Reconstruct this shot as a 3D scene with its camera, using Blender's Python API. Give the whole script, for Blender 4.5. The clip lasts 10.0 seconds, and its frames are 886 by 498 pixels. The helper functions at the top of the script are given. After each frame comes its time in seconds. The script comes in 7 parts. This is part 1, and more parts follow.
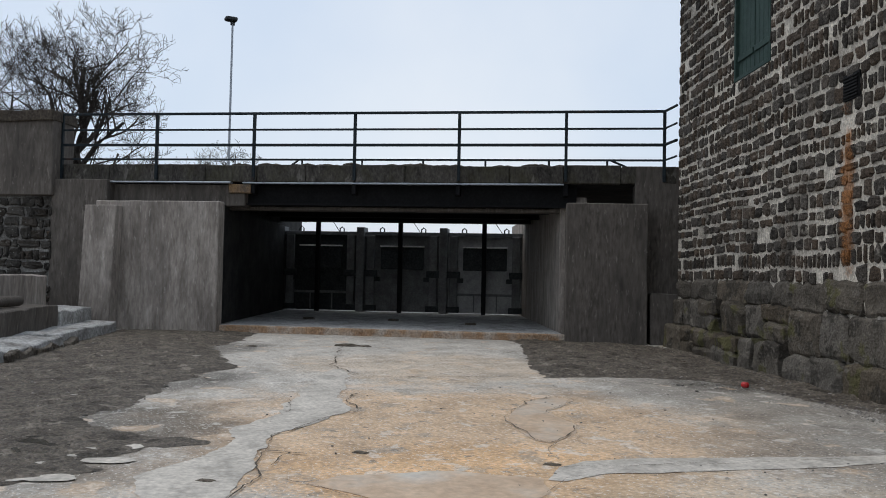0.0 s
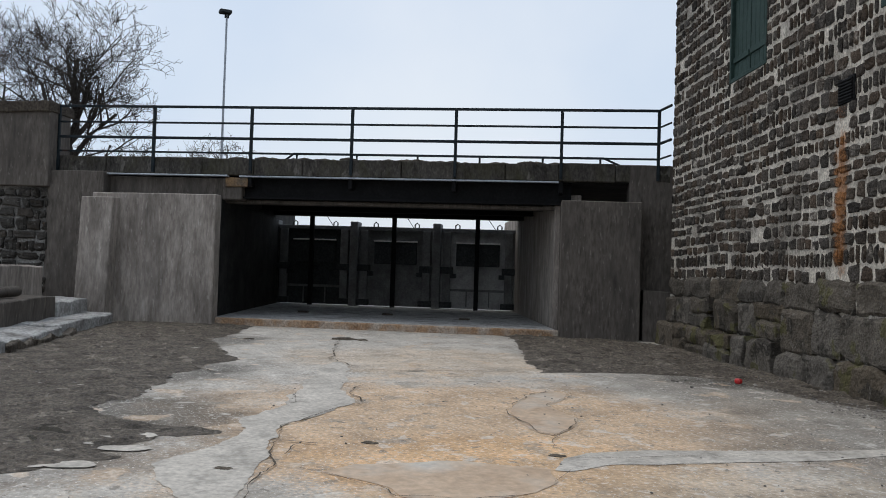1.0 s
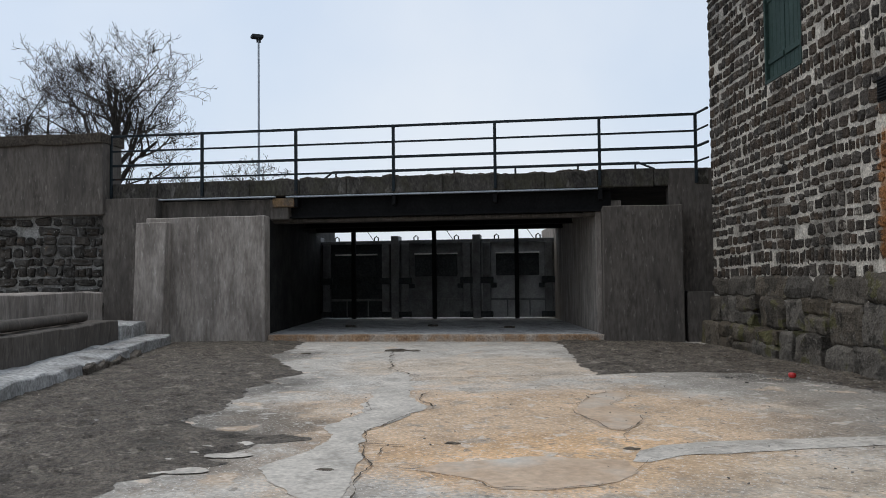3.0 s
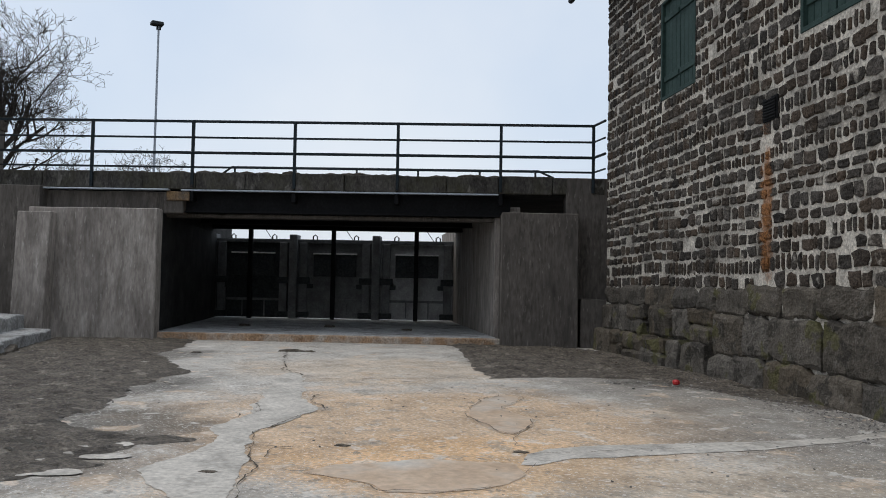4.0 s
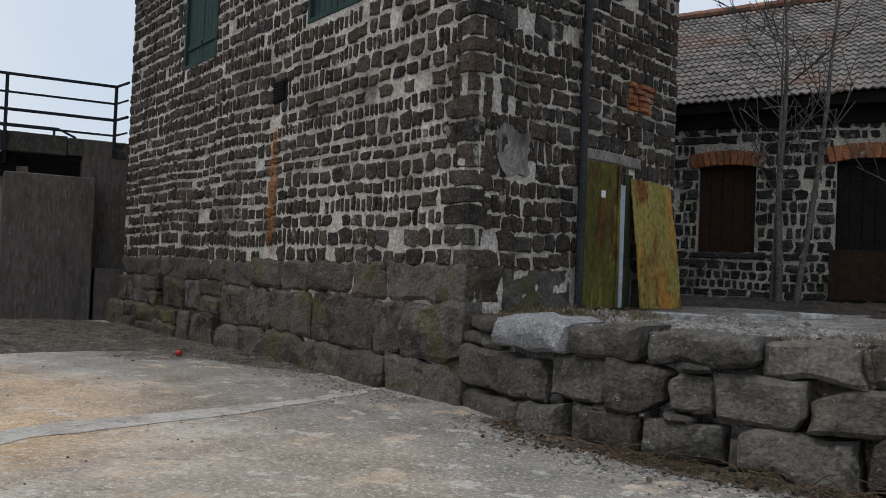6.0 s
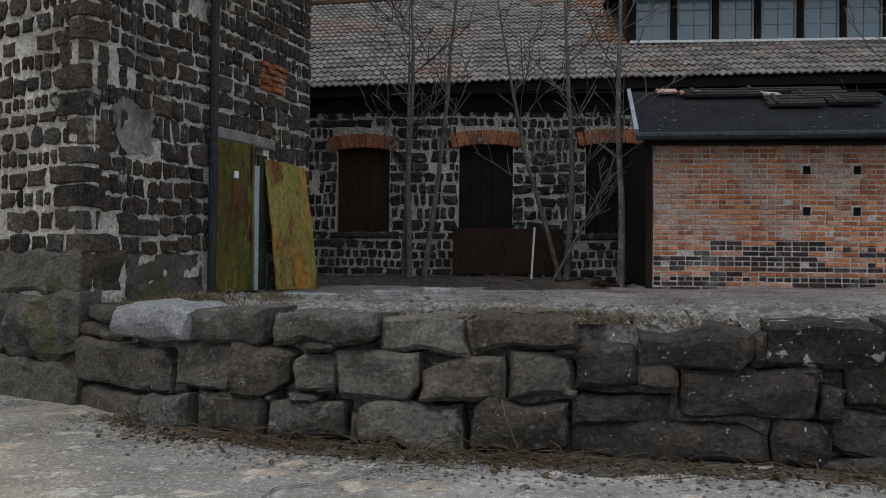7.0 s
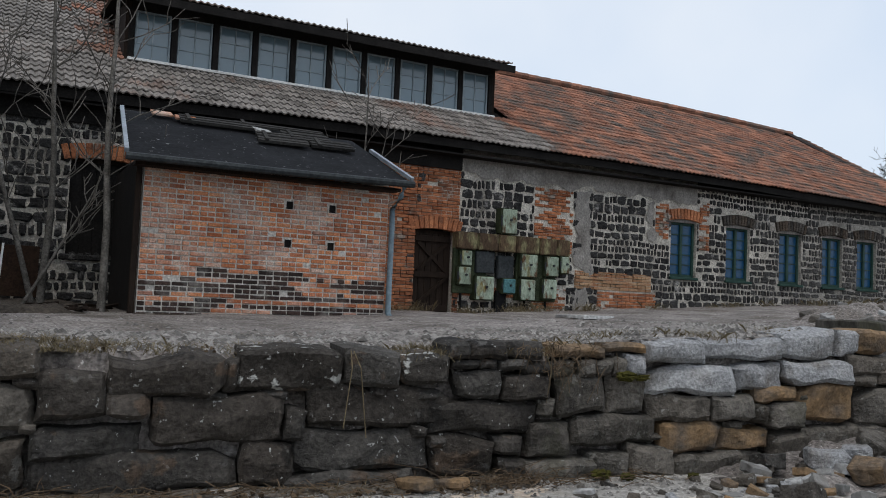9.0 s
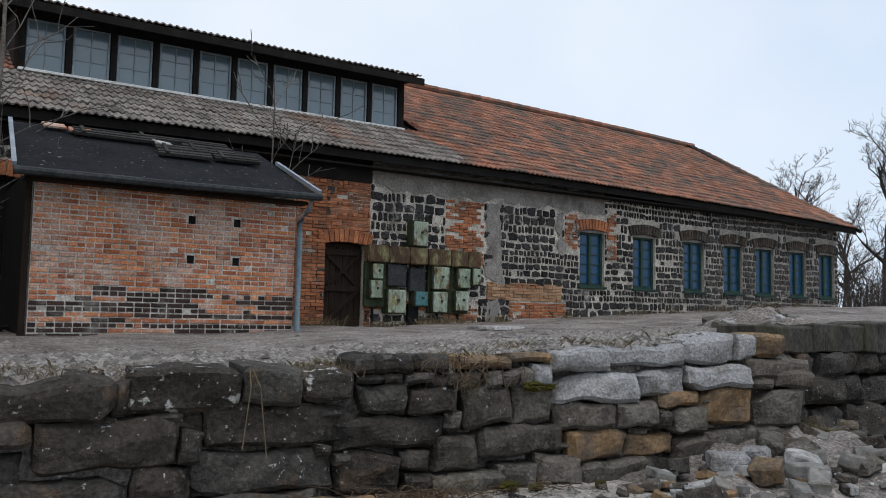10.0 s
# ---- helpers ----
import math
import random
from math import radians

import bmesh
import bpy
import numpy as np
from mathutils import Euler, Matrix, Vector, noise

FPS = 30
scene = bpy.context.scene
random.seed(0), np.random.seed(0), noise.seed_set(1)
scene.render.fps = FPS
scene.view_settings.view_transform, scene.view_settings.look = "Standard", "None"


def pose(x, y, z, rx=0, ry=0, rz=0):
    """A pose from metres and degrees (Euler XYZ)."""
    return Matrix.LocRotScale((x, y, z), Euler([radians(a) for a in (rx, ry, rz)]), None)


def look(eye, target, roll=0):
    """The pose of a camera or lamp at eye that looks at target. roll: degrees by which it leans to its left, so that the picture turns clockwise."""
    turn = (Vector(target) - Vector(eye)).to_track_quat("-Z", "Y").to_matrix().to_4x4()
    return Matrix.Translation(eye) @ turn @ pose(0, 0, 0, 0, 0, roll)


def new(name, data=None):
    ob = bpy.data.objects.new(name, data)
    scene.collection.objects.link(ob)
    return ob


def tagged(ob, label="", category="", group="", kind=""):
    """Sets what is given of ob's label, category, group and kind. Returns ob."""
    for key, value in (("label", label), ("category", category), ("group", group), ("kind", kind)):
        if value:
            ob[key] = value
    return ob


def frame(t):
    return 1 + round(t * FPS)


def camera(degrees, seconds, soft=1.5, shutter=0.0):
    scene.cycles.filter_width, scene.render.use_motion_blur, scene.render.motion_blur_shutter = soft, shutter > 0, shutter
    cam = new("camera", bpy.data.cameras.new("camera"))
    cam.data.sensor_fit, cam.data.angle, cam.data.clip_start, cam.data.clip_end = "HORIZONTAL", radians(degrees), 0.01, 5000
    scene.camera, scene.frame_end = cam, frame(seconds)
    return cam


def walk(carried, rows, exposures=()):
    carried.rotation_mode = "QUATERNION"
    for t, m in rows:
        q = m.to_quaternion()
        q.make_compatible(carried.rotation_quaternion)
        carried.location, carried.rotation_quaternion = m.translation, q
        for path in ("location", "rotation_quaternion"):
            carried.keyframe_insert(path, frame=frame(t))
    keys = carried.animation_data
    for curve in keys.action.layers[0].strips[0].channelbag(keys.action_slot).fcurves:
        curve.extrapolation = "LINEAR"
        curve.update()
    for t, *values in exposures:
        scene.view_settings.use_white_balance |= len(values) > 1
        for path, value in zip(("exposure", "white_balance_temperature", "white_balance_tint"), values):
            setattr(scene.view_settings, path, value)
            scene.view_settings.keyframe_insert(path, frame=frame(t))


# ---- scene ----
cam = camera(55.26, 10.0, 0.95)
PATH = [
    (0, -0.288, 0.649, 1.401, 91.86, -1.16, 64.27),
    (0.5, -0.285, 0.524, 1.407, 91.89, -1.72, 61.93),
    (1, -0.216, 0.421, 1.398, 91.56, -1.79, 63.44),
    (1.5, -0.098, 0.282, 1.404, 90.33, -1.93, 64.56),
    (2, -0.045, 0.104, 1.422, 91.46, 0.03, 65.07),
    (2.2, -0.063, 0.033, 1.394, 91.36, 1.82, 65.04),
    (3.3, 0.044, -0.097, 1.371, 92.80, -0.05, 65.16),
    (3.5, 0.003, -0.067, 1.364, 92.79, -0.47, 63.56),
    (4, -0.005, -0.040, 1.367, 92.49, -1.07, 58.72),
    (4.5, 0.000, 0.000, 1.350, 91.45, -2.38, 50.37),
    (5, 0.061, 0.061, 1.337, 91.61, -1.97, 43.01),
    (5.2, 0.125, 0.096, 1.297, 91.95, -2.38, 40.30),
    (6.3, 0.559, 0.302, 1.411, 90.93, -1.32, 22.48),
    (6.5, 0.609, 0.351, 1.410, 90.69, -0.56, 17.62),
    (7, 0.665, 0.412, 1.404, 90.73, -0.64, 5.63),
    (7.5, 0.690, 0.424, 1.407, 91.18, -1.45, -5.14),
    (8, 0.743, 0.395, 1.403, 91.58, -1.47, -14.97),
    (8.5, 0.736, 0.391, 1.399, 91.75, -1.52, -23.77),
    (9, 0.753, 0.392, 1.411, 93.39, -2.50, -27.77),
    (9.5, 0.810, 0.410, 1.407, 94.09, -1.37, -30.01),
    (10, 0.897, 0.439, 1.409, 94.48, -1.19, -33.37),
]
walk(cam, [(t, pose(x, y, z, tilt, lean, turn)) for t, x, y, z, tilt, lean, turn in PATH],
     exposures=[(0, -0.1), (5.0, -0.12), (6.8, -0.27), (8.5, -0.1), (10.0, 0.06)])

# ---- world, sun ----
world = bpy.data.worlds.new("overcast_sky")
scene.world = world
world.use_nodes = True
wn, wl = world.node_tree.nodes, world.node_tree.links
sky = wn.new("ShaderNodeTexSky")
sky.sky_type, sky.sun_disc, sky.sun_elevation, sky.sun_rotation = "NISHITA", False, radians(65), radians(218)
sky.dust_density = 3.0
bg_sky, bg_cloud, add_sky = wn["Background"], wn.new("ShaderNodeBackground"), wn.new("ShaderNodeAddShader")
bg_sky.inputs[1].default_value = 0.03
cloud_noise, cloud_ramp, coords = wn.new("ShaderNodeTexNoise"), wn.new("ShaderNodeValToRGB"), wn.new("ShaderNodeTexCoord")
cloud_noise.inputs["Scale"].default_value = 1.6
cloud_noise.inputs["Detail"].default_value = 5
cloud_ramp.color_ramp.elements[0].color = (0.63, 0.745, 0.905, 1)
cloud_ramp.color_ramp.elements[1].color = (0.86, 0.91, 0.972, 1)
cloud_ramp.color_ramp.elements[0].position, cloud_ramp.color_ramp.elements[1].position = 0.35, 0.65
wl.new(coords.outputs["Generated"], cloud_noise.inputs["Vector"])
wl.new(cloud_noise.outputs["Fac"], cloud_ramp.inputs[0])
wl.new(cloud_ramp.outputs[0], bg_cloud.inputs[0])
bg_cloud.inputs[1].default_value = 0.88
wl.new(sky.outputs[0], bg_sky.inputs[0])
wl.new(bg_sky.outputs[0], add_sky.inputs[0])
wl.new(bg_cloud.outputs[0], add_sky.inputs[1])
wl.new(add_sky.outputs[0], wn["World Output"].inputs[0])
sun = new("sun", bpy.data.lights.new("sun", "SUN"))
sun.data.energy, sun.data.angle, sun.data.color = 0.9, radians(30), (1.0, 0.96, 0.9)
sun.matrix_world = look((-14, -18, 50), (0, 0, 0))

# ---- materials ----


def mat(name, dark, light, size=0.5, fine=0.03, rough=0.85, bump=0.3, depth=0.01, vary=0.0, metal=0.0, stain=None, stain_size=0.8, stain_at=0.55, stretch=(1, 1, 1), soft=0.12, spots=None, zones=(), grit=0.35, warm=None, flecks=None, flakes=()):
    """A surface with cloudy variation (size, metres), grain (fine), random tone per piece (vary) and stains of a second colour."""
    m = bpy.data.materials.new(name)
    m.use_nodes = True
    n, k = m.node_tree.nodes, m.node_tree.links
    bsdf = n["Principled BSDF"]
    geo, info, tc, mp = n.new("ShaderNodeNewGeometry"), n.new("ShaderNodeObjectInfo"), n.new("ShaderNodeTexCoord"), n.new("ShaderNodeMapping")
    mp.inputs["Scale"].default_value = stretch
    k.new(geo.outputs["Position"], mp.inputs["Vector"])

    def noise_at(s, detail=5):
        t = n.new("ShaderNodeTexNoise")
        t.inputs["Scale"].default_value = 1 / s
        t.inputs["Detail"].default_value = detail
        t.inputs["Roughness"].default_value = 0.6
        k.new(mp.outputs[0], t.inputs["Vector"])
        return t.outputs["Fac"]

    def math_node(op, a, b):
        t = n.new("ShaderNodeMath")
        t.operation = op
        for s, v in zip(t.inputs, (a, b)):
            if isinstance(v, (int, float)):
                s.default_value = v
            else:
                k.new(v, s)
        return t.outputs[0]

    def mix(f, a, b):
        t = n.new("ShaderNodeMix")
        t.data_type = "RGBA"
        for s, v in zip((t.inputs[0], t.inputs[6], t.inputs[7]), (f, a, b)):
            if isinstance(v, tuple):
                s.default_value = (*v, 1)
            elif isinstance(v, (int, float)):
                s.default_value = v
            else:
                k.new(v, s)
        return t.outputs[2]

    def step(v, at, width):
        t = n.new("ShaderNodeMapRange")
        k.new(v, t.inputs[0])
        t.inputs[1].default_value, t.inputs[2].default_value = at - width, at + width
        return t.outputs[0]

    big, small, mid = noise_at(size), noise_at(fine), noise_at((size * fine) ** 0.5)
    f = math_node("ADD", math_node("ADD", math_node("MULTIPLY", big, 0.4), math_node("MULTIPLY", small, 0.35)), math_node("MULTIPLY", mid, 0.25))
    f = step(f, 0.5, 0.12)
    if vary:
        r = math_node("FRACT", math_node("ADD", geo.outputs["Random Per Island"], info.outputs["Random"]), 0)
        f = math_node("ADD", math_node("MULTIPLY", f, 1 - vary), math_node("MULTIPLY", r, vary))
    col = mix(f, dark, light)
    if warm and vary:
        hue = math_node("FRACT", math_node("MULTIPLY", r, 17.3), 0)
        col = mix(math_node("MULTIPLY", step(hue, 0.62, 0.35), 0.75), col, mix(f, tuple(c * 0.35 for c in warm), warm))
    if stain:
        col = mix(step(noise_at(stain_size, 7), stain_at, soft), col, stain)
    for (cx, cy, cz), flatten, radius, colour, strength in zones:
        sep = n.new("ShaderNodeVectorMath")
        sep.operation = "DISTANCE"
        flat = n.new("ShaderNodeVectorMath")
        flat.operation = "MULTIPLY"
        flat.inputs[1].default_value = (1, 1, flatten)
        k.new(geo.outputs["Position"], flat.inputs[0])
        k.new(flat.outputs[0], sep.inputs[0])
        sep.inputs[1].default_value = (cx, cy, cz * flatten)
        reach = math_node("ADD", math_node("MULTIPLY", sep.outputs["Value"], -1 / radius), 1.0)
        reach = math_node("ADD", reach, math_node("MULTIPLY", math_node("ADD", noise_at(min(1.3, radius), 8), -0.5), 1.6))
        reach = math_node("ADD", reach, math_node("MULTIPLY", math_node("ADD", small, -0.5), 0.9))
        near = step(reach, 0.2, 0.22)
        tone = mix(f, tuple(c * 0.62 for c in colour), tuple(min(0.8, c * 1.3) for c in colour))
        col = mix(math_node("MULTIPLY", near, strength), col, tone)
    if spots:
        col = mix(step(noise_at(fine * 1.7, 3), 0.68, 0.02), col, spots)
    for colour, wide, at, share in flakes:
        col = mix(math_node("MULTIPLY", step(noise_at(wide, 8), at, 0.018), share), col, colour)
    if flecks:
        col = mix(step(noise_at(fine * 0.8, 2), 0.645, 0.02), col, flecks)
    if grit:
        g = n.new("ShaderNodeMapRange")
        k.new(noise_at(fine * 1.3, 9), g.inputs[0])
        g.inputs[1].default_value, g.inputs[2].default_value, g.inputs[3].default_value, g.inputs[4].default_value = 0.34, 0.66, 1 - grit, 1 + grit
        tone = n.new("ShaderNodeVectorMath")
        tone.operation = "SCALE"
        k.new(col, tone.inputs[0])
        k.new(g.outputs[0], tone.inputs["Scale"])
        col = tone.outputs[0]
    k.new(col, bsdf.inputs["Base Color"])
    bsdf.inputs["Metallic"].default_value = metal
    k.new(math_node("ADD", math_node("MULTIPLY", small, 0.25), rough - 0.12), bsdf.inputs["Roughness"])
    bsdf.inputs["Specular IOR Level"].default_value = 0.5 if rough < 0.5 else 0.14
    if bump:
        b = n.new("ShaderNodeBump")
        b.inputs["Strength"].default_value, b.inputs["Distance"].default_value = bump, depth
        k.new(math_node("ADD", math_node("ADD", small, mid), math_node("MULTIPLY", big, 0.8)), b.inputs["Height"])
        k.new(b.outputs[0], bsdf.inputs["Normal"])
    return m


M = {
    "concrete": mat("weathered_concrete", (0.2, 0.174, 0.152), (0.41, 0.366, 0.326), 0.5, 0.05, 0.9, 0.5, 0.012, stain=(0.12, 0.104, 0.092), stain_size=0.35, stain_at=0.6, stretch=(1, 1, 0.24), soft=0.18, grit=0.16, flakes=[((0.52, 0.485, 0.44), 0.06, 0.63, 0.35), ((0.11, 0.094, 0.081), 0.09, 0.65, 0.4)]),
    "concrete_dark": mat("damp_concrete", (0.066, 0.057, 0.05), (0.18, 0.159, 0.139), 0.4, 0.05, 0.85, 0.5, 0.012, stain=(0.036, 0.032, 0.029), stain_size=0.4, stain_at=0.6, stretch=(1, 1, 0.24), soft=0.16, grit=0.16, flakes=[((0.28, 0.255, 0.228), 0.06, 0.64, 0.35)]),
    "slab": mat("channel_floor_concrete", (0.3, 0.275, 0.242), (0.6, 0.56, 0.5), 0.7, 0.035, 0.8, 0.7, 0.014, spots=(0.17, 0.155, 0.135), flecks=(0.66, 0.63, 0.58), grit=0.22, flakes=[((0.30, 0.27, 0.23), 0.5, 0.6, 0.6), ((0.66, 0.63, 0.58), 0.3, 0.6, 0.5), ((0.2, 0.18, 0.155), 0.16, 0.63, 0.7), ((0.68, 0.655, 0.61), 0.07, 0.63, 0.5), ((0.2, 0.175, 0.15), 0.1, 0.64, 0.5), ((0.58, 0.42, 0.28), 0.6, 0.6, 0.45)], zones=[((-7.2, 4.3, 0), 0, 3.6, (0.57, 0.395, 0.245), 0.82), ((-5.6, 3.4, 0), 0, 1.6, (0.6, 0.385, 0.21), 0.75), ((-12.2, 6.4, 0), 0, 2.6, (0.54, 0.42, 0.30), 0.55), ((-8.2, 9.0, 0), 0, 2.6, (0.23, 0.208, 0.178), 0.75), ((-4.8, 7.4, 0), 0, 2.2, (0.2, 0.182, 0.158), 0.7), ((-1.6, 5.6, 0), 0, 3.2, (0.21, 0.192, 0.168), 0.75), ((-3.6, 4.6, 0), 0, 2.0, (0.46, 0.37, 0.27), 0.5), ((4.0, 4.0, 0), 0, 4.5, (0.22, 0.213, 0.2), 0.65), ((-8.4, 0.4, 0), 0, 2.4, (0.12, 0.11, 0.095), 0.85), ((-12.5, 1.6, 0), 0, 2.2, (0.12, 0.11, 0.095), 0.85), ((-16.5, 3.0, 0), 0, 2.0, (0.12, 0.11, 0.095), 0.8), ((-12.6, 9.8, 0), 0, 1.9, (0.11, 0.1, 0.085), 0.85), ((-9.3, 9.6, 0), 0, 1.3, (0.11, 0.1, 0.085), 0.8)]),
    "screed": mat("pale_smooth_screed", (0.38, 0.35, 0.307), (0.6, 0.555, 0.49), 0.9, 0.04, 0.75, 0.3, 0.006, stain=(0.27, 0.25, 0.22), stain_size=0.4, stain_at=0.62, grit=0.2),
    "mud": mat("wet_mud", (0.046, 0.038, 0.03), (0.19, 0.163, 0.133), 0.45, 0.03, 0.62, 1.0, 0.035, spots=(0.3, 0.27, 0.23), grit=0.45, flakes=[((0.25, 0.22, 0.18), 0.4, 0.62, 0.8), ((0.03, 0.026, 0.02), 0.3, 0.6, 0.6)]),
    "puddle": mat("puddle_water", (0.03, 0.028, 0.024), (0.06, 0.055, 0.045), 0.6, 0.3, 0.16, 0.0, stain=(0.10, 0.09, 0.07), stain_size=0.5, grit=0.12),
    "ochre_puddle": mat("ochre_film", (0.40, 0.27, 0.165), (0.60, 0.45, 0.31), 0.5, 0.06, 0.45, 0.05, 0.003, stain=(0.55, 0.50, 0.43), stain_size=0.7, stain_at=0.6, grit=0.15),
    "crack": mat("crack_dirt", (0.05, 0.042, 0.034), (0.15, 0.127, 0.10), 0.3, 0.03, 0.95, 0.5, 0.01),
    "kerb": mat("pale_concrete_step", (0.28, 0.28, 0.27), (0.46, 0.455, 0.44), 0.7, 0.05, 0.85, 0.35, 0.01, stain=(0.16, 0.15, 0.14), stain_size=0.5, stain_at=0.6),
    "gravel": mat("gravel_ground", (0.10, 0.088, 0.08), (0.36, 0.325, 0.30), 1.0, 0.03, 0.95, 1.0, 0.03, stain=(0.085, 0.07, 0.055), stain_size=1.4, stain_at=0.6, spots=(0.5, 0.47, 0.44), grit=0.5),
    "soil": mat("dark_soil", (0.035, 0.03, 0.025), (0.09, 0.075, 0.06), 0.5, 0.04, 0.95, 0.8, 0.03),
    "mortar": mat("lime_mortar", (0.34, 0.312, 0.268), (0.66, 0.615, 0.54), 0.5, 0.03, 0.95, 0.8, 0.025, stain=(0.13, 0.118, 0.1), stain_size=0.8, stain_at=0.61, grit=0.4, zones=[((-7.86, 10.09, 2.5), 0.16, 0.19, (0.3, 0.13, 0.045), 0.8), ((23.5, 16.0, 3.2), 1.0, 5.5, (0.11, 0.105, 0.098), 0.45)]),
    "mortar_dark": mat("sooty_mortar", (0.10, 0.097, 0.09), (0.36, 0.35, 0.33), 0.7, 0.03, 0.95, 0.7, 0.02, stain=(0.06, 0.057, 0.053), stain_size=1.2, stain_at=0.55),
    "slag": mat("dark_slag_stone", (0.011, 0.0098, 0.0087), (0.125, 0.111, 0.097), 0.18, 0.022, 0.85, 1.0, 0.035, vary=0.5, stain=(0.36, 0.33, 0.285), stain_size=0.3, stain_at=0.65, soft=0.05, grit=0.6, warm=(0.13, 0.092, 0.064), zones=[((-7.86, 10.09, 2.5), 0.16, 0.19, (0.3, 0.13, 0.045), 0.8)]),
    "slag_black": mat("black_slag_stone", (0.006, 0.006, 0.0065), (0.075, 0.072, 0.07), 0.18, 0.022, 0.7, 0.9, 0.03, vary=0.5, stain=(0.33, 0.315, 0.295), stain_size=0.3, stain_at=0.65, soft=0.05, grit=0.65, zones=[((23.5, 16.0, 3.2), 1.0, 5.5, (0.11, 0.105, 0.098), 0.45)]),
    "granite": mat("dark_granite_block", (0.042, 0.038, 0.033), (0.2, 0.181, 0.156), 0.3, 0.03, 0.8, 0.85, 0.035, vary=0.4, spots=(0.24, 0.235, 0.215), grit=0.3, warm=(0.13, 0.107, 0.085), flakes=[((0.04, 0.037, 0.029), 0.4, 0.58, 0.7), ((0.075, 0.071, 0.05), 0.5, 0.62, 0.5), ((0.22, 0.21, 0.19), 0.2, 0.62, 0.55)]),
    "plinth": mat("sooty_granite_plinth", (0.034, 0.031, 0.027), (0.17, 0.153, 0.131), 0.3, 0.03, 0.85, 0.9, 0.035, vary=0.35, grit=0.3, warm=(0.14, 0.11, 0.075), flakes=[((0.038, 0.034, 0.029), 0.4, 0.57, 0.7), ((0.085, 0.082, 0.03), 0.6, 0.6, 0.7), ((0.21, 0.19, 0.165), 0.2, 0.63, 0.5)]),
    "pale_granite": mat("pale_grey_granite", (0.17, 0.17, 0.175), (0.46, 0.46, 0.455), 0.4, 0.02, 0.8, 0.9, 0.025, vary=0.3, stain=(0.13, 0.11, 0.09), stain_size=0.4, stain_at=0.63),
    "ochre_stone": mat("ochre_stained_stone", (0.14, 0.095, 0.055), (0.30, 0.19, 0.10), 0.4, 0.03, 0.85, 0.7, 0.02, vary=0.3, stain=(0.09, 0.08, 0.07), stain_size=0.35, stain_at=0.56),
    "brick": mat("red_brick", (0.32, 0.1, 0.043), (0.78, 0.345, 0.165), 0.5, 0.02, 0.9, 0.9, 0.014, vary=0.78, warm=(0.5, 0.17, 0.1), stain=(0.56, 0.46, 0.39), stain_size=0.6, stain_at=0.58, soft=0.1, grit=0.3),
    "brick_dark": mat("sooty_brick", (0.016, 0.013, 0.012), (0.085, 0.055, 0.045), 0.3, 0.02, 0.85, 0.6, 0.01, vary=0.6, stain=(0.35, 0.33, 0.3), stain_size=0.5, stain_at=0.7),
    "brick_pale": mat("limewashed_brick", (0.38, 0.21, 0.14), (0.7, 0.53, 0.43), 0.12, 0.02, 0.95, 0.8, 0.012, vary=0.4, stain=(0.45, 0.15, 0.07), stain_size=0.2, stain_at=0.56, soft=0.1, grit=0.4),
    "brick_dull": mat("weathered_brick", (0.15, 0.05, 0.025), (0.52, 0.21, 0.1), 0.3, 0.02, 0.9, 0.6, 0.01, vary=0.6, stain=(0.07, 0.05, 0.042), stain_size=0.4, stain_at=0.6, grit=0.4, flakes=[((0.4, 0.36, 0.31), 0.4, 0.62, 0.7)]),
    "brick_yellow": mat("buff_brick", (0.24, 0.13, 0.07), (0.46, 0.31, 0.19), 0.3, 0.02, 0.9, 0.6, 0.01, vary=0.7, stain=(0.3, 0.12, 0.06), stain_size=0.4, stain_at=0.58),
    "plaster": mat("stained_render", (0.17, 0.16, 0.146), (0.36, 0.335, 0.305), 0.5, 0.03, 0.95, 0.6, 0.012, stain=(0.085, 0.074, 0.066), stain_size=0.5, stain_at=0.58, stretch=(1, 1, 0.75), grit=0.3),
    "tile": mat("red_clay_pantile", (0.115, 0.053, 0.037), (0.47, 0.225, 0.145), 0.9, 0.03, 0.85, 0.5, 0.01, vary=0.5, stain=(0.12, 0.10, 0.086), stain_size=0.7, stain_at=0.52, soft=0.1),
    "tile_dark": mat("lichen_grey_pantile", (0.075, 0.067, 0.06), (0.33, 0.3, 0.272), 0.6, 0.03, 0.9, 0.5, 0.01, vary=0.45, stain=(0.24, 0.115, 0.07), stain_size=1.5, stain_at=0.66),
    "felt": mat("black_roofing_felt", (0.006, 0.0064, 0.0076), (0.017, 0.0178, 0.0205), 0.5, 0.04, 0.88, 0.3, 0.008, spots=(0.16, 0.16, 0.16)),
    "zinc": mat("galvanised_sheet", (0.25, 0.28, 0.31), (0.42, 0.46, 0.50), 0.4, 0.05, 0.5, 0.15, 0.004, metal=0.6, grit=0.12),
    "blue_zinc": mat("blue_grey_pipe_paint", (0.12, 0.17, 0.20), (0.22, 0.29, 0.33), 0.4, 0.05, 0.5, 0.15, 0.004, grit=0.12),
    "steel_dark": mat("dark_green_black_paint", (0.008, 0.012, 0.015), (0.02, 0.028, 0.033), 0.4, 0.05, 0.55, 0.2, 0.004, stain=(0.06, 0.03, 0.02), stain_size=0.3, stain_at=0.7, grit=0.12),
    "beam": mat("black_steel_beam", (0.003, 0.0032, 0.0036), (0.009, 0.009, 0.01), 0.4, 0.05, 0.75, 0.2, 0.004),
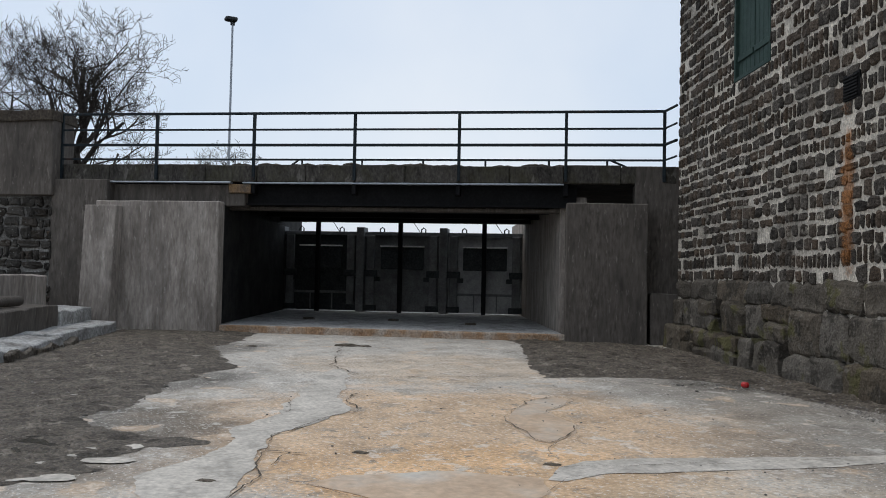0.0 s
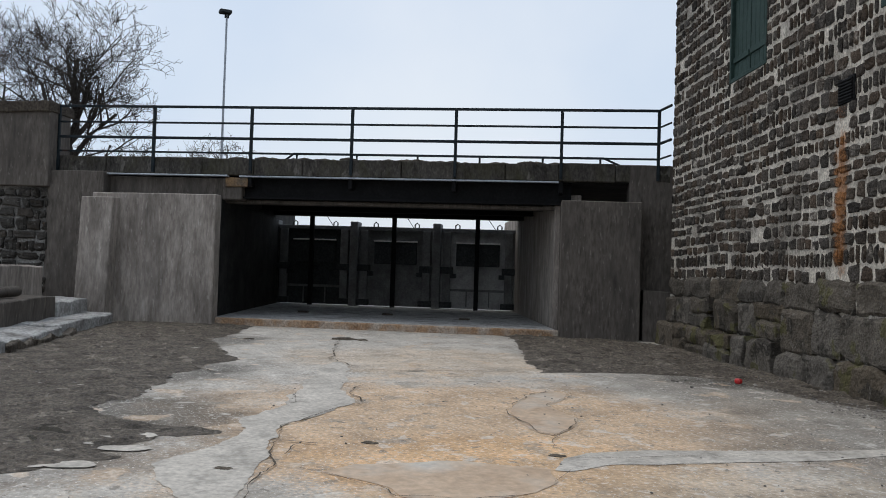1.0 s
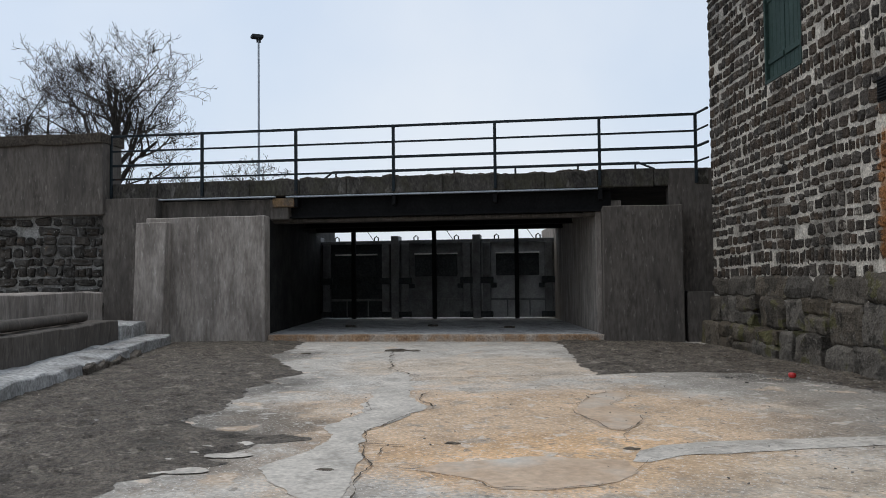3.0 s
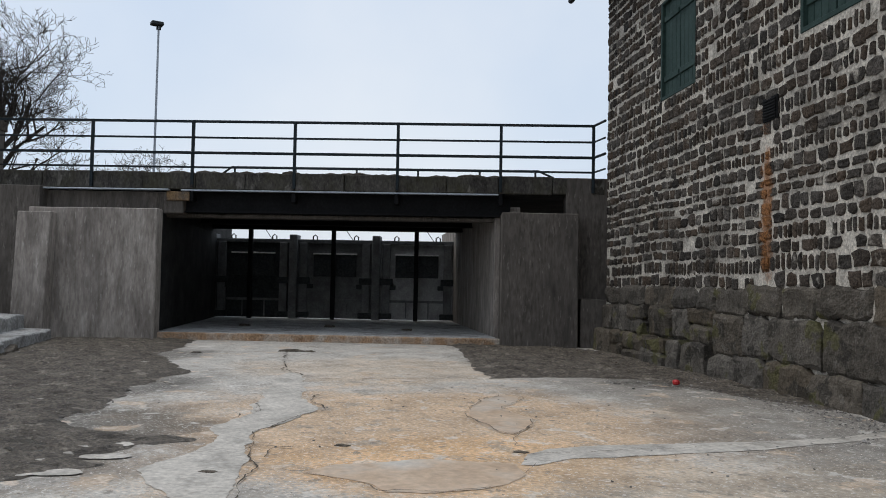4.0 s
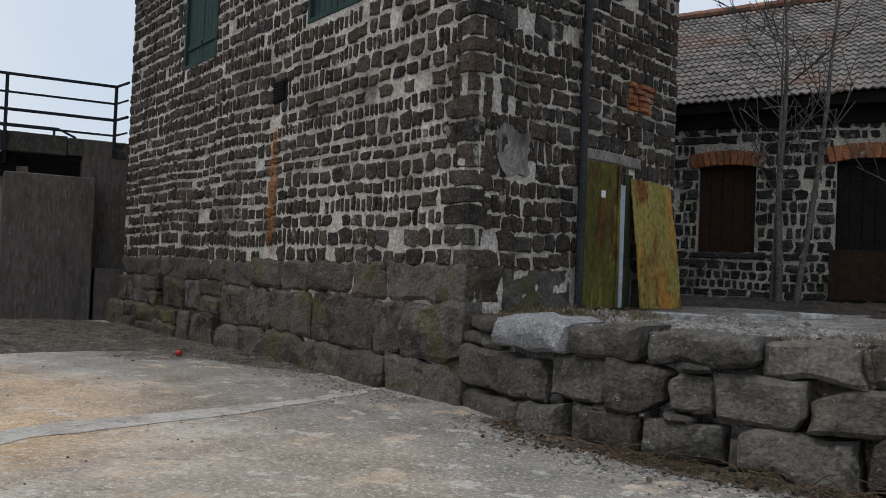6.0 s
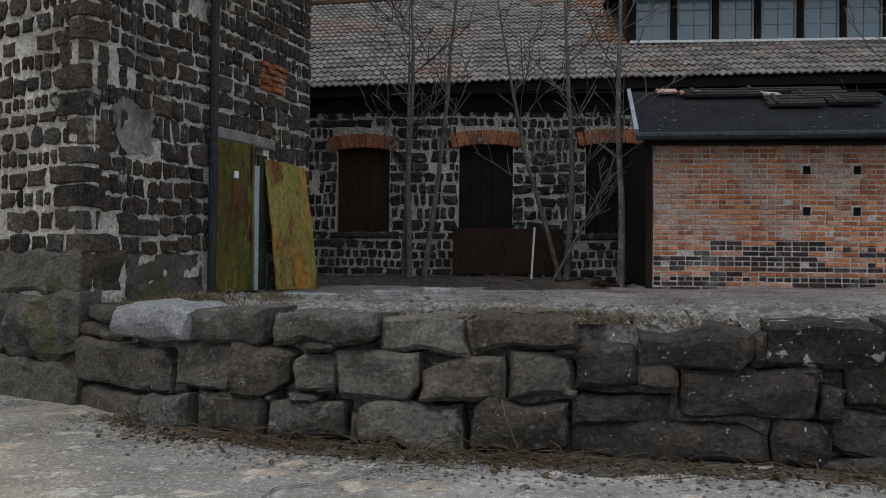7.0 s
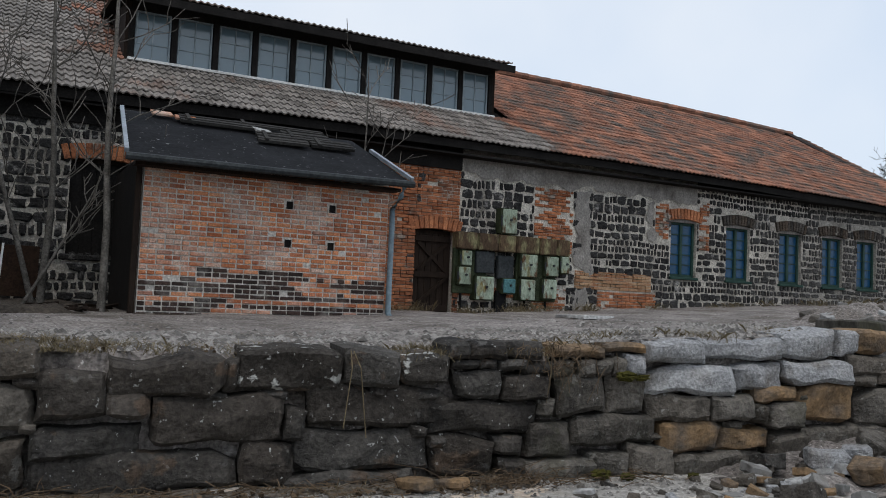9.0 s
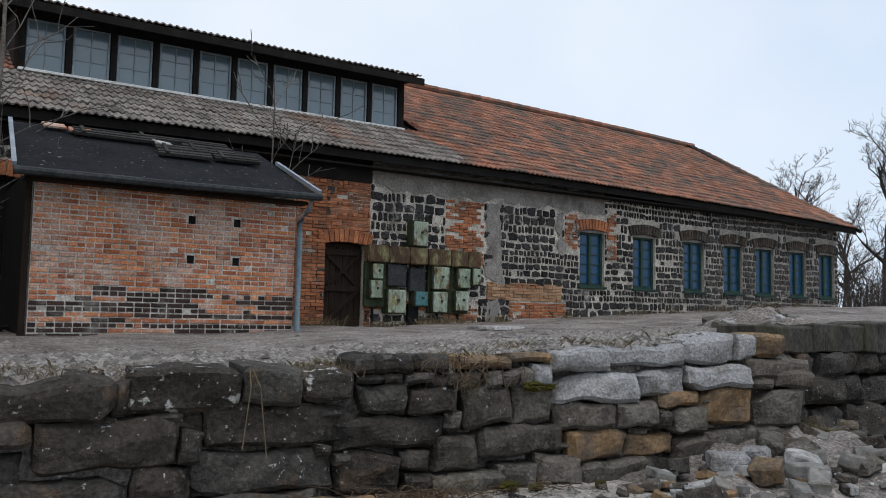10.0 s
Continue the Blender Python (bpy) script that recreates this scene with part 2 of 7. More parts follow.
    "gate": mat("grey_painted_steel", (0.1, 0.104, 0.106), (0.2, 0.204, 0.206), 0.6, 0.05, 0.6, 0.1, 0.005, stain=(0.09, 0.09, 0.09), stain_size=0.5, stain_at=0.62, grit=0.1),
    # Dark steel parts; also paints the shade on the west gate's skin.
    "gate_dark": mat("dark_steel_and_shade", (0.02, 0.023, 0.025), (0.045, 0.05, 0.052), 0.5, 0.05, 0.6, 0.2, 0.005),
    "white": mat("white_paint", (0.6, 0.6, 0.58), (0.78, 0.78, 0.76), 0.4, 0.05, 0.6, 0.1, 0.003, grit=0.12),
    "rust_sill": mat("rusty_steel_edge", (0.2, 0.12, 0.07), (0.40, 0.27, 0.17), 0.4, 0.03, 0.85, 0.4, 0.006, stain=(0.42, 0.38, 0.33), stain_size=0.5, stain_at=0.55),
    "shutter": mat("dark_green_shutter_paint", (0.016, 0.034, 0.030), (0.04, 0.068, 0.06), 0.4, 0.04, 0.7, 0.3, 0.006, stain=(0.13, 0.15, 0.14), stain_size=0.25, stain_at=0.72, soft=0.03, grit=0.12),
    "rust_door": mat("rusted_green_sheet", (0.05, 0.048, 0.012), (0.135, 0.125, 0.028), 0.4, 0.03, 0.6, 0.3, 0.006, stain=(0.06, 0.027, 0.014), stain_size=0.3, stain_at=0.54, stretch=(1, 1, 0.35), soft=0.06, flakes=[((0.2, 0.18, 0.04), 0.25, 0.58, 0.6), ((0.17, 0.065, 0.018), 0.15, 0.62, 0.7)]),
    "rust_sheet": mat("rusted_yellow_sheet", (0.17, 0.145, 0.04), (0.36, 0.29, 0.08), 0.4, 0.03, 0.6, 0.3, 0.006, stain=(0.15, 0.06, 0.02), stain_size=0.4, stain_at=0.52, stretch=(1, 1, 0.45), soft=0.06, flakes=[((0.4, 0.18, 0.035), 0.3, 0.57, 0.7), ((0.06, 0.028, 0.015), 0.12, 0.64, 0.8)]),
    "brown_wood": mat("dark_brown_wood", (0.009, 0.006, 0.0045), (0.032, 0.021, 0.015), 0.3, 0.03, 0.8, 0.3, 0.006, stretch=(6, 6, 0.7)),
    # Black boards; also paints shade on the annex and below the eaves.
    "black_wood_and_shade": mat("black_boards_and_shade", (0.007, 0.0065, 0.006), (0.02, 0.018, 0.017), 0.3, 0.03, 0.85, 0.3, 0.006),
    "brown_board": mat("dark_brown_fill", (0.018, 0.010, 0.0065), (0.045, 0.025, 0.015), 0.4, 0.03, 0.75, 0.2, 0.005),
    "window_paint": mat("green_window_paint", (0.012, 0.035, 0.03), (0.035, 0.07, 0.055), 0.3, 0.03, 0.6, 0.2, 0.004, grit=0.12),
    "window_white": mat("weathered_pale_window_paint", (0.16, 0.2, 0.22), (0.30, 0.35, 0.37), 0.3, 0.03, 0.7, 0.2, 0.004, grit=0.12),
    "box_green": mat("faded_green_box_paint", (0.14, 0.18, 0.13), (0.36, 0.42, 0.33), 0.25, 0.03, 0.6, 0.2, 0.004, vary=0.5, stain=(0.09, 0.05, 0.025), stain_size=0.13, stain_at=0.57, soft=0.06, stretch=(1, 1, 0.45), flakes=[((0.2, 0.16, 0.05), 0.2, 0.6, 0.6)]),
    "box_dark": mat("dark_green_box_paint", (0.02, 0.03, 0.016), (0.055, 0.065, 0.035), 0.25, 0.03, 0.6, 0.2, 0.004),
    "box_rust": mat("rusty_box_hood", (0.04, 0.025, 0.018), (0.12, 0.08, 0.045), 0.25, 0.03, 0.75, 0.3, 0.005, vary=0.5, stain=(0.24, 0.23, 0.12), stain_size=0.13, stain_at=0.6, stretch=(1, 1, 0.4)),
    "box_teal": mat("teal_box_paint", (0.04, 0.12, 0.13), (0.09, 0.2, 0.21), 0.25, 0.03, 0.55, 0.2, 0.004),
    "bark": mat("grey_bark", (0.05, 0.046, 0.04), (0.19, 0.176, 0.157), 0.3, 0.03, 0.95, 0.6, 0.01),
    "bark_dark": mat("dark_bark", (0.03, 0.026, 0.023), (0.075, 0.066, 0.058), 0.3, 0.03, 0.95, 0.6, 0.01),
    "dry_grass": mat("dry_grass", (0.07, 0.056, 0.033), (0.21, 0.168, 0.10), 0.3, 0.05, 0.95, 0, vary=0.6),
    "moss": mat("moss", (0.025, 0.024, 0.006), (0.075, 0.068, 0.014), 0.1, 0.01, 0.95, 0.8, 0.01),
    "lamp_grey": mat("grey_lamp_metal", (0.3, 0.33, 0.37), (0.42, 0.45, 0.49), 0.5, 0.05, 0.5, 0.0, grit=0.12),
    "granite_black": mat("black_granite_block", (0.017, 0.016, 0.0145), (0.105, 0.097, 0.087), 0.3, 0.03, 0.8, 0.85, 0.035, vary=0.4, spots=(0.36, 0.36, 0.34), grit=0.3, warm=(0.085, 0.07, 0.057), flakes=[((0.016, 0.015, 0.014), 0.4, 0.59, 0.7), ((0.12, 0.082, 0.056), 0.5, 0.63, 0.6), ((0.15, 0.143, 0.132), 0.2, 0.64, 0.5)]),
    "mortar_pale": mat("pale_mortar", (0.46, 0.43, 0.39), (0.72, 0.685, 0.63), 0.4, 0.03, 0.95, 0.6, 0.02, stain=(0.30, 0.26, 0.22), stain_size=0.8, stain_at=0.6),
    # Gate steel lightened to paint the light on the east gate.
    "gate_lit": mat("lit_grey_gate_steel", (0.27, 0.275, 0.278), (0.45, 0.455, 0.458), 0.6, 0.05, 0.6, 0.1, 0.005, stain=(0.2, 0.2, 0.2), stain_size=0.5, stain_at=0.64, grit=0.08),
    # Concrete blackened to paint the shade under the bridge.
    "concrete_shaded": mat("shade_black_concrete", (0.012, 0.012, 0.012), (0.05, 0.048, 0.045), 0.7, 0.05, 0.8, 0.3, 0.01, stain=(0.01, 0.01, 0.01), stain_size=0.6, stain_at=0.55, grit=0.15),
    "lath": mat("grey_weathered_lath", (0.012, 0.0115, 0.011), (0.06, 0.057, 0.053), 0.3, 0.03, 0.9, 0.4, 0.006, vary=0.5),
    "fascia": mat("sooty_fascia_concrete", (0.024, 0.022, 0.02), (0.105, 0.096, 0.085), 0.5, 0.04, 0.9, 0.5, 0.012, stain=(0.05, 0.047, 0.03), stain_size=0.4, stain_at=0.58, stretch=(1, 1, 0.5), grit=0.25, flakes=[((0.16, 0.15, 0.135), 0.3, 0.64, 0.6)]),
    "rubble_grey": mat("dusty_grey_rubble", (0.1, 0.098, 0.094), (0.32, 0.31, 0.29), 0.3, 0.04, 0.85, 0.5, 0.02, vary=0.4, stain=(0.09, 0.075, 0.06), stain_size=0.3, stain_at=0.6, grit=0.14),
    "granite_lichen": mat("lichened_black_granite", (0.017, 0.016, 0.0145), (0.105, 0.097, 0.087), 0.3, 0.03, 0.8, 0.85, 0.035, vary=0.3, spots=(0.4, 0.4, 0.38), grit=0.3, warm=(0.085, 0.07, 0.057), flakes=[((0.13, 0.095, 0.07), 0.3, 0.6, 0.6), ((0.5, 0.5, 0.47), 0.17, 0.62, 0.9)]),
    "red": mat("red_plastic", (0.35, 0.01, 0.012), (0.5, 0.02, 0.02), 0.2, 0.02, 0.4, 0.0, grit=0.12),
}


def glass_mat(name, tint, rough=0.08):
    m = bpy.data.materials.new(name)
    m.use_nodes = True
    b = m.node_tree.nodes["Principled BSDF"]
    b.inputs["Base Color"].default_value = (*tint, 1)
    b.inputs["Roughness"].default_value = rough
    b.inputs["IOR"].default_value = 1.5
    b.inputs["Specular IOR Level"].default_value = 0.8 if rough < 0.2 else 0.35
    return m


M["pebble"] = mat("grey_pebbles", (0.06, 0.055, 0.05), (0.34, 0.32, 0.295), 0.05, 0.01, 0.9, 0, vary=0.8)
M["leaf_litter"] = mat("dead_leaves", (0.035, 0.026, 0.018), (0.16, 0.112, 0.07), 0.1, 0.02, 0.9, 0, vary=0.8)
M["pane_blue"] = glass_mat("blue_backed_pane", (0.011, 0.06, 0.13), 0.25)
M["pane_grey"] = glass_mat("curtained_pane", (0.13, 0.19, 0.225), 0.1)

# ---- mesh tools ----


def from_lists(name, verts, faces, material):
    me = bpy.data.meshes.new(name)
    me.from_pydata([tuple(v) for v in verts], [], faces)
    me.materials.append(M[material])
    me.update()
    return me


def mesh_of(name, bm, material, smooth=False):
    me = bpy.data.meshes.new(name)
    bm.to_mesh(me)
    bm.free()
    me.materials.append(M[material])
    if smooth:
        me.polygons.foreach_set("use_smooth", [True] * len(me.polygons))
    return me


def part(name, bm, material, parent, label="", m=None, smooth=False):
    """One mesh object under a thing or a part; bm is a bmesh or a ready mesh."""
    me = bm if isinstance(bm, bpy.types.Mesh) else mesh_of(name, bm, material, smooth)
    ob = new(name, me)
    ob.parent = parent
    if m is not None:
        ob.matrix_basis = m
    return tagged(ob, label)


def thing(name, m, label, category, group="", kind=""):
    ob = new(name)
    ob.matrix_basis = m
    ob.empty_display_size = 0.2
    return tagged(ob, label, category, group, kind)


def solid(name, bm, material, m, label, category, group="", kind="", smooth=False):
    """A thing that is one mesh."""
    ob = new(name, bm if isinstance(bm, bpy.types.Mesh) else mesh_of(name, bm, material, smooth))
    ob.matrix_basis = m
    return tagged(ob, label, category, group, kind)


def box(x0, x1, y0, y1, z0, z1, bevel=0.0, bm=None, segs=1):
    own = bmesh.new()
    bmesh.ops.create_cube(own, size=1)
    for v in own.verts:
        v.co = ((x0 + x1) / 2 + v.co.x * (x1 - x0), (y0 + y1) / 2 + v.co.y * (y1 - y0), (z0 + z1) / 2 + v.co.z * (z1 - z0))
    if bevel:
        bmesh.ops.bevel(own, geom=own.edges[:], offset=bevel, segments=segs, affect="EDGES")
    if bm is None:
        return own
    me = bpy.data.meshes.new("tmp")
    own.to_mesh(me)
    own.free()
    bm.from_mesh(me)
    bpy.data.meshes.remove(me)
    return bm


def rough_box(x0, x1, y0, y1, z0, z1, cell=0.4, amount=0.012, seed=0.0, bevel=0.02):
    """A cast or hewn block: cut into cells and pushed about, with worn edges."""
    bm = bmesh.new()
    n = [max(1, min(40, round((b - a) / cell))) for a, b in ((x0, x1), (y0, y1), (z0, z1))]
    bmesh.ops.create_cube(bm, size=1)
    for v in bm.verts:
        v.co = ((x0 + x1) / 2 + v.co.x * (x1 - x0), (y0 + y1) / 2 + v.co.y * (y1 - y0), (z0 + z1) / 2 + v.co.z * (z1 - z0))
    if bevel:
        bmesh.ops.bevel(bm, geom=bm.edges[:], offset=bevel, segments=1, affect="EDGES")
    for axis, count in enumerate(n):
        a, b = ((x0, x1), (y0, y1), (z0, z1))[axis]
        for i in range(1, count):
            normal = Vector((0, 0, 0))
            normal[axis] = 1
            co = Vector((0, 0, 0))
            co[axis] = a + (b - a) * i / count
            bmesh.ops.bisect_plane(bm, geom=bm.verts[:] + bm.edges[:] + bm.faces[:], plane_co=co, plane_no=normal)
    for v in bm.verts:
        v.co += noise.noise_vector(v.co * 1.7 + Vector((seed, seed * 0.7, 3))) * amount + noise.noise_vector(v.co * 6 + Vector((seed, 0, 1))) * amount * 0.5
    return bm


def tube(points, radius, sides=8, bm=None, radius_end=None, cap=True):
    bm = bm or bmesh.new()
    points = [Vector(p) for p in points]
    rings = []
    for i, p in enumerate(points):
        d = (points[min(i + 1, len(points) - 1)] - points[max(i - 1, 0)]).normalized()
        side = d.orthogonal().normalized()
        up = d.cross(side)
        r = radius if radius_end is None else radius + (radius_end - radius) * i / (len(points) - 1)
        rings.append([bm.verts.new(p + (side * math.cos(a) + up * math.sin(a)) * r) for a in (2 * math.pi * k / sides for k in range(sides))])
    for a, b in zip(rings, rings[1:]):
        for k in range(sides):
            bm.faces.new((a[k], a[(k + 1) % sides], b[(k + 1) % sides], b[k]))
    if cap:
        bm.faces.new(rings[0][::-1])
        bm.faces.new(rings[-1])
    return bm


def panel_wall(x0, x1, z0, z1, holes, y0=0.0, y1=0.5):
    """A wall of thickness y0..y1 with rectangular openings through it."""
    xs = sorted({x0, x1, *[v for h in holes for v in h[:2] if x0 < v < x1]})
    zs = sorted({z0, z1, *[v for h in holes for v in h[2:] if z0 < v < z1]})

    def full(i, j):
        if not (0 <= i < len(xs) - 1 and 0 <= j < len(zs) - 1):
            return False
        cx, cz = (xs[i] + xs[i + 1]) / 2, (zs[j] + zs[j + 1]) / 2
        return not any(a < cx < b and c < cz < d for a, b, c, d in holes)

    bm = bmesh.new()
    made = {}

    def at(x, y, z):
        key = (round(x, 4), round(y, 4), round(z, 4))
        if key not in made:
            made[key] = bm.verts.new(key)
        return made[key]

    for i in range(len(xs) - 1):
        for j in range(len(zs) - 1):
            if not full(i, j):
                continue
            a, b, c, d = xs[i], xs[i + 1], zs[j], zs[j + 1]
            bm.faces.new((at(a, y0, c), at(b, y0, c), at(b, y0, d), at(a, y0, d)))
            bm.faces.new((at(a, y1, c), at(a, y1, d), at(b, y1, d), at(b, y1, c)))
            if not full(i - 1, j):
                bm.faces.new((at(a, y0, c), at(a, y0, d), at(a, y1, d), at(a, y1, c)))
            if not full(i + 1, j):
                bm.faces.new((at(b, y0, c), at(b, y1, c), at(b, y1, d), at(b, y0, d)))
            if not full(i, j - 1):
                bm.faces.new((at(a, y0, c), at(a, y1, c), at(b, y1, c), at(b, y0, c)))
            if not full(i, j + 1):
                bm.faces.new((at(a, y0, d), at(b, y0, d), at(b, y1, d), at(a, y1, d)))
    return bm


def unit_piece(seed, wobble, inset):
    """A hewn face on a unit square (x, z from 0 to 1), y from 0 (back) to -1 (front): eight sides, a raised front."""
    r = random.Random(seed)
    ring = [(0, 0), (0.5, 0), (1, 0), (1, 0.5), (1, 1), (0.5, 1), (0, 1), (0, 0.5)]
    outer = [(x + r.uniform(-wobble, wobble), z + r.uniform(-wobble, wobble)) for x, z in ring]
    outer = [(x + (0.5 - x) * r.uniform(0.0, 0.15) * (i % 2 == 0), z + (0.5 - z) * r.uniform(0.0, 0.15) * (i % 2 == 0)) for i, (x, z) in enumerate(outer)]
    verts = [(x, 0, z) for x, z in outer] + [(x, -0.6 + r.uniform(-0.25, 0.25), z) for x, z in outer]
    verts += [(x + (0.5 - x) * inset * r.uniform(1.5, 4.5), -1 + r.uniform(-0.45, 0.35), z + (0.5 - z) * inset * r.uniform(1.5, 4.5)) for x, z in outer]
    faces = [(i, (i + 1) % 8, 8 + (i + 1) % 8, 8 + i) for i in range(8)] + [(8 + i, 8 + (i + 1) % 8, 16 + (i + 1) % 8, 16 + i) for i in range(8)]
    verts.append((0.5, -1 + r.uniform(-0.2, 0.2), 0.5))
    faces += [(16 + i, 16 + (i + 1) % 8, 24) for i in range(8)]
    return verts, faces


def unit_brick(seed):
    r = random.Random(seed)
    j = lambda: r.uniform(-0.02, 0.02)
    verts = [(x + j(), y, z + j()) for y in (0, -0.8) for x, z in ((0, 0), (1, 0), (1, 1), (0, 1))]
    verts += [(0.5 + (x - 0.5) * 0.92, -1, 0.5 + (z - 0.5) * 0.8) for x, z in ((0, 0), (1, 0), (1, 1), (0, 1))]
    faces = [(i + k, (i + 1) % 4 + k, 4 + (i + 1) % 4 + k, 4 + i + k) for k in (0, 4) for i in range(4)] + [(8, 9, 10, 11)]
    return verts, faces


STONE_FORMS = [unit_piece(i, 0.11, 0.10) for i in range(24)]
BRICK_FORMS = [unit_brick(i) for i in range(6)]


def courses(x0, x1, z0, z1, high, wide, gap, rng, holes=(), jitter=0.22, bond=None):
    """Pieces (x, z, w, h) in courses over a rectangle, left out where openings are."""
    z = z0
    row = 0
    while z < z1 - high * 0.35:
        h = min(high * (1 if bond else rng.uniform(1 - jitter, 1 + jitter)), z1 - z)
        x = x0 - (bond * 0.5 if bond and row % 2 else 0)
        narrow = (row % 2 == 0) == (rng.random() < 0.85)
        while x < x1 - 0.02:
            if rng.random() < 0.06:
                narrow = not narrow
            if bond:
                w = bond * (0.5 if row % 3 == 1 else 1)
            else:
                w = rng.uniform(*wide) * (0.54 if narrow else 1.12)
            a, b = max(x, x0), min(x + w, x1)
            if x1 - b < 0.06:
                b = x1
            if b - a > 0.04:
                cx, cz = (a + b) / 2, z + h / 2
                clash = [q for q in holes if a < q[1] and b > q[0] and z + h * 0.35 < q[3] and z + h * 0.65 > q[2]]
                if not clash:
                    slit = gap * (1.25 if narrow and not bond else 1)
                    yield a + slit / 2, z + gap / 2, b - a - slit, h - gap
                else:
                    for q in clash[:1]:
                        for c, d in ((a, min(b, q[0])), (max(a, q[1]), b)):
                            if d - c > 0.06:
                                yield c + gap / 2, z + gap / 2, d - c - gap, h - gap
            x = x + w if b < x1 else x1
        z += h
        row += 1


def lay(name, forms, pieces, material, parent, depth, rng, near=None, m=None):
    """Lays pieces: up to 300 chosen by near(x, z) as parts of their own, the others joined."""
    m = m or Matrix()
    pool = [from_lists(name, v, f, material) for v, f in forms]
    count = 0
    verts, faces = [], []
    for x, z, w, h in pieces:
        turn = Matrix()
        if forms is STONE_FORMS:
            if rng.random() < 0.03:
                continue
            w, h = w * rng.uniform(0.86, 1.06), h * rng.uniform(0.82, 1.08)
            z += 0.05 * noise.noise(Vector((x * 0.7, z * 0.3, 9))) + rng.uniform(-0.008, 0.008)
            turn = Matrix.Rotation(rng.gauss(0, 0.035), 4, "Y")
        k = rng.randrange(len(forms))
        d = depth * (rng.uniform(0.35, 1.6) if forms is BRICK_FORMS else rng.uniform(0.7, 1.25))
        if near and count < 300 and near(x, z):
            ob = new(name, pool[k])
            ob.parent = parent
            ob.matrix_basis = m @ Matrix.Translation((x, 0.004, z)) @ turn @ Matrix.Diagonal((w, d, h, 1))
            count += 1
        else:
            base = len(verts)
            v, f = forms[k]
            spot = m @ Matrix.Translation((x, 0.004, z)) @ turn
            verts += [spot @ Vector((a * w, b * d, c * h)) for a, b, c in v]
            faces += [tuple(i + base for i in q) for q in f]
    if verts:
        ob = part(name + "_rest", from_lists(name + "_rest", verts, faces, material), material, parent)
        tagged(ob, kind="stuff")


def stone_block(w, d, h, seed, cuts=3, rough=0.05, round_=0.12):
    """A hewn block w x d x h round its base centre, front to -y: uneven corners, worn edges, faces pushed about."""
    bm = bmesh.new()
    bmesh.ops.create_cube(bm, size=1)
    s = min(w, d, h)
    r = random.Random(seed)
    for v in bm.verts:
        v.co = (v.co.x * w * r.uniform(0.86, 1.03), v.co.y * d * r.uniform(0.88, 1.0), v.co.z * h * r.uniform(0.82, 1.06))
    if cuts > 2:
        for i in range(r.choice((1, 2, 2, 3))):
            sx, sz, f = r.choice((-1, 1)), r.choice((-1, 1)), r.uniform(0.06, 0.3)
            edge = Vector((sx * h * r.uniform(0.5, 1.5), r.uniform(-0.25, 0.1) * s, sz * w * r.uniform(0.5, 1.2))).normalized()
            corner = Vector((sx * w / 2, -d / 2, sz * h / 2))
            bmesh.ops.bisect_plane(bm, geom=bm.verts[:] + bm.edges[:] + bm.faces[:], plane_co=corner - edge * s * f, plane_no=edge, clear_outer=True)
            bmesh.ops.holes_fill(bm, edges=[e for e in bm.edges if e.is_boundary], sides=0)
    bmesh.ops.bevel(bm, geom=bm.edges[:], offset=s * round_ * r.uniform(0.5, 1.1), segments=1, affect="EDGES", clamp_overlap=True)
    for axis, size in enumerate((w, d, h)):
        count = min(12 if cuts > 2 else 7 if cuts > 1 else 3, max(2, round(size / 0.07)))
        for i in range(1, count):
            normal, co = Vector((0, 0, 0)), Vector((0, 0, 0))
            normal[axis], co[axis] = 1, -size / 2 + size * (i + r.uniform(-0.2, 0.2)) / count
            bmesh.ops.bisect_plane(bm, geom=bm.verts[:] + bm.edges[:] + bm.faces[:], plane_co=co, plane_no=normal)
    off = Vector((seed * 3.1, seed * 1.7, seed * 0.9))
    for v in bm.verts:
        p = v.co + off
        v.co += noise.noise_vector(p * (1.5 / max(s, 0.2))) * s * rough * 1.3
        c = noise.noise_vector(p * 6.5)
        v.co += c * min(0.02, s * rough * 0.8) + noise.noise_vector(p * 17) * min(0.007, s * 0.02)
        v.co.z += h / 2
    return bm

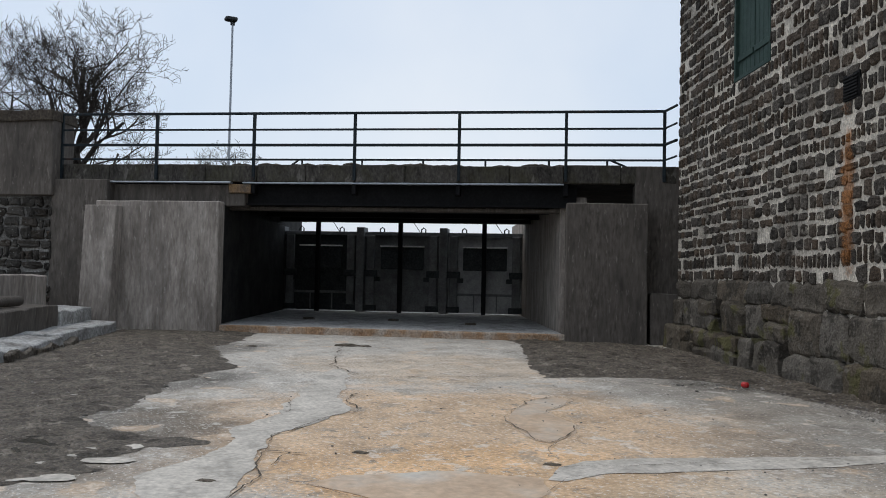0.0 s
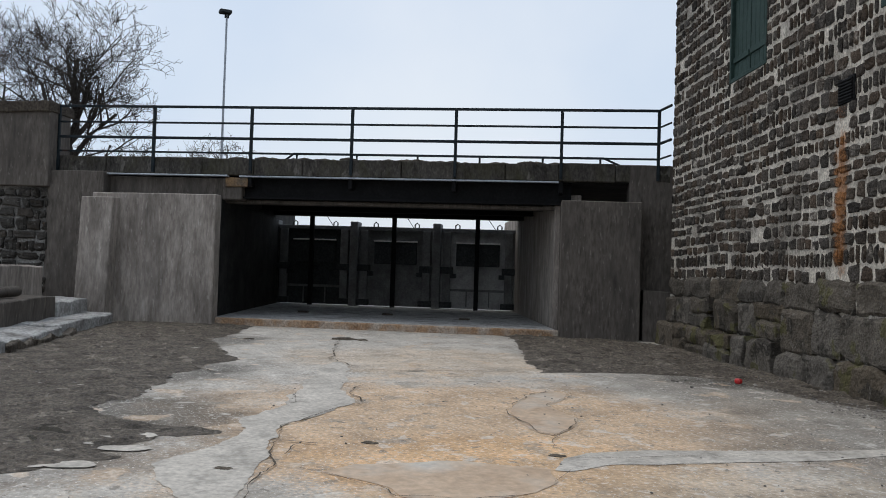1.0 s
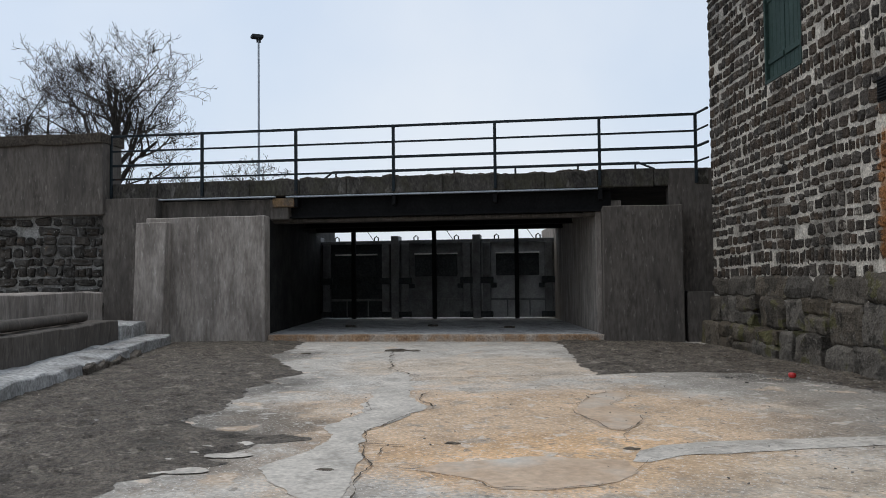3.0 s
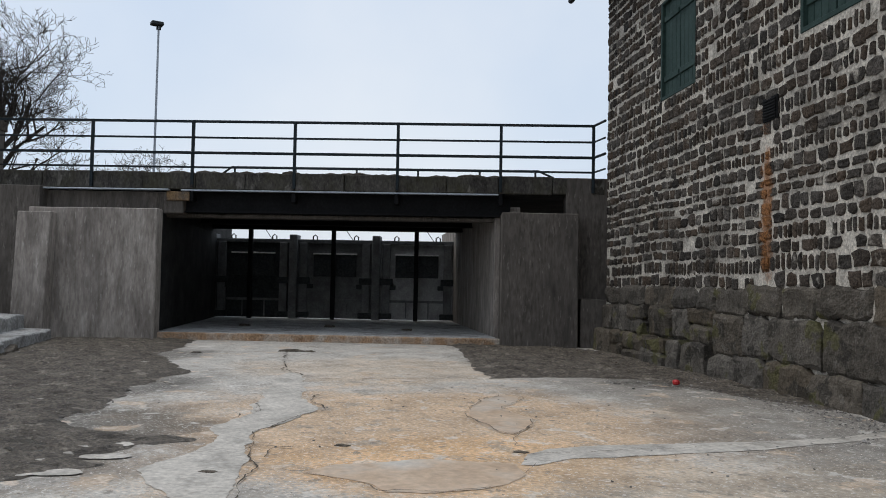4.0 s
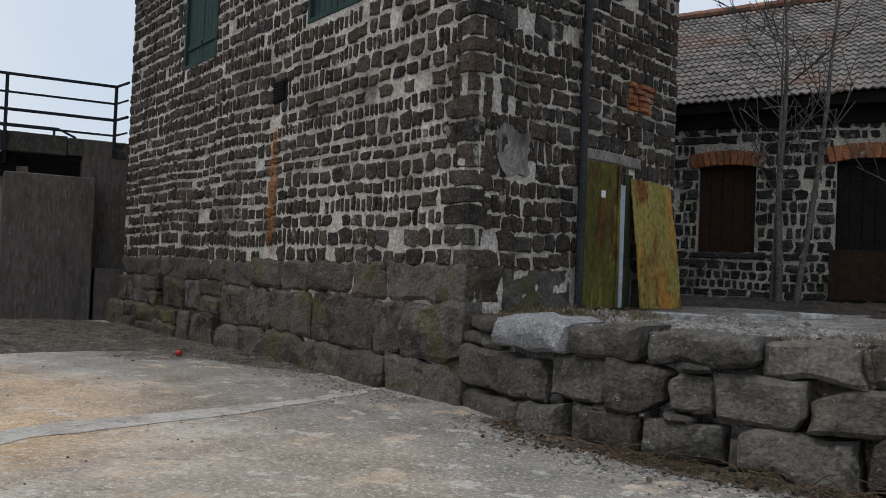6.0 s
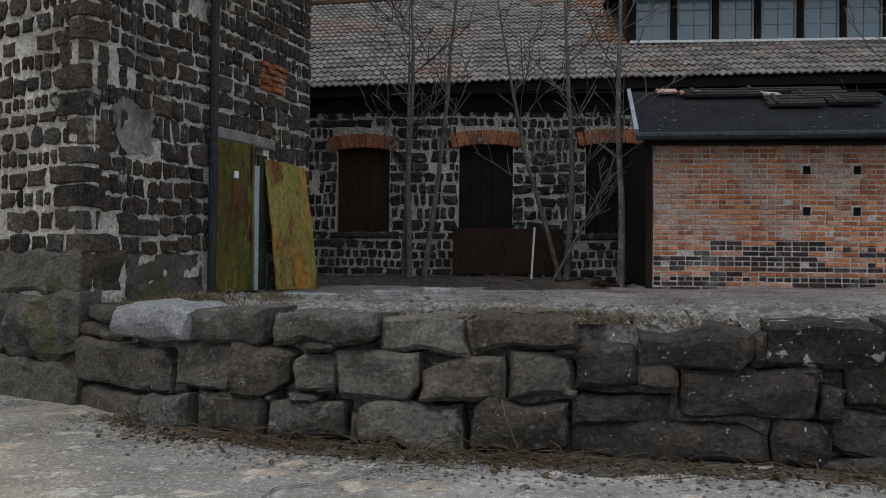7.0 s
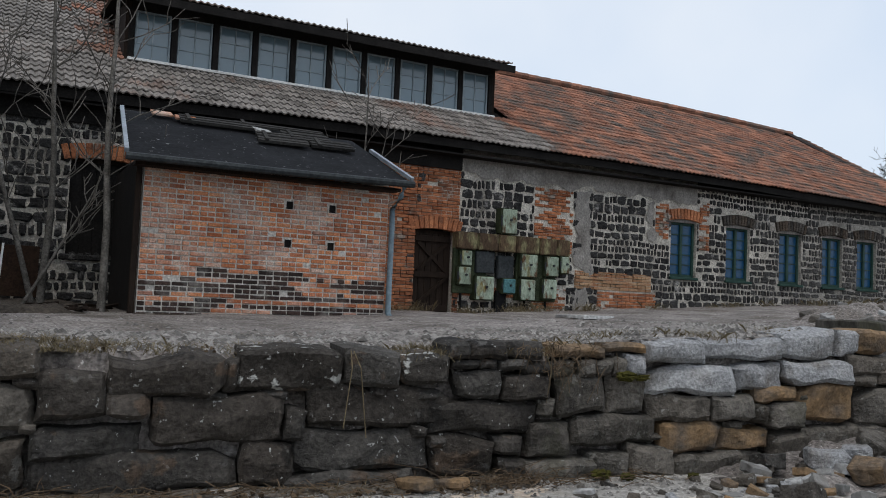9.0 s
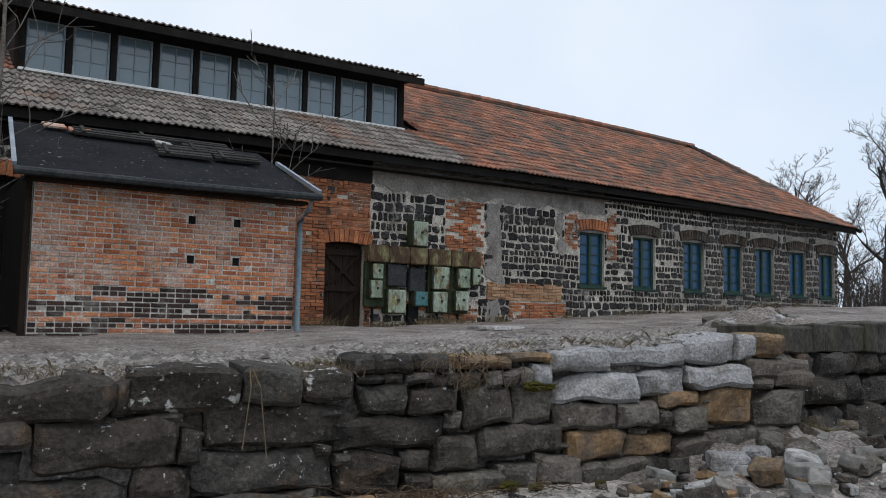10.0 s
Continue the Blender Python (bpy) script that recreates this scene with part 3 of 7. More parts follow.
def hewn(w, d, h, seed, cell=0.04, relief=0.08, uneven=0.09, skirt=0.06):
    """A split block w x d x h round its base centre, front to -y: a crooked outline, a front of broken facets, sharp worn arrises."""
    r = random.Random(seed)
    s = min(w, h)
    nu, nv = max(4, min(26, round(w / cell))), max(4, min(16, round(h / cell)))
    corner = {(i, j): ((i - 0.5) * w - (i - 0.5) * r.uniform(-0.01, uneven) * 1.6 * s, j * h - (j - 0.5) * r.uniform(-0.02, uneven) * 2 * s) for i in (0, 1) for j in (0, 1)}
    clip = [(r.choice((0, 1)), r.choice((0, 1)), r.uniform(0.12, 0.42) * s, r.uniform(0.4, 1.4)) for k in range(r.choice((1, 1, 2, 3)))]
    planes = [(r.uniform(-0.5, 0.5) * w, r.uniform(0, 1) * h, r.uniform(-0.3, 0.3), r.uniform(-0.4, 0.4), r.uniform(0.3, 1.0) * relief) for k in range(r.randint(4, 7))]
    off = Vector((seed * 3.1 % 97, seed * 1.7 % 89, seed * 0.9 % 83))
    bm = bmesh.new()
    grid = []
    for i in range(nu + 1):
        column = []
        for j in range(nv + 1):
            u, v = i / nu, j / nv
            x = (corner[0, 0][0] * (1 - v) + corner[0, 1][0] * v) * (1 - u) + (corner[1, 0][0] * (1 - v) + corner[1, 1][0] * v) * u
            z = (corner[0, 0][1] * (1 - u) + corner[1, 0][1] * u) * (1 - v) + (corner[0, 1][1] * (1 - u) + corner[1, 1][1] * u) * v
            for a, b, reach, tilt in clip:
                over = reach - (abs(x - (a - 0.5) * w) * tilt + abs(z - b * h))
                if over > 0:
                    z += over * (0.8 if b == 0 else -0.8)
            p = Vector((x, 0, z)) + off
            wob = noise.noise_vector(p * 3.4) * 0.05 * min(1, s * 4) + noise.noise_vector(p * 11) * 0.012
            x, z = x + wob.x, z + wob.z
            out = min(c + k * (x - px) + q * (z - pz) for px, pz, k, q, c in planes)
            out = max(-relief * 0.7, out) + 0.02 * noise.noise(p * 6) + 0.009 * noise.noise(p * 18)
            edge = min(u * w, (1 - u) * w, v * h, (1 - v) * h)
            out -= skirt * max(0.0, 1 - edge / 0.055) ** 2
            column.append(bm.verts.new((x, -d / 2 - out, z)))
        grid.append(column)
    for i in range(nu):
        for j in range(nv):
            bm.faces.new((grid[i][j], grid[i + 1][j], grid[i + 1][j + 1], grid[i][j + 1]))
    ring = [grid[i][0] for i in range(nu)] + [grid[nu][j] for j in range(nv)] + [grid[i][nv] for i in range(nu, 0, -1)] + [grid[0][j] for j in range(nv, 0, -1)]
    rear = [bm.verts.new((v.co.x * 0.97, d / 2, v.co.z)) for v in ring]
    for k in range(len(ring)):
        n = (k + 1) % len(ring)
        bm.faces.new((ring[n], ring[k], rear[k], rear[n]))
    return bm


# ---- ground, channel floor, terrace ----
rng = random.Random(7)
BRIDGE = pose(-19.18, 7.38, 0, 0, 0, 56.83)
TOWER = pose(-3.57, 8.13, 0, 0, 0, -24.55)
TOWER_SIDE = pose(-3.57, 8.13, 0, 0, 0, 73.77)
WALL_LINE = [(-3.5, 8.02), (-2.45, 7.2), (-1.3, 6.74), (0.0, 6.48), (2.4, 6.36), (4.0, 6.2), (6.0, 5.93), (8.4, 5.5)]


def wall_y(x):
    for (a, ya), (b, yb) in zip(WALL_LINE, WALL_LINE[1:]):
        if x <= b:
            return ya + (yb - ya) * (x - a) / (b - a)
    return WALL_LINE[-1][1]


def patch(points, z, per=8, amount=0.06, seed=0.0, skirt=0.012, cell=0.06, relief=0.0):
    """A thin layer with a ragged edge inside a closed line, cut from a fine grid where a noisy distance turns negative."""
    pts = np.array(points, float)
    nxt = np.roll(pts, -1, axis=0)
    lo, hi = pts.min(0) - 0.3, pts.max(0) + 0.3
    nx, ny = int((hi[0] - lo[0]) / cell) + 1, int((hi[1] - lo[1]) / cell) + 1
    gx, gy = np.meshgrid(lo[0] + np.arange(nx) * cell, lo[1] + np.arange(ny) * cell, indexing="ij")
    best, inside = np.full(gx.shape, 1e9), np.zeros(gx.shape, bool)
    for (ax, ay), (bx, by) in zip(pts, nxt):
        dx, dy = bx - ax, by - ay
        t = np.clip(((gx - ax) * dx + (gy - ay) * dy) / (dx * dx + dy * dy + 1e-9), 0, 1)
        best = np.minimum(best, np.hypot(gx - ax - t * dx, gy - ay - t * dy))
        inside ^= ((ay > gy) != (by > gy)) & (gx < (bx - ax) * (gy - ay) / (by - ay + 1e-12) + ax)
    d = np.where(inside, best, -best)
    for i in range(nx):
        for j in range(ny):
            if abs(d[i, j]) < amount * 4:
                p = Vector((gx[i, j], gy[i, j], seed))
                d[i, j] += amount * (1.8 * noise.noise(p * 1.3) + 1.2 * noise.noise(p * 3.7) + 0.7 * noise.noise(p * 9))
    verts, faces, made = [], [], {}

    def corner(i, j):
        if (i, j) not in made:
            made[i, j] = len(verts)
            up = relief * min(1, d[i, j] / 0.25) * (0.5 + noise.noise(Vector((gx[i, j] * 5, gy[i, j] * 5, seed))) + 0.5 * noise.noise(Vector((gx[i, j] * 14, gy[i, j] * 14, seed)))) if relief else 0
            verts.append((gx[i, j], gy[i, j], z + max(0, up)))
        return made[i, j]

    def crossing(a, b):
        key = (min(a, b), max(a, b))
        if key not in made:
            t = d[a] / (d[a] - d[b])
            made[key] = len(verts)
            verts.append((gx[a] + (gx[b] - gx[a]) * t, gy[a] + (gy[b] - gy[a]) * t, z - 0.001))
        return made[key]

    for i in range(nx - 1):
        for j in range(ny - 1):
            ring = [(i, j), (i + 1, j), (i + 1, j + 1), (i, j + 1)]
            if not any(d[q] > 0 for q in ring):
                continue
            face = []
            for a, b in zip(ring, ring[1:] + ring[:1]):
                if d[a] > 0:
                    face.append(corner(*a))
                if (d[a] > 0) != (d[b] > 0):
                    face.append(crossing(a, b))
            if len(face) > 2:
                faces.append(face)
    bm = bmesh.new()
    vs = [bm.verts.new(v) for v in verts]
    for f in faces:
        bm.faces.new([vs[k] for k in f])
    return bm


bm = bmesh.new()
bmesh.ops.create_circle(bm, cap_ends=True, segments=64, radius=900)
solid("ground", bm, "soil", pose(0, 0, -0.25), "dark soil ground out to the horizon", "ground", kind="structure")
solid("channel_floor", box(-27, 7.2, -14, 15, -0.3, 0.0), "slab", Matrix(), "cracked concrete channel floor with ochre stains", "floor", kind="structure")

def plate(x0, x1, z0, z1, out, seed, amount=0.05):
    """A thin ragged layer standing on a wall's face."""
    bm = patch([(x0, z0), (x1, z0), (x1, z1), (x0, z1)], out, amount=amount, seed=seed, cell=0.05, relief=0.012)
    for v in bm.verts:
        v.co = (v.co.x, -v.co.z, v.co.y)
    return bm


def terrace_z(x, y):
    back = max(0.0, min(1.0, (y - wall_y(x)) / 8))
    far = max(0.0, x - 9.5)
    return 0.95 + 0.09 * back + 0.05 * min(far, 15) * back + max(0, min(0.28, (x - 3.5) * 0.07)) * (1 - back * 0.6) + 0.05 * noise.noise(Vector((x * 0.7, y * 0.7, 0))) + 0.02 * noise.noise(Vector((x * 4, y * 4, 2)))


E1 = Matrix()
solid("pale_screed", patch([(-12.4, 4.75), (-11.9, 4.45), (-10.4, 3.64), (-9.5, 3.24), (-8.6, 2.9), (-8.0, 2.35), (-7.2, 2.05), (-6.7, 1.7), (-6.35, 1.35), (-5.9, 1.28), (-5.3, 1.3), (-4.4, 0.9), (-4.3, 1.3), (-5.3, 1.62), (-5.9, 1.92), (-6.7, 2.22), (-7.55, 2.52), (-8.0, 3.0), (-8.6, 3.66), (-9.45, 3.82), (-10.4, 4.2), (-11.6, 4.66)], 0.006, amount=0.045, cell=0.045, seed=5, skirt=0.005), "screed", E1, "smooth pale grey screed running across the floor", "screed")
solid("pale_screed", patch([(-5.3, 3.9), (-5.6, 4.2), (-5.7, 4.5), (-5.62, 5.05), (-5.15, 6.45), (-4.95, 7.4), (-4.9, 8.5), (-4.74, 8.4), (-4.76, 7.2), (-4.86, 6.2), (-5.15, 4.95), (-5.3, 4.4), (-5.22, 4.02)], 0.0055, amount=0.02, cell=0.035, seed=6, skirt=0.006), "screed", E1, "pale cement strip over a floor joint", "screed")
solid("mud_patch", patch([(-22, 3.2), (-19.9, 5.4), (-18.0, 4.6), (-16.1, 3.7), (-14.1, 3.5), (-12.9, 3.2), (-11.65, 2.43), (-10.55, 2.0), (-9.6, 1.5), (-8.95, 0.98), (-8.35, 1.3), (-7.7, 1.78), (-7.45, 1.9), (-7.35, 1.44), (-6.9, 1.02), (-6.65, 1.2), (-6.5, 0.84), (-6.45, 0.41), (-5.9, 0.1), (-5.4, -2.5), (-14, -2.2), (-20, 1.2)], 0.004, amount=0.09, seed=8, cell=0.05, relief=0.035), "mud", E1, "wet brown mud and grit on the channel floor", "mud")
solid("mud_patch", patch([(-17.3, 10.5), (-15.6, 9.9), (-13.0, 8.4), (-11.6, 7.7), (-10.45, 7.15), (-10.2, 7.9), (-10.0, 8.6), (-9.6, 9.2), (-8.6, 9.2), (-6.9, 9.0), (-6.0, 8.9), (-6.6, 9.6), (-13.5, 12.6), (-15.8, 12.3)], 0.004, amount=0.06, seed=9, cell=0.05, relief=0.045), "mud", E1, "wet dark mud along the stone plinth", "mud")
for pts, s, lab in (([(-7.6, 0.45), (-8.15, 0.62), (-7.95, 0.95), (-7.45, 0.93), (-7.3, 0.66)], 11, "still puddle on the mud"), ([(-13.4, 9.2), (-11.9, 9.0), (-11.6, 9.5), (-12.9, 10.1)], 12, "shallow puddle beside the plinth")):
    solid("puddle", patch(pts, 0.018, amount=0.05, seed=s, skirt=0.004), "puddle", E1, lab, "puddle")
solid("ochre_puddle", patch([(-5.8, 2.31), (-5.95, 2.63), (-5.85, 3.0), (-5.84, 3.24), (-5.76, 3.41), (-5.58, 3.6), (-5.35, 3.9), (-5.0, 3.73), (-4.83, 3.44), (-4.8, 3.2), (-4.86, 2.84), (-5.0, 2.58), (-5.22, 2.6), (-5.5, 2.5)], 0.0045, amount=0.015, cell=0.035, seed=13, skirt=0.006), "ochre_puddle", E1, "shallow ochre puddle in a floor hollow", "puddle")
CURL = [(-7.74, 5.0), (-8.5, 5.65), (-8.78, 6.18), (-8.56, 6.29), (-8.15, 5.95), (-7.9, 5.58), (-7.55, 5.46), (-7.12, 5.4), (-6.7, 5.1), (-6.4, 4.64), (-6.58, 4.59), (-7.14, 4.71)]
solid("ochre_puddle", patch(CURL, 0.0045, amount=0.012, cell=0.035, seed=14, skirt=0.006), "ochre_puddle", E1, "pale ochre puddle with a curled outline", "puddle")


def crack(points, width, seed):
    bm = bmesh.new()
    pts = []
    for (a, b), (c, d) in zip(points, points[1:]):
        n = max(2, int(math.hypot(c - a, d - b) / 0.07))
        pts += [(a + (c - a) * i / n, b + (d - b) * i / n) for i in range(n)]
    left, right = [], []
    for i, (x, y) in enumerate(pts[:-1]):
        dx, dy = pts[i + 1][0] - x, pts[i + 1][1] - y
        k = math.hypot(dx, dy) or 1
        j = noise.noise_vector(Vector((x * 3, y * 3, seed))) * 0.08 + noise.noise_vector(Vector((x * 14, y * 14, seed))) * 0.02
        w = width * max(0.1, 0.7 * noise.noise(Vector((x * 2.3, y * 2.3, seed + 5))) + 0.4 + 0.7 * noise.noise(Vector((x * 15, y * 15, seed))))
        left.append(bm.verts.new((x + j.x - dy / k * w, y + j.y + dx / k * w, 0.0145)))
        right.append(bm.verts.new((x + j.x + dy / k * w, y + j.y - dx / k * w, 0.0145)))
    for i in range(len(left) - 1):
        bm.faces.new((right[i], right[i + 1], left[i + 1], left[i]))
    return bm


for pts, w, s in (([(-16.3, 6.2), (-12.8, 4.8), (-11.4, 4.75)], 0.03, 1), ([(-8.5, 3.66), (-8.0, 3.05), (-7.5, 2.52), (-6.7, 2.24), (-6.1, 2.06), (-5.3, 1.64), (-4.3, 1.35)], 0.02, 2), ([(-11.2, 4.75), (-10.9, 5.7), (-10.45, 7.1)], 0.05, 3), ([(-10.65, 7.2), (-9.3, 8.2), (-8.4, 8.7)], 0.012, 4),
                  ([(-5.95, 2.2), (-5.5, 2.46), (-5.2, 2.57), (-5.0, 2.55), (-4.84, 2.84), (-4.78, 3.2), (-4.8, 3.44)], 0.014, 5), ([CURL[2], CURL[1], CURL[0], CURL[-1], CURL[-2], CURL[-3], CURL[-4], CURL[-5]], 0.017, 6), ([CURL[2], CURL[3], CURL[4], CURL[5], CURL[6]], 0.015, 16), ([(-6.4, 4.64), (-5.95, 4.3), (-5.7, 4.35)], 0.012, 17), ([(-5.0, 3.7), (-5.24, 4.03), (-5.28, 4.4), (-5.13, 4.95), (-4.85, 6.2)], 0.009, 18), ([(-8.6, 3.7), (-9.0, 3.78), (-9.5, 3.95), (-9.9, 4.3)], 0.022, 19), ([(-10.1, 7.9), (-9.9, 8.8), (-9.6, 9.4)], 0.02, 20), ([(-12.3, 2.6), (-11.3, 2.75), (-10.9, 3.4)], 0.03, 21), ([(-9.6, 3.3), (-8.7, 2.95), (-8.2, 2.45)], 0.012, 22), ([(-6.4, 2.2), (-6.7, 2.4), (-6.5, 2.6)], 0.012, 23), ([(-5.6, 4.1), (-5.25, 5.4), (-5.0, 6.6)], 0.008, 7), ([(-0.95, 4.6), (-0.8, 5.4), (-0.1, 6.2)], 0.03, 8), ([(-11.6, 2.5), (-11.2, 3.1)], 0.05, 9), ([(-6.9, 2.3), (-6.6, 2.7)], 0.02, 10)):
    solid("floor_crack", crack(pts, w * 0.62, s), "crack", E1, "dark dirt-filled crack in the concrete", "crack")


for k, (x, y, s) in enumerate(((-6.6, 0.5, 0.17), (-6.52, 0.78, 0.17), (-7.02, 0.8, 0.13), (-6.95, 1.18, 0.2), (-7.45, 1.25, 0.24), (-7.2, 1.0, 0.12), (-9.4, 0.6, 0.1), (-10.6, 1.0, 0.13), (-14.6, 3.0, 0.3), (-10.2, 8.9, 0.2), (-13.9, 10.9, 0.4))):
    ring = [(0.95 * s * math.cos(a), 0.5 * s * math.sin(a)) for a in (j * 6.283 / 9 for j in range(9))]
    pts = [(x + 0.42 * u - 0.906 * v, y + 0.906 * u + 0.42 * v) for u, v in ring]
    solid("bare_concrete_spot", patch(pts, 0.012, amount=0.03, cell=0.025, seed=30 + k, skirt=0.006), "screed", E1, "pale bare concrete showing through the mud", "concrete spot", "bare spots in the mud")
line = [(-2.9, 7.55), (-1.3, 6.8), (0.0, 6.55), (2.4, 6.45), (4.0, 6.3), (4.7, 6.2)]
solid("debris_strip", patch(line + [(4.7, 6.0), (4.0, 5.98), (2.4, 6.1), (1.2, 6.1), (0.0, 6.25), (-1.4, 6.5), (-2.9, 7.3)], 0.008, amount=0.1, seed=17, cell=0.05, relief=0.05), "mud", E1, "strip of dark soil and debris along the wall's foot", "debris")
fr = random.Random(12)
for (ax, ay), (bx_, by_), wide, material, number, size, label in (((-18, 2.0), (-9.0, 0.2), 0.7, "pebble", 260, 0.022, "grit and small stones on the mud"), ((-16.0, 10.6), (-8.6, 9.2), 0.5, "pebble", 260, 0.02, "grit on the mud beside the plinth"), ((-15.5, 11.4), (-7.5, 9.9), 0.3, "leaf_litter", 420, 0.03, "dead leaves along the plinth's foot"), ((-2.5, 6.9), (4.8, 6.0), 0.12, "leaf_litter", 500, 0.026, "dead leaves and twigs at the wall's foot"), ((-10, 5.0), (-4, 6.5), 1.6, "pebble", 160, 0.009, "scattered grit on the concrete")):
    bm = bmesh.new()
    for i in range(number):
        f = fr.random()
        s = size * fr.uniform(0.4, 1.3)
        m4 = Matrix.Translation((ax + (bx_ - ax) * f + fr.gauss(0, 0.1), ay + (by_ - ay) * f + fr.gauss(0, wide), 0.006)) @ Euler((fr.gauss(0, 0.3), fr.gauss(0, 0.3), fr.random() * 6)).to_matrix().to_4x4() @ Matrix.Diagonal((s * 1.4, s, s * (0.2 if material == "leaf_litter" else 0.6), 1))
        bmesh.ops.create_icosphere(bm, subdivisions=1, radius=1, matrix=m4)
    solid("floor_grit", bm, material, Matrix(), label, "grit", kind="stuff")


def clod(s, seed):
    bm = bmesh.new()
    bmesh.ops.create_icosphere(bm, subdivisions=3, radius=1)
    for v in bm.verts:
        k = 1 + 0.5 * noise.noise(v.co * 1.6 + Vector((seed, 0, 0))) + 0.3 * noise.noise(v.co * 4 + Vector((0, seed, 0)))
        v.co = (v.co.x * s * k, v.co.y * s * 0.55 * k, max(-0.01, v.co.z * s * 0.16 * k))
    return bm


for p, s in (((-16.1, 6.2), 0.24), ((-15.9, 6.5), 0.14), ((-16.4, 4.4), 0.1), ((-6.1, 1.72), 0.07), ((-5.7, 4.2), 0.06), ((-6.6, 3.0), 0.06), ((1.3, 6.9), 0.25), ((0.75, 6.95), 0.3), ((0.95, 7.25), 0.2), ((4.2, 6.75), 0.25), ((4.5, 6.6), 0.2), ((3.5, 7.3), 0.16), ((2.6, 6.95), 0.14), ((-0.9, 4.9), 0.14)):
    solid("dirt_clod", clod(s, s * 77), "crack", pose(*p, terrace_z(*p) if p[1] > 6.8 else 0.004, 0, 0, 50), "small clod of dirt and moss on the ground", "dirt clod", "dirt clods on the ground")


bm = bmesh.new()
NX, NY = 150, 50
grid = []
for i in range(NX + 1):
    x = -4.2 + 34.2 * (i / NX) ** 1.25
    front = wall_y(x) + 0.28 if x < 8.3 else 7.45 + 0.03 * (x - 8.3) if x > 9.1 else 5.8 + (x - 8.3) * 2.06
    grid.append([bm.verts.new((x, front + (16.3 - front) * (j / NY) ** 1.3, 0)) for j in range(NY + 1)])
for row in grid:
    for v in row:
        v.co.z = terrace_z(v.co.x, v.co.y)
for i in range(NX):
    for j in range(NY):
        bm.faces.new((grid[i][j], grid[i + 1][j], grid[i + 1][j + 1], grid[i][j + 1]))
rim = [e for e in bm.edges if e.is_boundary]
ext = bmesh.ops.extrude_edge_only(bm, edges=rim)
for v in [g for g in ext["geom"] if isinstance(g, bmesh.types.BMVert)]:
    v.co.z = -0.2
solid("terrace_ground", bm, "gravel", Matrix(), "grey gravel yard on the raised terrace", "ground", kind="structure", smooth=True)
bm = bmesh.new()
bmesh.ops.create_grid(bm, x_segments=40, y_segments=40, size=1)
for v in bm.verts:
    v.co = (60 + v.co.x * 35, 5 + v.co.y * 60, 0)
    v.co.z = 0.9 + min(1.0, (v.co.x - 25) / 20) + 0.25 * noise.noise(v.co * 0.2)
solid("far_bank", bm, "dry_grass", Matrix(), "dry grassy bank beyond the long building", "ground", kind="structure", smooth=True)

solid("road_bank", rough_box(-75, -31.5, -45, 45, -0.3, 2.5, 8, 0.15, 4), "soil", Matrix(), "raised bank behind the bridge", "ground", kind="structure")

# ---- bridge, gates, wing walls ----
def skew(bm):
    for v in bm.verts:
        v.co.x -= 0.145 * (v.co.y + 0.67)
    return bm


solid("tunnel_floor", skew(rough_box(-3.1, 4.98, -0.35, 11, -0.1, 0.17, 0.6, 0.006)), "kerb", BRIDGE, "pale concrete floor slab under the bridge", "floor", kind="structure")
solid("sill_edge", rough_box(-3.1, 4.98, -0.46, -0.33, -0.1, 0.165, 0.3, 0.008), "rust_sill", BRIDGE, "rust-stained edge of the concrete sill", "sill", kind="structure")
bm = rough_box(-6.12, -3.05, -0.67, -0.32, -0.2, 3.05, 0.35, 0.012, 1)
wing = thing("wing_wall_west", BRIDGE, "pale weathered concrete wing wall with shutter-board marks", "wing wall", kind="structure")
part("concrete_face", bm, "concrete", wing)
bm = rough_box(-6.2, -5.42, -0.98, -0.6, 0.0, 2.92, 0.3, 0.01, 2)
for v in bm.verts:
    v.co.x -= 0.06 * (3 - v.co.z) * 0.4
    v.co.y -= 0.03 * (3 - v.co.z)
part("buttress", bm, "concrete", wing, "slightly battered concrete buttress")
# West walls carry the tunnel's shade in their colour.
solid("tunnel_wall_west", skew(rough_box(-3.9, -3.07, -0.33, 12, -0.2, 3.02, 0.8, 0.01, 5)), "concrete_shaded", BRIDGE, "concrete side wall under the bridge with shade painted black", "wall", kind="structure")
solid("tunnel_wall_upper", skew(box(-3.9, -3.08, 0.45, 12, 3.024, 3.57)), "concrete_shaded", BRIDGE, "upper wall under the bridge deck with shade painted black", "wall", kind="structure")
solid("tunnel_wall_east", skew(rough_box(4.98, 5.6, 0.38, 12, -0.2, 3.3, 0.8, 0.01, 6)), "concrete", BRIDGE, "damp concrete side wall under the bridge", "wall", kind="structure")
solid("wing_wall_east", rough_box(4.96, 6.73, -0.67, 0.4, -0.2, 3.08, 0.35, 0.012, 3), "concrete_dark", BRIDGE, "dark streaked concrete wing wall beside the opening", "wing wall", kind="structure")
solid("abutment_wall_east", rough_box(6.5, 9.5, 0.0, 0.6, -0.2, 3.98, 0.35, 0.014, 4), "concrete_dark", BRIDGE, "dark stained concrete abutment wall", "wall", kind="structure")
solid("abutment_ledge", rough_box(6.8, 7.9, -0.55, 0.02, -0.2, 1.12, 0.3, 0.02, 5), "concrete_dark", BRIDGE, "low stained concrete ledge beside the wing wall", "ledge", kind="structure")
solid("abutment_wall_west", rough_box(-7.5, -6.05, -0.3, 0.5, -0.2, 3.6, 0.35, 0.014, 7), "concrete_dark", BRIDGE, "streaked concrete abutment wall", "wall", kind="structure")
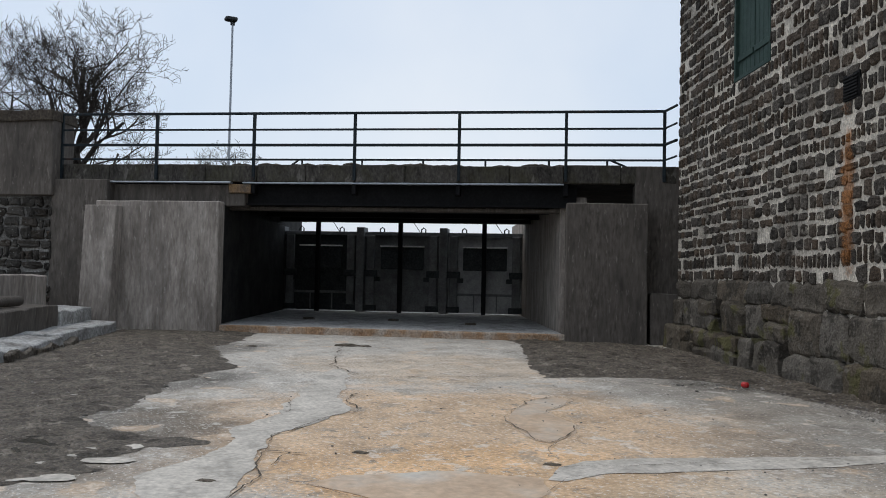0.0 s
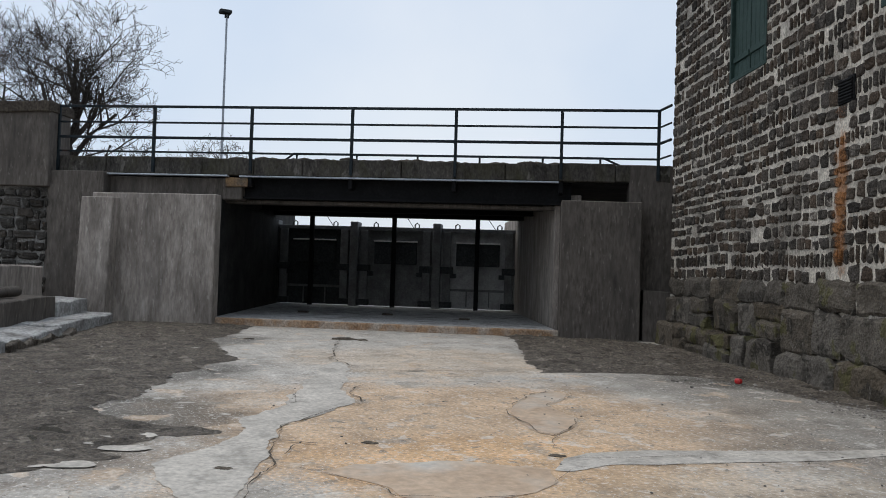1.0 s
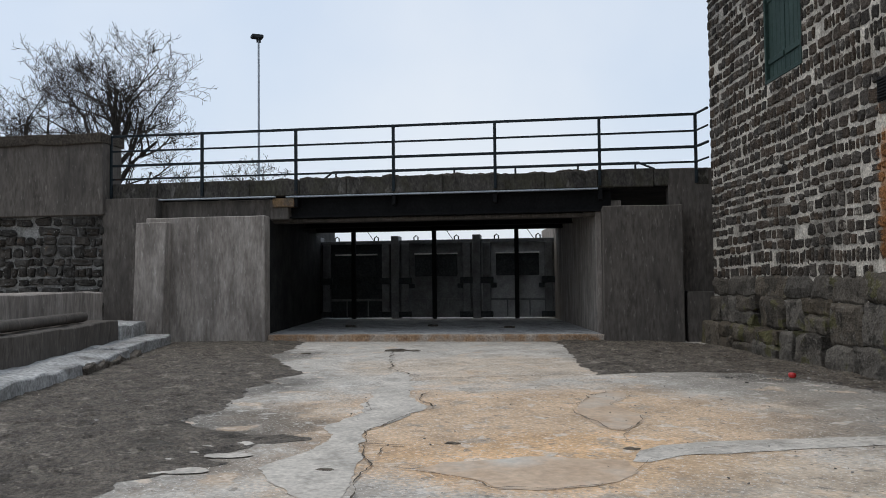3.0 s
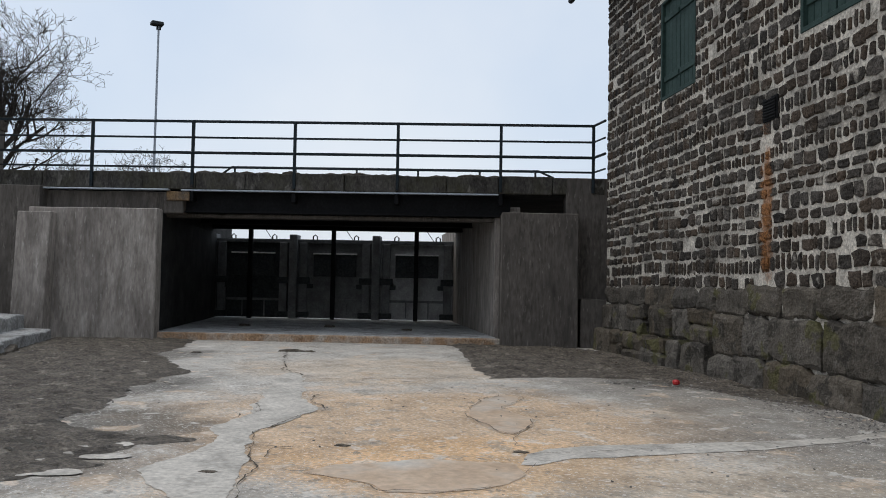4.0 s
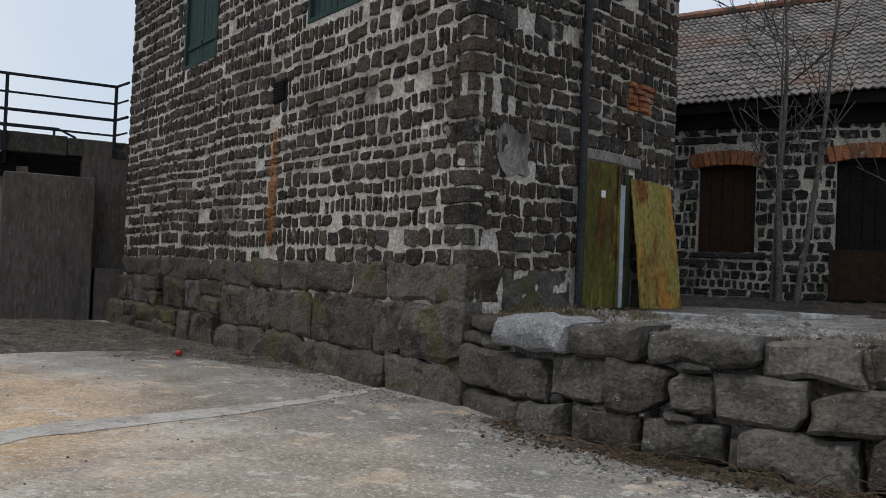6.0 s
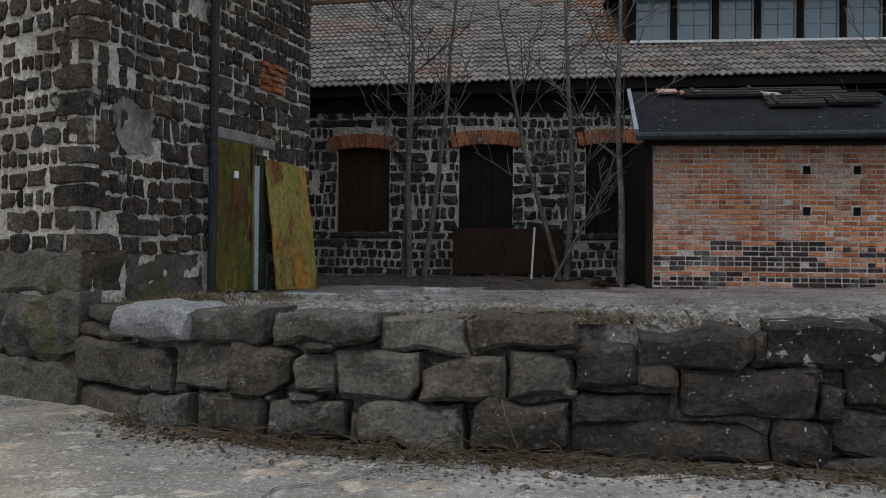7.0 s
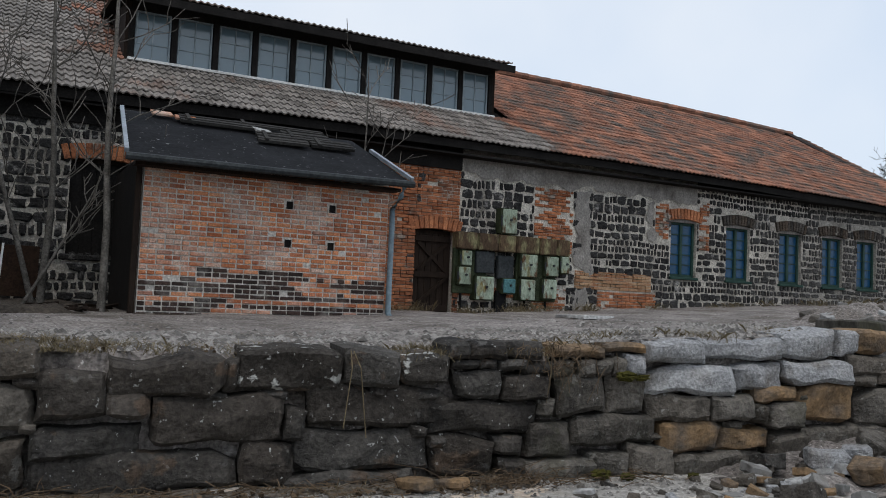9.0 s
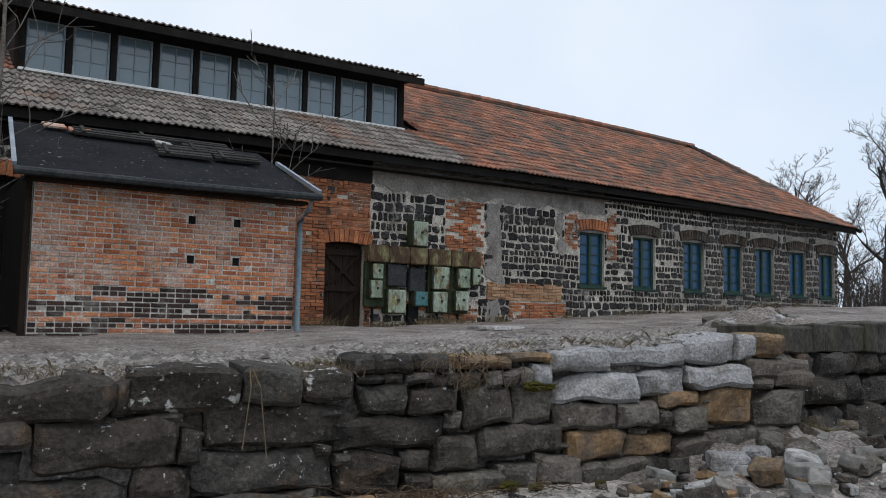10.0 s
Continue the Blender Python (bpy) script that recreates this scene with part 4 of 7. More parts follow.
solid("abutment_top", rough_box(-7.45, -2.7, 0.05, 0.6, 3.0, 3.52, 0.35, 0.02, 8), "concrete_dark", BRIDGE, "stained concrete bearing shelf under the deck", "wall", kind="structure")
retaining = thing("retaining_wall_west", BRIDGE, "rubble stone retaining wall with a concrete upper part", "retaining wall", kind="structure")
part("concrete_upper", rough_box(-22, -7.42, -0.42, 0.5, 3.18, 5.22, 0.5, 0.02, 9), "concrete_dark", retaining)
part("coping", rough_box(-22, -7.40, -0.5, 0.6, 5.0, 5.26, 0.3, 0.04, 9), "soil", retaining, "mossy dark coping")
part("rubble_core", box(-22, -7.42, -0.22, 0.5, -0.2, 3.19), "mortar_dark", retaining)
lay("rubble_stone", STONE_FORMS, [(x, z, w, h) for x, z, w, h in courses(-14, -7.42, 0.0, 3.16, 0.27, (0.2, 0.6), 0.03, rng)], "granite_black", retaining, 0.1, rng, lambda x, z: x > -12, pose(0, -0.22, 0))
# deck
deck = thing("bridge_deck", BRIDGE, "concrete bridge deck with stained fascia slabs", "bridge deck", kind="structure")
# Slab coloured black for the shade below the deck.
part("deck_slab", rough_box(-7.45, 9.0, 0.12, 7.6, 3.56, 3.97, 0.8, 0.01, 10), "concrete_shaded", deck)
x = -7.45
while x < 7.3:
    w = rng.uniform(1.15, 1.3)
    part("fascia_slab", rough_box(x + 0.006, min(x + w, 7.42) - 0.006, 0.0, 0.14, 3.58 + rng.uniform(-0.01, 0.01), 3.99 + rng.uniform(-0.015, 0.015), 0.3, 0.012, x), "fascia", deck)
    x += w
for y in (0.28, 2.2, 4.2, 6.2):
    bm = box(-3.6, 5.2, y, y + 0.02, 3.06, 3.55)
    for z0, z1 in ((3.04, 3.075), (3.53, 3.56)):
        box(-3.6, 5.2, y - 0.12, y + 0.14, z0, z1, 0, bm)
    part("steel_beam", bm, "beam", deck, "black steel girder")
for x in (-2.5, -0.02, 2.46, 4.95):
    part("bracket", box(x - 0.05, x + 0.05, 0.02, 0.3, 3.3, 3.58, 0.01), "beam", deck)
part("drip_rail", box(-2.75, 4.9, -0.03, 0.1, 3.535, 3.575, 0.008), "zinc", deck, "galvanised drip strip")
part("drip_rail", box(-7.0, -3.0, -0.16, 0.0, 3.53, 3.57, 0.01), "zinc", deck, "galvanised drip strip")
part("timber_block", rough_box(-3.1, -2.55, -0.02, 0.25, 3.3, 3.53, 0.3, 0.02, 3), "ochre_stone", deck, "pale timber packing block")
solid("bearing_beam", skew(rough_box(-3.1, 5.0, 0.42, 0.8, 2.94, 3.03, 0.5, 0.01, 4)), "concrete_dark", BRIDGE, "grey cross beam over the opening", "beam", kind="structure")
solid("rear_beam", skew(box(-3.1, 5.0, 7.4, 7.8, 3.12, 3.6)), "beam", BRIDGE, "black rear girder over the gates", "beam", kind="structure")
# rubble and moss on the deck edge
bm = bmesh.new()
for i in range(140):
    x = rng.uniform(-4, 5)
    s = rng.uniform(0.04, 0.15)
    m4 = Matrix.Translation((x, rng.uniform(0.3, 0.8), 3.97 + s * 0.3)) @ Matrix.Diagonal((s * 1.8, s, s * 0.6, 1))
    bmesh.ops.create_icosphere(bm, subdivisions=1, radius=1, matrix=m4)
solid("deck_debris", bm, "soil", BRIDGE, "soil and moss clumps along the deck edge", "debris", kind="stuff")


def railing():
    r = thing("bridge_railing", BRIDGE, "dark painted steel railing along the bridge", "railing")
    for x in (-7.4, -4.93, -2.47, 0.0, 2.48, 4.94, 7.13):
        part("post", box(x - 0.035, x + 0.035, -0.085, -0.015, 3.62, 5.22, 0.006), "steel_dark", r)
    for z in (5.22, 4.83, 4.46, 4.11):
        h = 0.03 if z > 5 else 0.022 if z != 4.46 else 0.032
        bm = box(-7.4, 7.13, -0.075, -0.025, z - h, z + h, 0.005)
        part("rail", bm, "steel_dark", r)
        a, b = Vector((7.13, -0.05, z)), Vector((7.3, -0.74, z))
        part("rail", tube([a, b], h, 6), "steel_dark", r)


railing()
far_rail = thing("far_railing", BRIDGE, "low dark guard rail on the far deck edge", "railing")
part("rail", tube([(-3.9, 7.2, 4.9), (-3.6, 7.2, 5.12), (6.4, 7.2, 5.12), (6.9, 7.2, 4.9)], 0.035, 6), "steel_dark", far_rail)
for x in (-3.5, -1.5, 0.5, 2.5, 4.5, 6.3):
    part("post", tube([(x, 7.2, 3.9), (x, 7.2, 5.1)], 0.035, 6), "steel_dark", far_rail)


def sluice_gate(u0, u1, skin):
    v = 8.4
    c = (u0 + u1) / 2
    g = thing("sluice_gate", BRIDGE @ Matrix.Translation((c, v, 0.15)), "grey steel sluice gate with stiffeners and a dark hatch", "sluice gate", "sluice gates under the bridge")
    w = (u1 - u0) / 2 - 0.14
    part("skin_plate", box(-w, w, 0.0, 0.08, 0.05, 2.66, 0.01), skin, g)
    part("top_beam", box(-w, w, -0.1, 0.1, 2.58, 2.70, 0.01), "gate", g)
    for x in (-w + 0.2, w - 0.2):
        part("side_channel", box(x - 0.13, x + 0.13, -0.16, 0.0, 0.1, 2.58, 0.01), "gate", g)
    part("hatch", box(-0.72, 0.72, -0.09, 0.0, 1.46, 2.2, 0.01), "gate_dark", g, "dark steel hatch")
    part("hatch_trim", box(-0.74, 0.74, -0.12, 0.0, 2.2, 2.245, 0.004), "white", g, "white strip over the hatch")
    for s in (-1, 1):
        part("rubber_pad", box(s * (w - 0.1) - 0.32, s * (w - 0.1) + 0.32, -0.2, -0.06, 1.2, 1.42, 0.01), "gate_dark", g)
        part("pad_step", box(s * (w - 0.38) - 0.14, s * (w - 0.38) + 0.14, -0.14, -0.005, 1.05, 1.2, 0.01), "gate_dark", g)
        part("foot_plate", box(s * (w - 0.1) - 0.34, s * (w - 0.1) + 0.3, -0.22, -0.02, 0.06, 0.26, 0.01), "gate_dark", g)
        part("lifting_lug", tube([(s * 0.7 - 0.07, 0, 2.7), (s * 0.7 - 0.07, 0, 2.8), (s * 0.7, 0, 2.86), (s * 0.7 + 0.07, 0, 2.8), (s * 0.7 + 0.07, 0, 2.7)], 0.025, 6), "gate_dark", g)
    part("stiffener", box(-w + 0.33, w - 0.33, -0.06, 0.0, 0.62, 0.7, 0.005), "gate", g)
    for x in (-0.35, 0.4):
        part("stiffener", box(x - 0.02, x + 0.02, -0.05, 0.0, 0.1, 0.62, 0.005), "gate", g)
    part("lift_column", box(-0.07, 0.07, -0.5, -0.36, 0.02, 3.2, 0.01), "beam", g, "black steel lifting column")
    part("cable", tube([(0.2, 0.3, 3.2), (0.55, 0.3, 2.7)], 0.012, 5), "beam", g)


# Alike gates; skins go dark to pale to paint shade across the bays.
for a, b, skin in ((-4.5, -1.72, "gate_dark"), (-1.72, 1.08, "gate"), (1.08, 3.82, "gate_lit")):
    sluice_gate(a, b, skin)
for u in (-4.5, -1.72, 1.08, 3.82):
    solid("gate_pier", box(u - 0.13, u + 0.13, 8.15, 8.75, 0.12, 3.0, 0.02), "gate", BRIDGE, "grey concrete pier between the gates", "pier", "piers between the sluice gates")
for u, v in ((-1.9, 3.0), (0.4, 3.2), (2.6, 2.2)):
    solid("floor_clump", stone_block(0.3, 0.15, 0.06, u * 3), "soil", BRIDGE @ pose(u, v, 0.16), "small dark clump of dirt on the sill", "debris")

# steps and ledges on the channel's west side
steps = thing("side_steps", BRIDGE, "broken pale concrete steps along the channel side", "steps", kind="structure")


def bent(bm, k=0.26):
    for v in bm.verts:
        v.co.x += -k * (v.co.y + 1.6)
    return bm


part("lower_step", bent(rough_box(-6.6, -5.0, -5.4, -1.5, -0.1, 0.24, 0.35, 0.04, 12)), "kerb", steps)
part("lower_step", bent(rough_box(-6.6, -4.9, -13.0, -5.45, -0.1, 0.2, 0.3, 0.07, 21)), "kerb", steps, "broken pale concrete slab")
part("rubble_edge", bent(rough_box(-6.0, -4.85, -8.0, -4.6, -0.1, 0.1, 0.16, 0.1, 22)), "mud", steps, "crumbled dark edge of the slab")
part("step_block", bent(rough_box(-7.6, -5.7, -3.4, -1.2, 0.0, 0.55, 0.3, 0.05, 13)), "kerb", steps, "pale cracked concrete block")
part("upper_step", bent(rough_box(-8.5, -5.75, -12.0, -3.45, 0.0, 0.66, 0.3, 0.04, 14)), "concrete_dark", steps)
part("back_wall", bent(rough_box(-9.5, -6.7, -12.0, -1.6, 0.0, 1.25, 0.4, 0.03, 15)), "concrete", steps)
solid("pipe_rail", tube([BRIDGE @ Vector(p) for p in ((-5.35, -4.6, 0.78), (-4.35, -8.5, 0.78), (-3.3, -12.5, 0.78))], 0.1, 12), "concrete_dark", Matrix(), "thick grey pipe lying along the upper step", "pipe", smooth=True)

# ---- stone tower house beside the bridge ----
TOWER_TOP = 8.3
sh_holes = [(-8.8, -7.2, 4.95, 6.85), (-3.82, -2.35, 4.79, 6.7)]
tower = thing("stone_house", TOWER, "dark slag-stone house with pale mortar on a granite plinth", "house")
part("wall_core", panel_wall(-12.05, -0.1, 0.0, TOWER_TOP, sh_holes, 0.0, 0.5), "mortar", tower)
near_l = lambda x, z: x > -4.6 and z < 4.0
vent_hole = (-4.76, -4.42, 3.82, 4.08)
lay("stone", STONE_FORMS, courses(-12.05, -0.2, 1.4, TOWER_TOP, 0.2, (0.18, 0.31), 0.04, rng, sh_holes + [vent_hole]), "slag", tower, 0.032, rng, near_l)
side = part("side_wall", panel_wall(0.1, 4.15, 0.0, TOWER_TOP, [(1.95, 3.02, 0.9, 2.8)], 0.0, 0.5), "mortar", tower, "sooty stone side wall with a doorway", TOWER.inverted() @ TOWER_SIDE)
lay("side_stone", STONE_FORMS, courses(0.2, 4.15, 1.45, TOWER_TOP, 0.2, (0.17, 0.31), 0.014, rng, [(1.9, 3.1, 0.9, 2.9), (0.58, 0.9, 2.56, 2.92), (2.92, 3.5, 3.56, 3.94)]), "slag", side, 0.034, rng, lambda x, z: z < 3.6)
back = part("rear_wall", box(-12.05, -0.65, 3.7, 4.08, 0, TOWER_TOP), "mortar_dark", tower)
part("end_wall", box(-12.05, -11.65, 0.5, 3.7, 0, TOWER_TOP), "mortar_dark", tower)


def plinth_block(x0, x1, z0, z1, out, parent, m, seed):
    bm = hewn(x1 - x0 + 0.012, 0.34, z1 - z0 + 0.016, seed + 60, 0.055, 0.07, 0.05, 0.035)
    part("plinth_stone", bm, "plinth", parent, "", m @ pose((x0 + x1) / 2, 0.14 - out, z0))


for row, out in (([(-6.32, -5.3, 1.0, 1.42), (-5.3, -4.29, 1.02, 1.43), (-4.29, -3.35, 1.0, 1.43), (-3.35, -2.27, 1.04, 1.44), (-2.27, -1.5, 1.0, 1.45), (-1.5, 0.0, 1.02, 1.46)], 0.05),
                 ([(-6.31, -5.29, 0.36, 1.0), (-5.29, -4.55, 0.4, 1.02), (-4.55, -3.25, 0.4, 1.0), (-3.24, -1.72, 0.34, 1.04), (-1.72, -1.03, 0.33, 1.0), (-1.03, 0.06, 0.37, 1.02)], 0.11),
                 ([(-6.3, -5.52, -0.1, 0.37), (-5.52, -4.6, -0.1, 0.4), (-4.6, -3.39, -0.1, 0.41), (-3.38, -2.33, -0.12, 0.35), (-2.33, -1.36, -0.12, 0.35), (-1.35, 0.09, -0.12, 0.37)], 0.17)):
    for x0, x1, z0, z1 in row:
        plinth_block(x0, x1, z0, z1, out * rng.uniform(0.8, 1.25), tower, Matrix(), x0 + z0 * 7)
for z0, z1, out, lo, hi in ((1.02, 1.43, 0.05, 0.7, 1.6), (0.48, 1.03, 0.13, 0.5, 1.2), (-0.1, 0.5, 0.26, 0.5, 1.4)):
    x = -12.05
    while x < -6.35:
        w = min(rng.uniform(lo, hi), -6.32 - x)
        if -6.32 - x - w < 0.4:
            w = -6.32 - x
        o = out * rng.uniform(0.7, 1.4)
        cut = rng.uniform(0.4, 0.6) * (z1 - z0) if z0 < 1 and rng.random() < 0.35 else 0
        if cut:
            plinth_block(x, x + w, z0, z0 + cut, o + 0.04, tower, Matrix(), x + z0 * 7)
        plinth_block(x, x + w, z0 + cut, z1 + rng.uniform(-0.03, 0.03), o, tower, Matrix(), x + z0 * 7 + 3)
        x += w
for x0, x1, z0, z1 in ((0.0, 0.55, 1.0, 1.45), (0.55, 1.88, 0.85, 1.5), (3.1, 4.15, 0.8, 1.4), (-0.05, 0.6, 0.5, 1.0), (-0.05, 0.7, -0.1, 0.5)):
    part("plinth_stone", hewn(x1 - x0, 0.3, z1 - z0, x0 + z0 + 12, 0.055, 0.06, 0.05, 0.03), "plinth", side, "", pose((x0 + x1) / 2, 0.1, z0))


def shutter(x0, x1, z0, z1):
    s = part("shuttered_window", box(x0, x1, 0.1, 0.16, z0, z1), "shutter", tower, "dark green boarded shutters in an arched opening")
    mid = (x0 + x1) / 2
    for a, b in ((x0 + 0.07, mid - 0.012), (mid + 0.012, x1 - 0.07)):
        n = 4
        for i in range(n):
            part("board", box(a + (b - a) * i / n + 0.004, a + (b - a) * (i + 1) / n - 0.004, 0.05, 0.1, z0 + 0.07, z1 - 0.05, 0.006), "shutter", s)
        for z in (z0 + 0.35, z1 - 0.4):
            part("batten", box(a + 0.02, b - 0.02, 0.02, 0.05, z, z + 0.1, 0.006), "shutter", s)
    for a, b, c, d in ((x0, x0 + 0.07, z0, z1), (x1 - 0.07, x1, z0, z1), (x0 + 0.07, x1 - 0.07, z0, z0 + 0.07), (x0 + 0.07, x1 - 0.07, z1 - 0.05, z1)):
        part("frame", box(a, b, -0.015, 0.1, c, d, 0.006), "shutter", s)


for h in sh_holes:
    shutter(*h)
vent = part("vent", box(-4.8, -4.38, -0.03, 0.02, 3.78, 4.12, 0.006), "beam", tower, "dark louvred iron vent")
for i in range(7):
    part("slat", box(-4.77, -4.41, -0.05, -0.028, 3.81 + i * 0.042, 3.835 + i * 0.042, 0.003), "beam", vent)
part("render_patch", plate(0.52, 0.96, 2.5, 2.98, 0.034, 3, 0.09), "plaster", side, "pale patch of cement render")
part("corner_core", tube([(-0.13, 0.13, 0.0), (-0.13, 0.13, TOWER_TOP)], 0.125, 8), "mortar", tower)
z, k = 1.43, 0
while z < TOWER_TOP - 0.1:
    h = rng.uniform(0.17, 0.3)
    w, dd = (rng.uniform(0.32, 0.5), rng.uniform(0.2, 0.3)) if rng.random() < 0.5 else (rng.uniform(0.2, 0.28), rng.uniform(0.3, 0.45))
    part("quoin", stone_block(w, dd, h - 0.02, z, 2, 0.06, 0.05), "slag", tower, "", pose(-w / 2 + 0.015 + rng.uniform(-0.02, 0.01), dd / 2 - 0.03 + rng.uniform(-0.01, 0.02), z, 0, 0, 4))
    z, k = z + h, k + 1
part("roof", box(-12.7, 0.6, -0.6, 4.6, TOWER_TOP, TOWER_TOP + 0.12, 0.02), "brown_wood", tower, "dark boarded eaves")
bm = bmesh.new()
ro = [bm.verts.new(p) for p in ((-12.75, -0.65, 8.42), (1.05, -0.65, 8.42), (1.05, 4.7, 8.42), (-12.75, 4.7, 8.42), (-9, 2.1, 10.2), (-3, 2.1, 10.2))]
for f in ((0, 1, 5, 4), (1, 2, 5), (2, 3, 4, 5), (3, 0, 4), (3, 2, 1, 0)):
    bm.faces.new([ro[i] for i in f])
part("roof_slope", bm, "felt", tower)
part("gutter", tube([(-13.0, -0.66, 8.28), (1.1, -0.66, 8.28)], 0.07, 8), "gate_dark", tower)
part("downpipe", tube([(1.86, -0.1, 0.95), (1.86, -0.1, 5.2), (1.86, -0.25, 5.5), (1.86, -0.25, 8.2)], 0.05, 8), "gate_dark", side, "black downpipe")
lay("repair_brick", BRICK_FORMS, courses(2.92, 3.5, 3.56, 3.94, 0.075, (0, 0), 0.012, rng, (), bond=0.22), "brick_dull", side, 0.06, rng, lambda x, z: True)
part("lintel", rough_box(1.85, 3.25, -0.04, 0.2, 2.8, 2.95, 0.3, 0.01), "plaster", side, "pale plastered door lintel")
doorm = TOWER_SIDE
d = thing("metal_door", doorm @ pose(1.97, -0.02, 1.0, 0, 0, -3), "rusted green sheet-metal door standing ajar", "door")
part("leaf", rough_box(0.0, 0.66, -0.06, -0.02, 0.0, 1.8, 0.2, 0.012, 4, 0.004), "rust_door", d)
part("edge_strip", box(0.63, 0.67, -0.085, -0.061, 0.0, 1.8, 0.004), "rust_door", d)
part("latch", rough_box(0.28, 0.36, -0.085, -0.06, 1.36, 1.45, 0.05, 0.01, 1, 0.005), "white", d, "torn white paper scrap")
part("inner_leaf", box(0.82, 0.98, -0.04, 0.0, 0.0, 1.7, 0.006), "box_dark", d, "dark green inner door edge")
bm = box(0.68, 0.78, -0.075, -0.045, 0.0, 1.55, 0.004)
for v in bm.verts:
    v.co.x += 0.05 * (1.5 - v.co.z) * 0.4 if v.co.x < 0.73 else 0
part("pale_strip", bm, "lamp_grey", d, "pale metal strip")
sheet = thing("leaning_sheet", doorm @ pose(2.86, -0.32, 1.0, -7, 0, -6), "rusty yellow-green steel sheet leaning on the wall", "metal sheet")
bm = rough_box(0.0, 0.86, -0.02, 0.0, 0.0, 1.66, 0.15, 0.02, 6, 0.003)
for v in bm.verts:
    if v.co.x > 0.55:
        v.co.x -= 0.16 * max(0, v.co.z - 0.9) * (v.co.x - 0.3)
        v.co.z -= 0.14 * (v.co.x - 0.5) * (v.co.z > 1.2)
part("sheet", bm, "rust_sheet", sheet)

# ---- long building ----
BY = 16.06
LONG = pose(0, BY, 0)
BX0, BX1 = -9.0, 26.2
win_x = [15.2, 17.05, 18.98, 20.65, 22.1, 23.7, 25.2]
wins = [(x, x + 0.84, 2.2, 3.66) for x in win_x]
dark_holes = [(-2.9, -1.9, 1.9, 3.52), (-0.6, 0.4, 1.9, 3.58), (1.73, 2.78, 1.9, 3.6)]
door_hole = (8.28, 9.2, 0.9, 2.9)
long_house = thing("long_building", LONG, "long slag-stone works building with a red pantile roof", "building")
wall_f = part("front_wall", panel_wall(BX0, BX1, 0.0, 4.75, wins + dark_holes + [door_hole], 0.0, 0.5), "mortar", long_house, "pale-mortared black slag-stone front wall")
part("end_wall", box(BX1 - 0.5, BX1, 0.5, 11.4, 0, 4.75), "mortar_dark", long_house)
bm = bmesh.new()
tri = [bm.verts.new(p) for p in ((BX1, 0, 4.7), (BX1, 11.6, 4.7), (BX1, 5.85, 8.1), (BX1 - 0.4, 0, 4.7), (BX1 - 0.4, 11.6, 4.7), (BX1 - 0.4, 5.85, 8.1))]
for f in ((0, 1, 2), (5, 4, 3), (0, 3, 4, 1), (1, 4, 5, 2), (2, 5, 3, 0)):
    bm.faces.new([tri[i] for i in f])
part("gable", bm, "brown_wood", long_house)
part("rear_wall", box(BX0, BX1, 11.2, 11.6, 0, 4.75), "mortar_dark", long_house)
part("end_wall", box(BX0, BX0 + 0.5, 0.5, 11.2, 0, 4.75), "mortar_dark", long_house)
# Added black bands paint the deep eaves' shade and soot on the wall.
part("frieze_board", box(BX0, 9.3, -0.075, -0.03, 4.14, 4.7, 0.01), "black_wood_and_shade", long_house, "black band painting the shade and soot under the eaves")
part("frieze_board", box(16.0, BX1, -0.075, -0.03, 4.48, 4.7, 0.01), "black_wood_and_shade", long_house, "black band painting the shade and soot under the eaves")
part("inner_wall", box(BX0, BX1 - 0.6, 1.2, 1.3, 0.0, 4.7), "black_wood_and_shade", long_house, "dark interior partition")

# masonry of the front wall: brick piers and repairs, black stone between
arch_top = lambda q: (q[0] - (0.15 if q[0] > 9 else 0.04), q[1] + (0.15 if q[0] > 9 else 0.04), q[3], q[3] + (0.32 if q[0] > 9 else 0.24))
brick_zones = [(6.3, 8.28, 0.95, 4.2), (8.28, 9.3, 2.9, 4.2), (9.2, 9.34, 0.95, 2.9), (11.2, 12.25, 2.55, 4.0), (11.2, 12.1, 1.0, 1.75), (13.0, 14.75, 1.1, 1.75), (14.7, 15.12, 3.1, 4.0), (16.12, 16.45, 2.9, 4.1), (9.2, 11.2, 1.5, 1.72)]
buff_zones = [(12.35, 14.6, 1.78, 2.2)]
plaster_zones = [(9.3, 16.0, 4.06, 4.75), (12.3, 12.7, 2.25, 4.0), (14.4, 14.66, 2.95, 4.0), (12.3, 12.6, 1.0, 1.7)]
arches = [arch_top(q) for q in wins + dark_holes]
skip = wins + dark_holes + [door_hole] + brick_zones + buff_zones + plaster_zones[:3] + arches
lay("dark_wall_stone", STONE_FORMS, courses(-3.9, 6.3, 0.9, 4.75, 0.2, (0.2, 0.34), 0.025, rng, skip), "slag_black", wall_f, 0.034, rng)
lay("wall_stone", STONE_FORMS, courses(6.3, BX1, 0.9, 4.75, 0.19, (0.16, 0.29), 0.03, rng, skip), "slag_black", wall_f, 0.034, rng, lambda x, z: 9.2 < x < 15.3)
for k, q in enumerate(brick_zones):
    pieces = [p for p in courses(*q, 0.072, (0, 0), 0.013, rng, [door_hole], bond=0.24) if rng.random() < (0.98 if k < 2 else 0.93) and not (k > 2 and rng.random() < 0.3 and (p[0] < q[0] + 0.15 or p[0] + p[2] > q[1] - 0.15))]
    lay("wall_brick", BRICK_FORMS, pieces, "brick_dull", wall_f, 0.03 + 0.012 * (k == 0), rng, (lambda x, z: z < 2.6) if k == 0 else None)
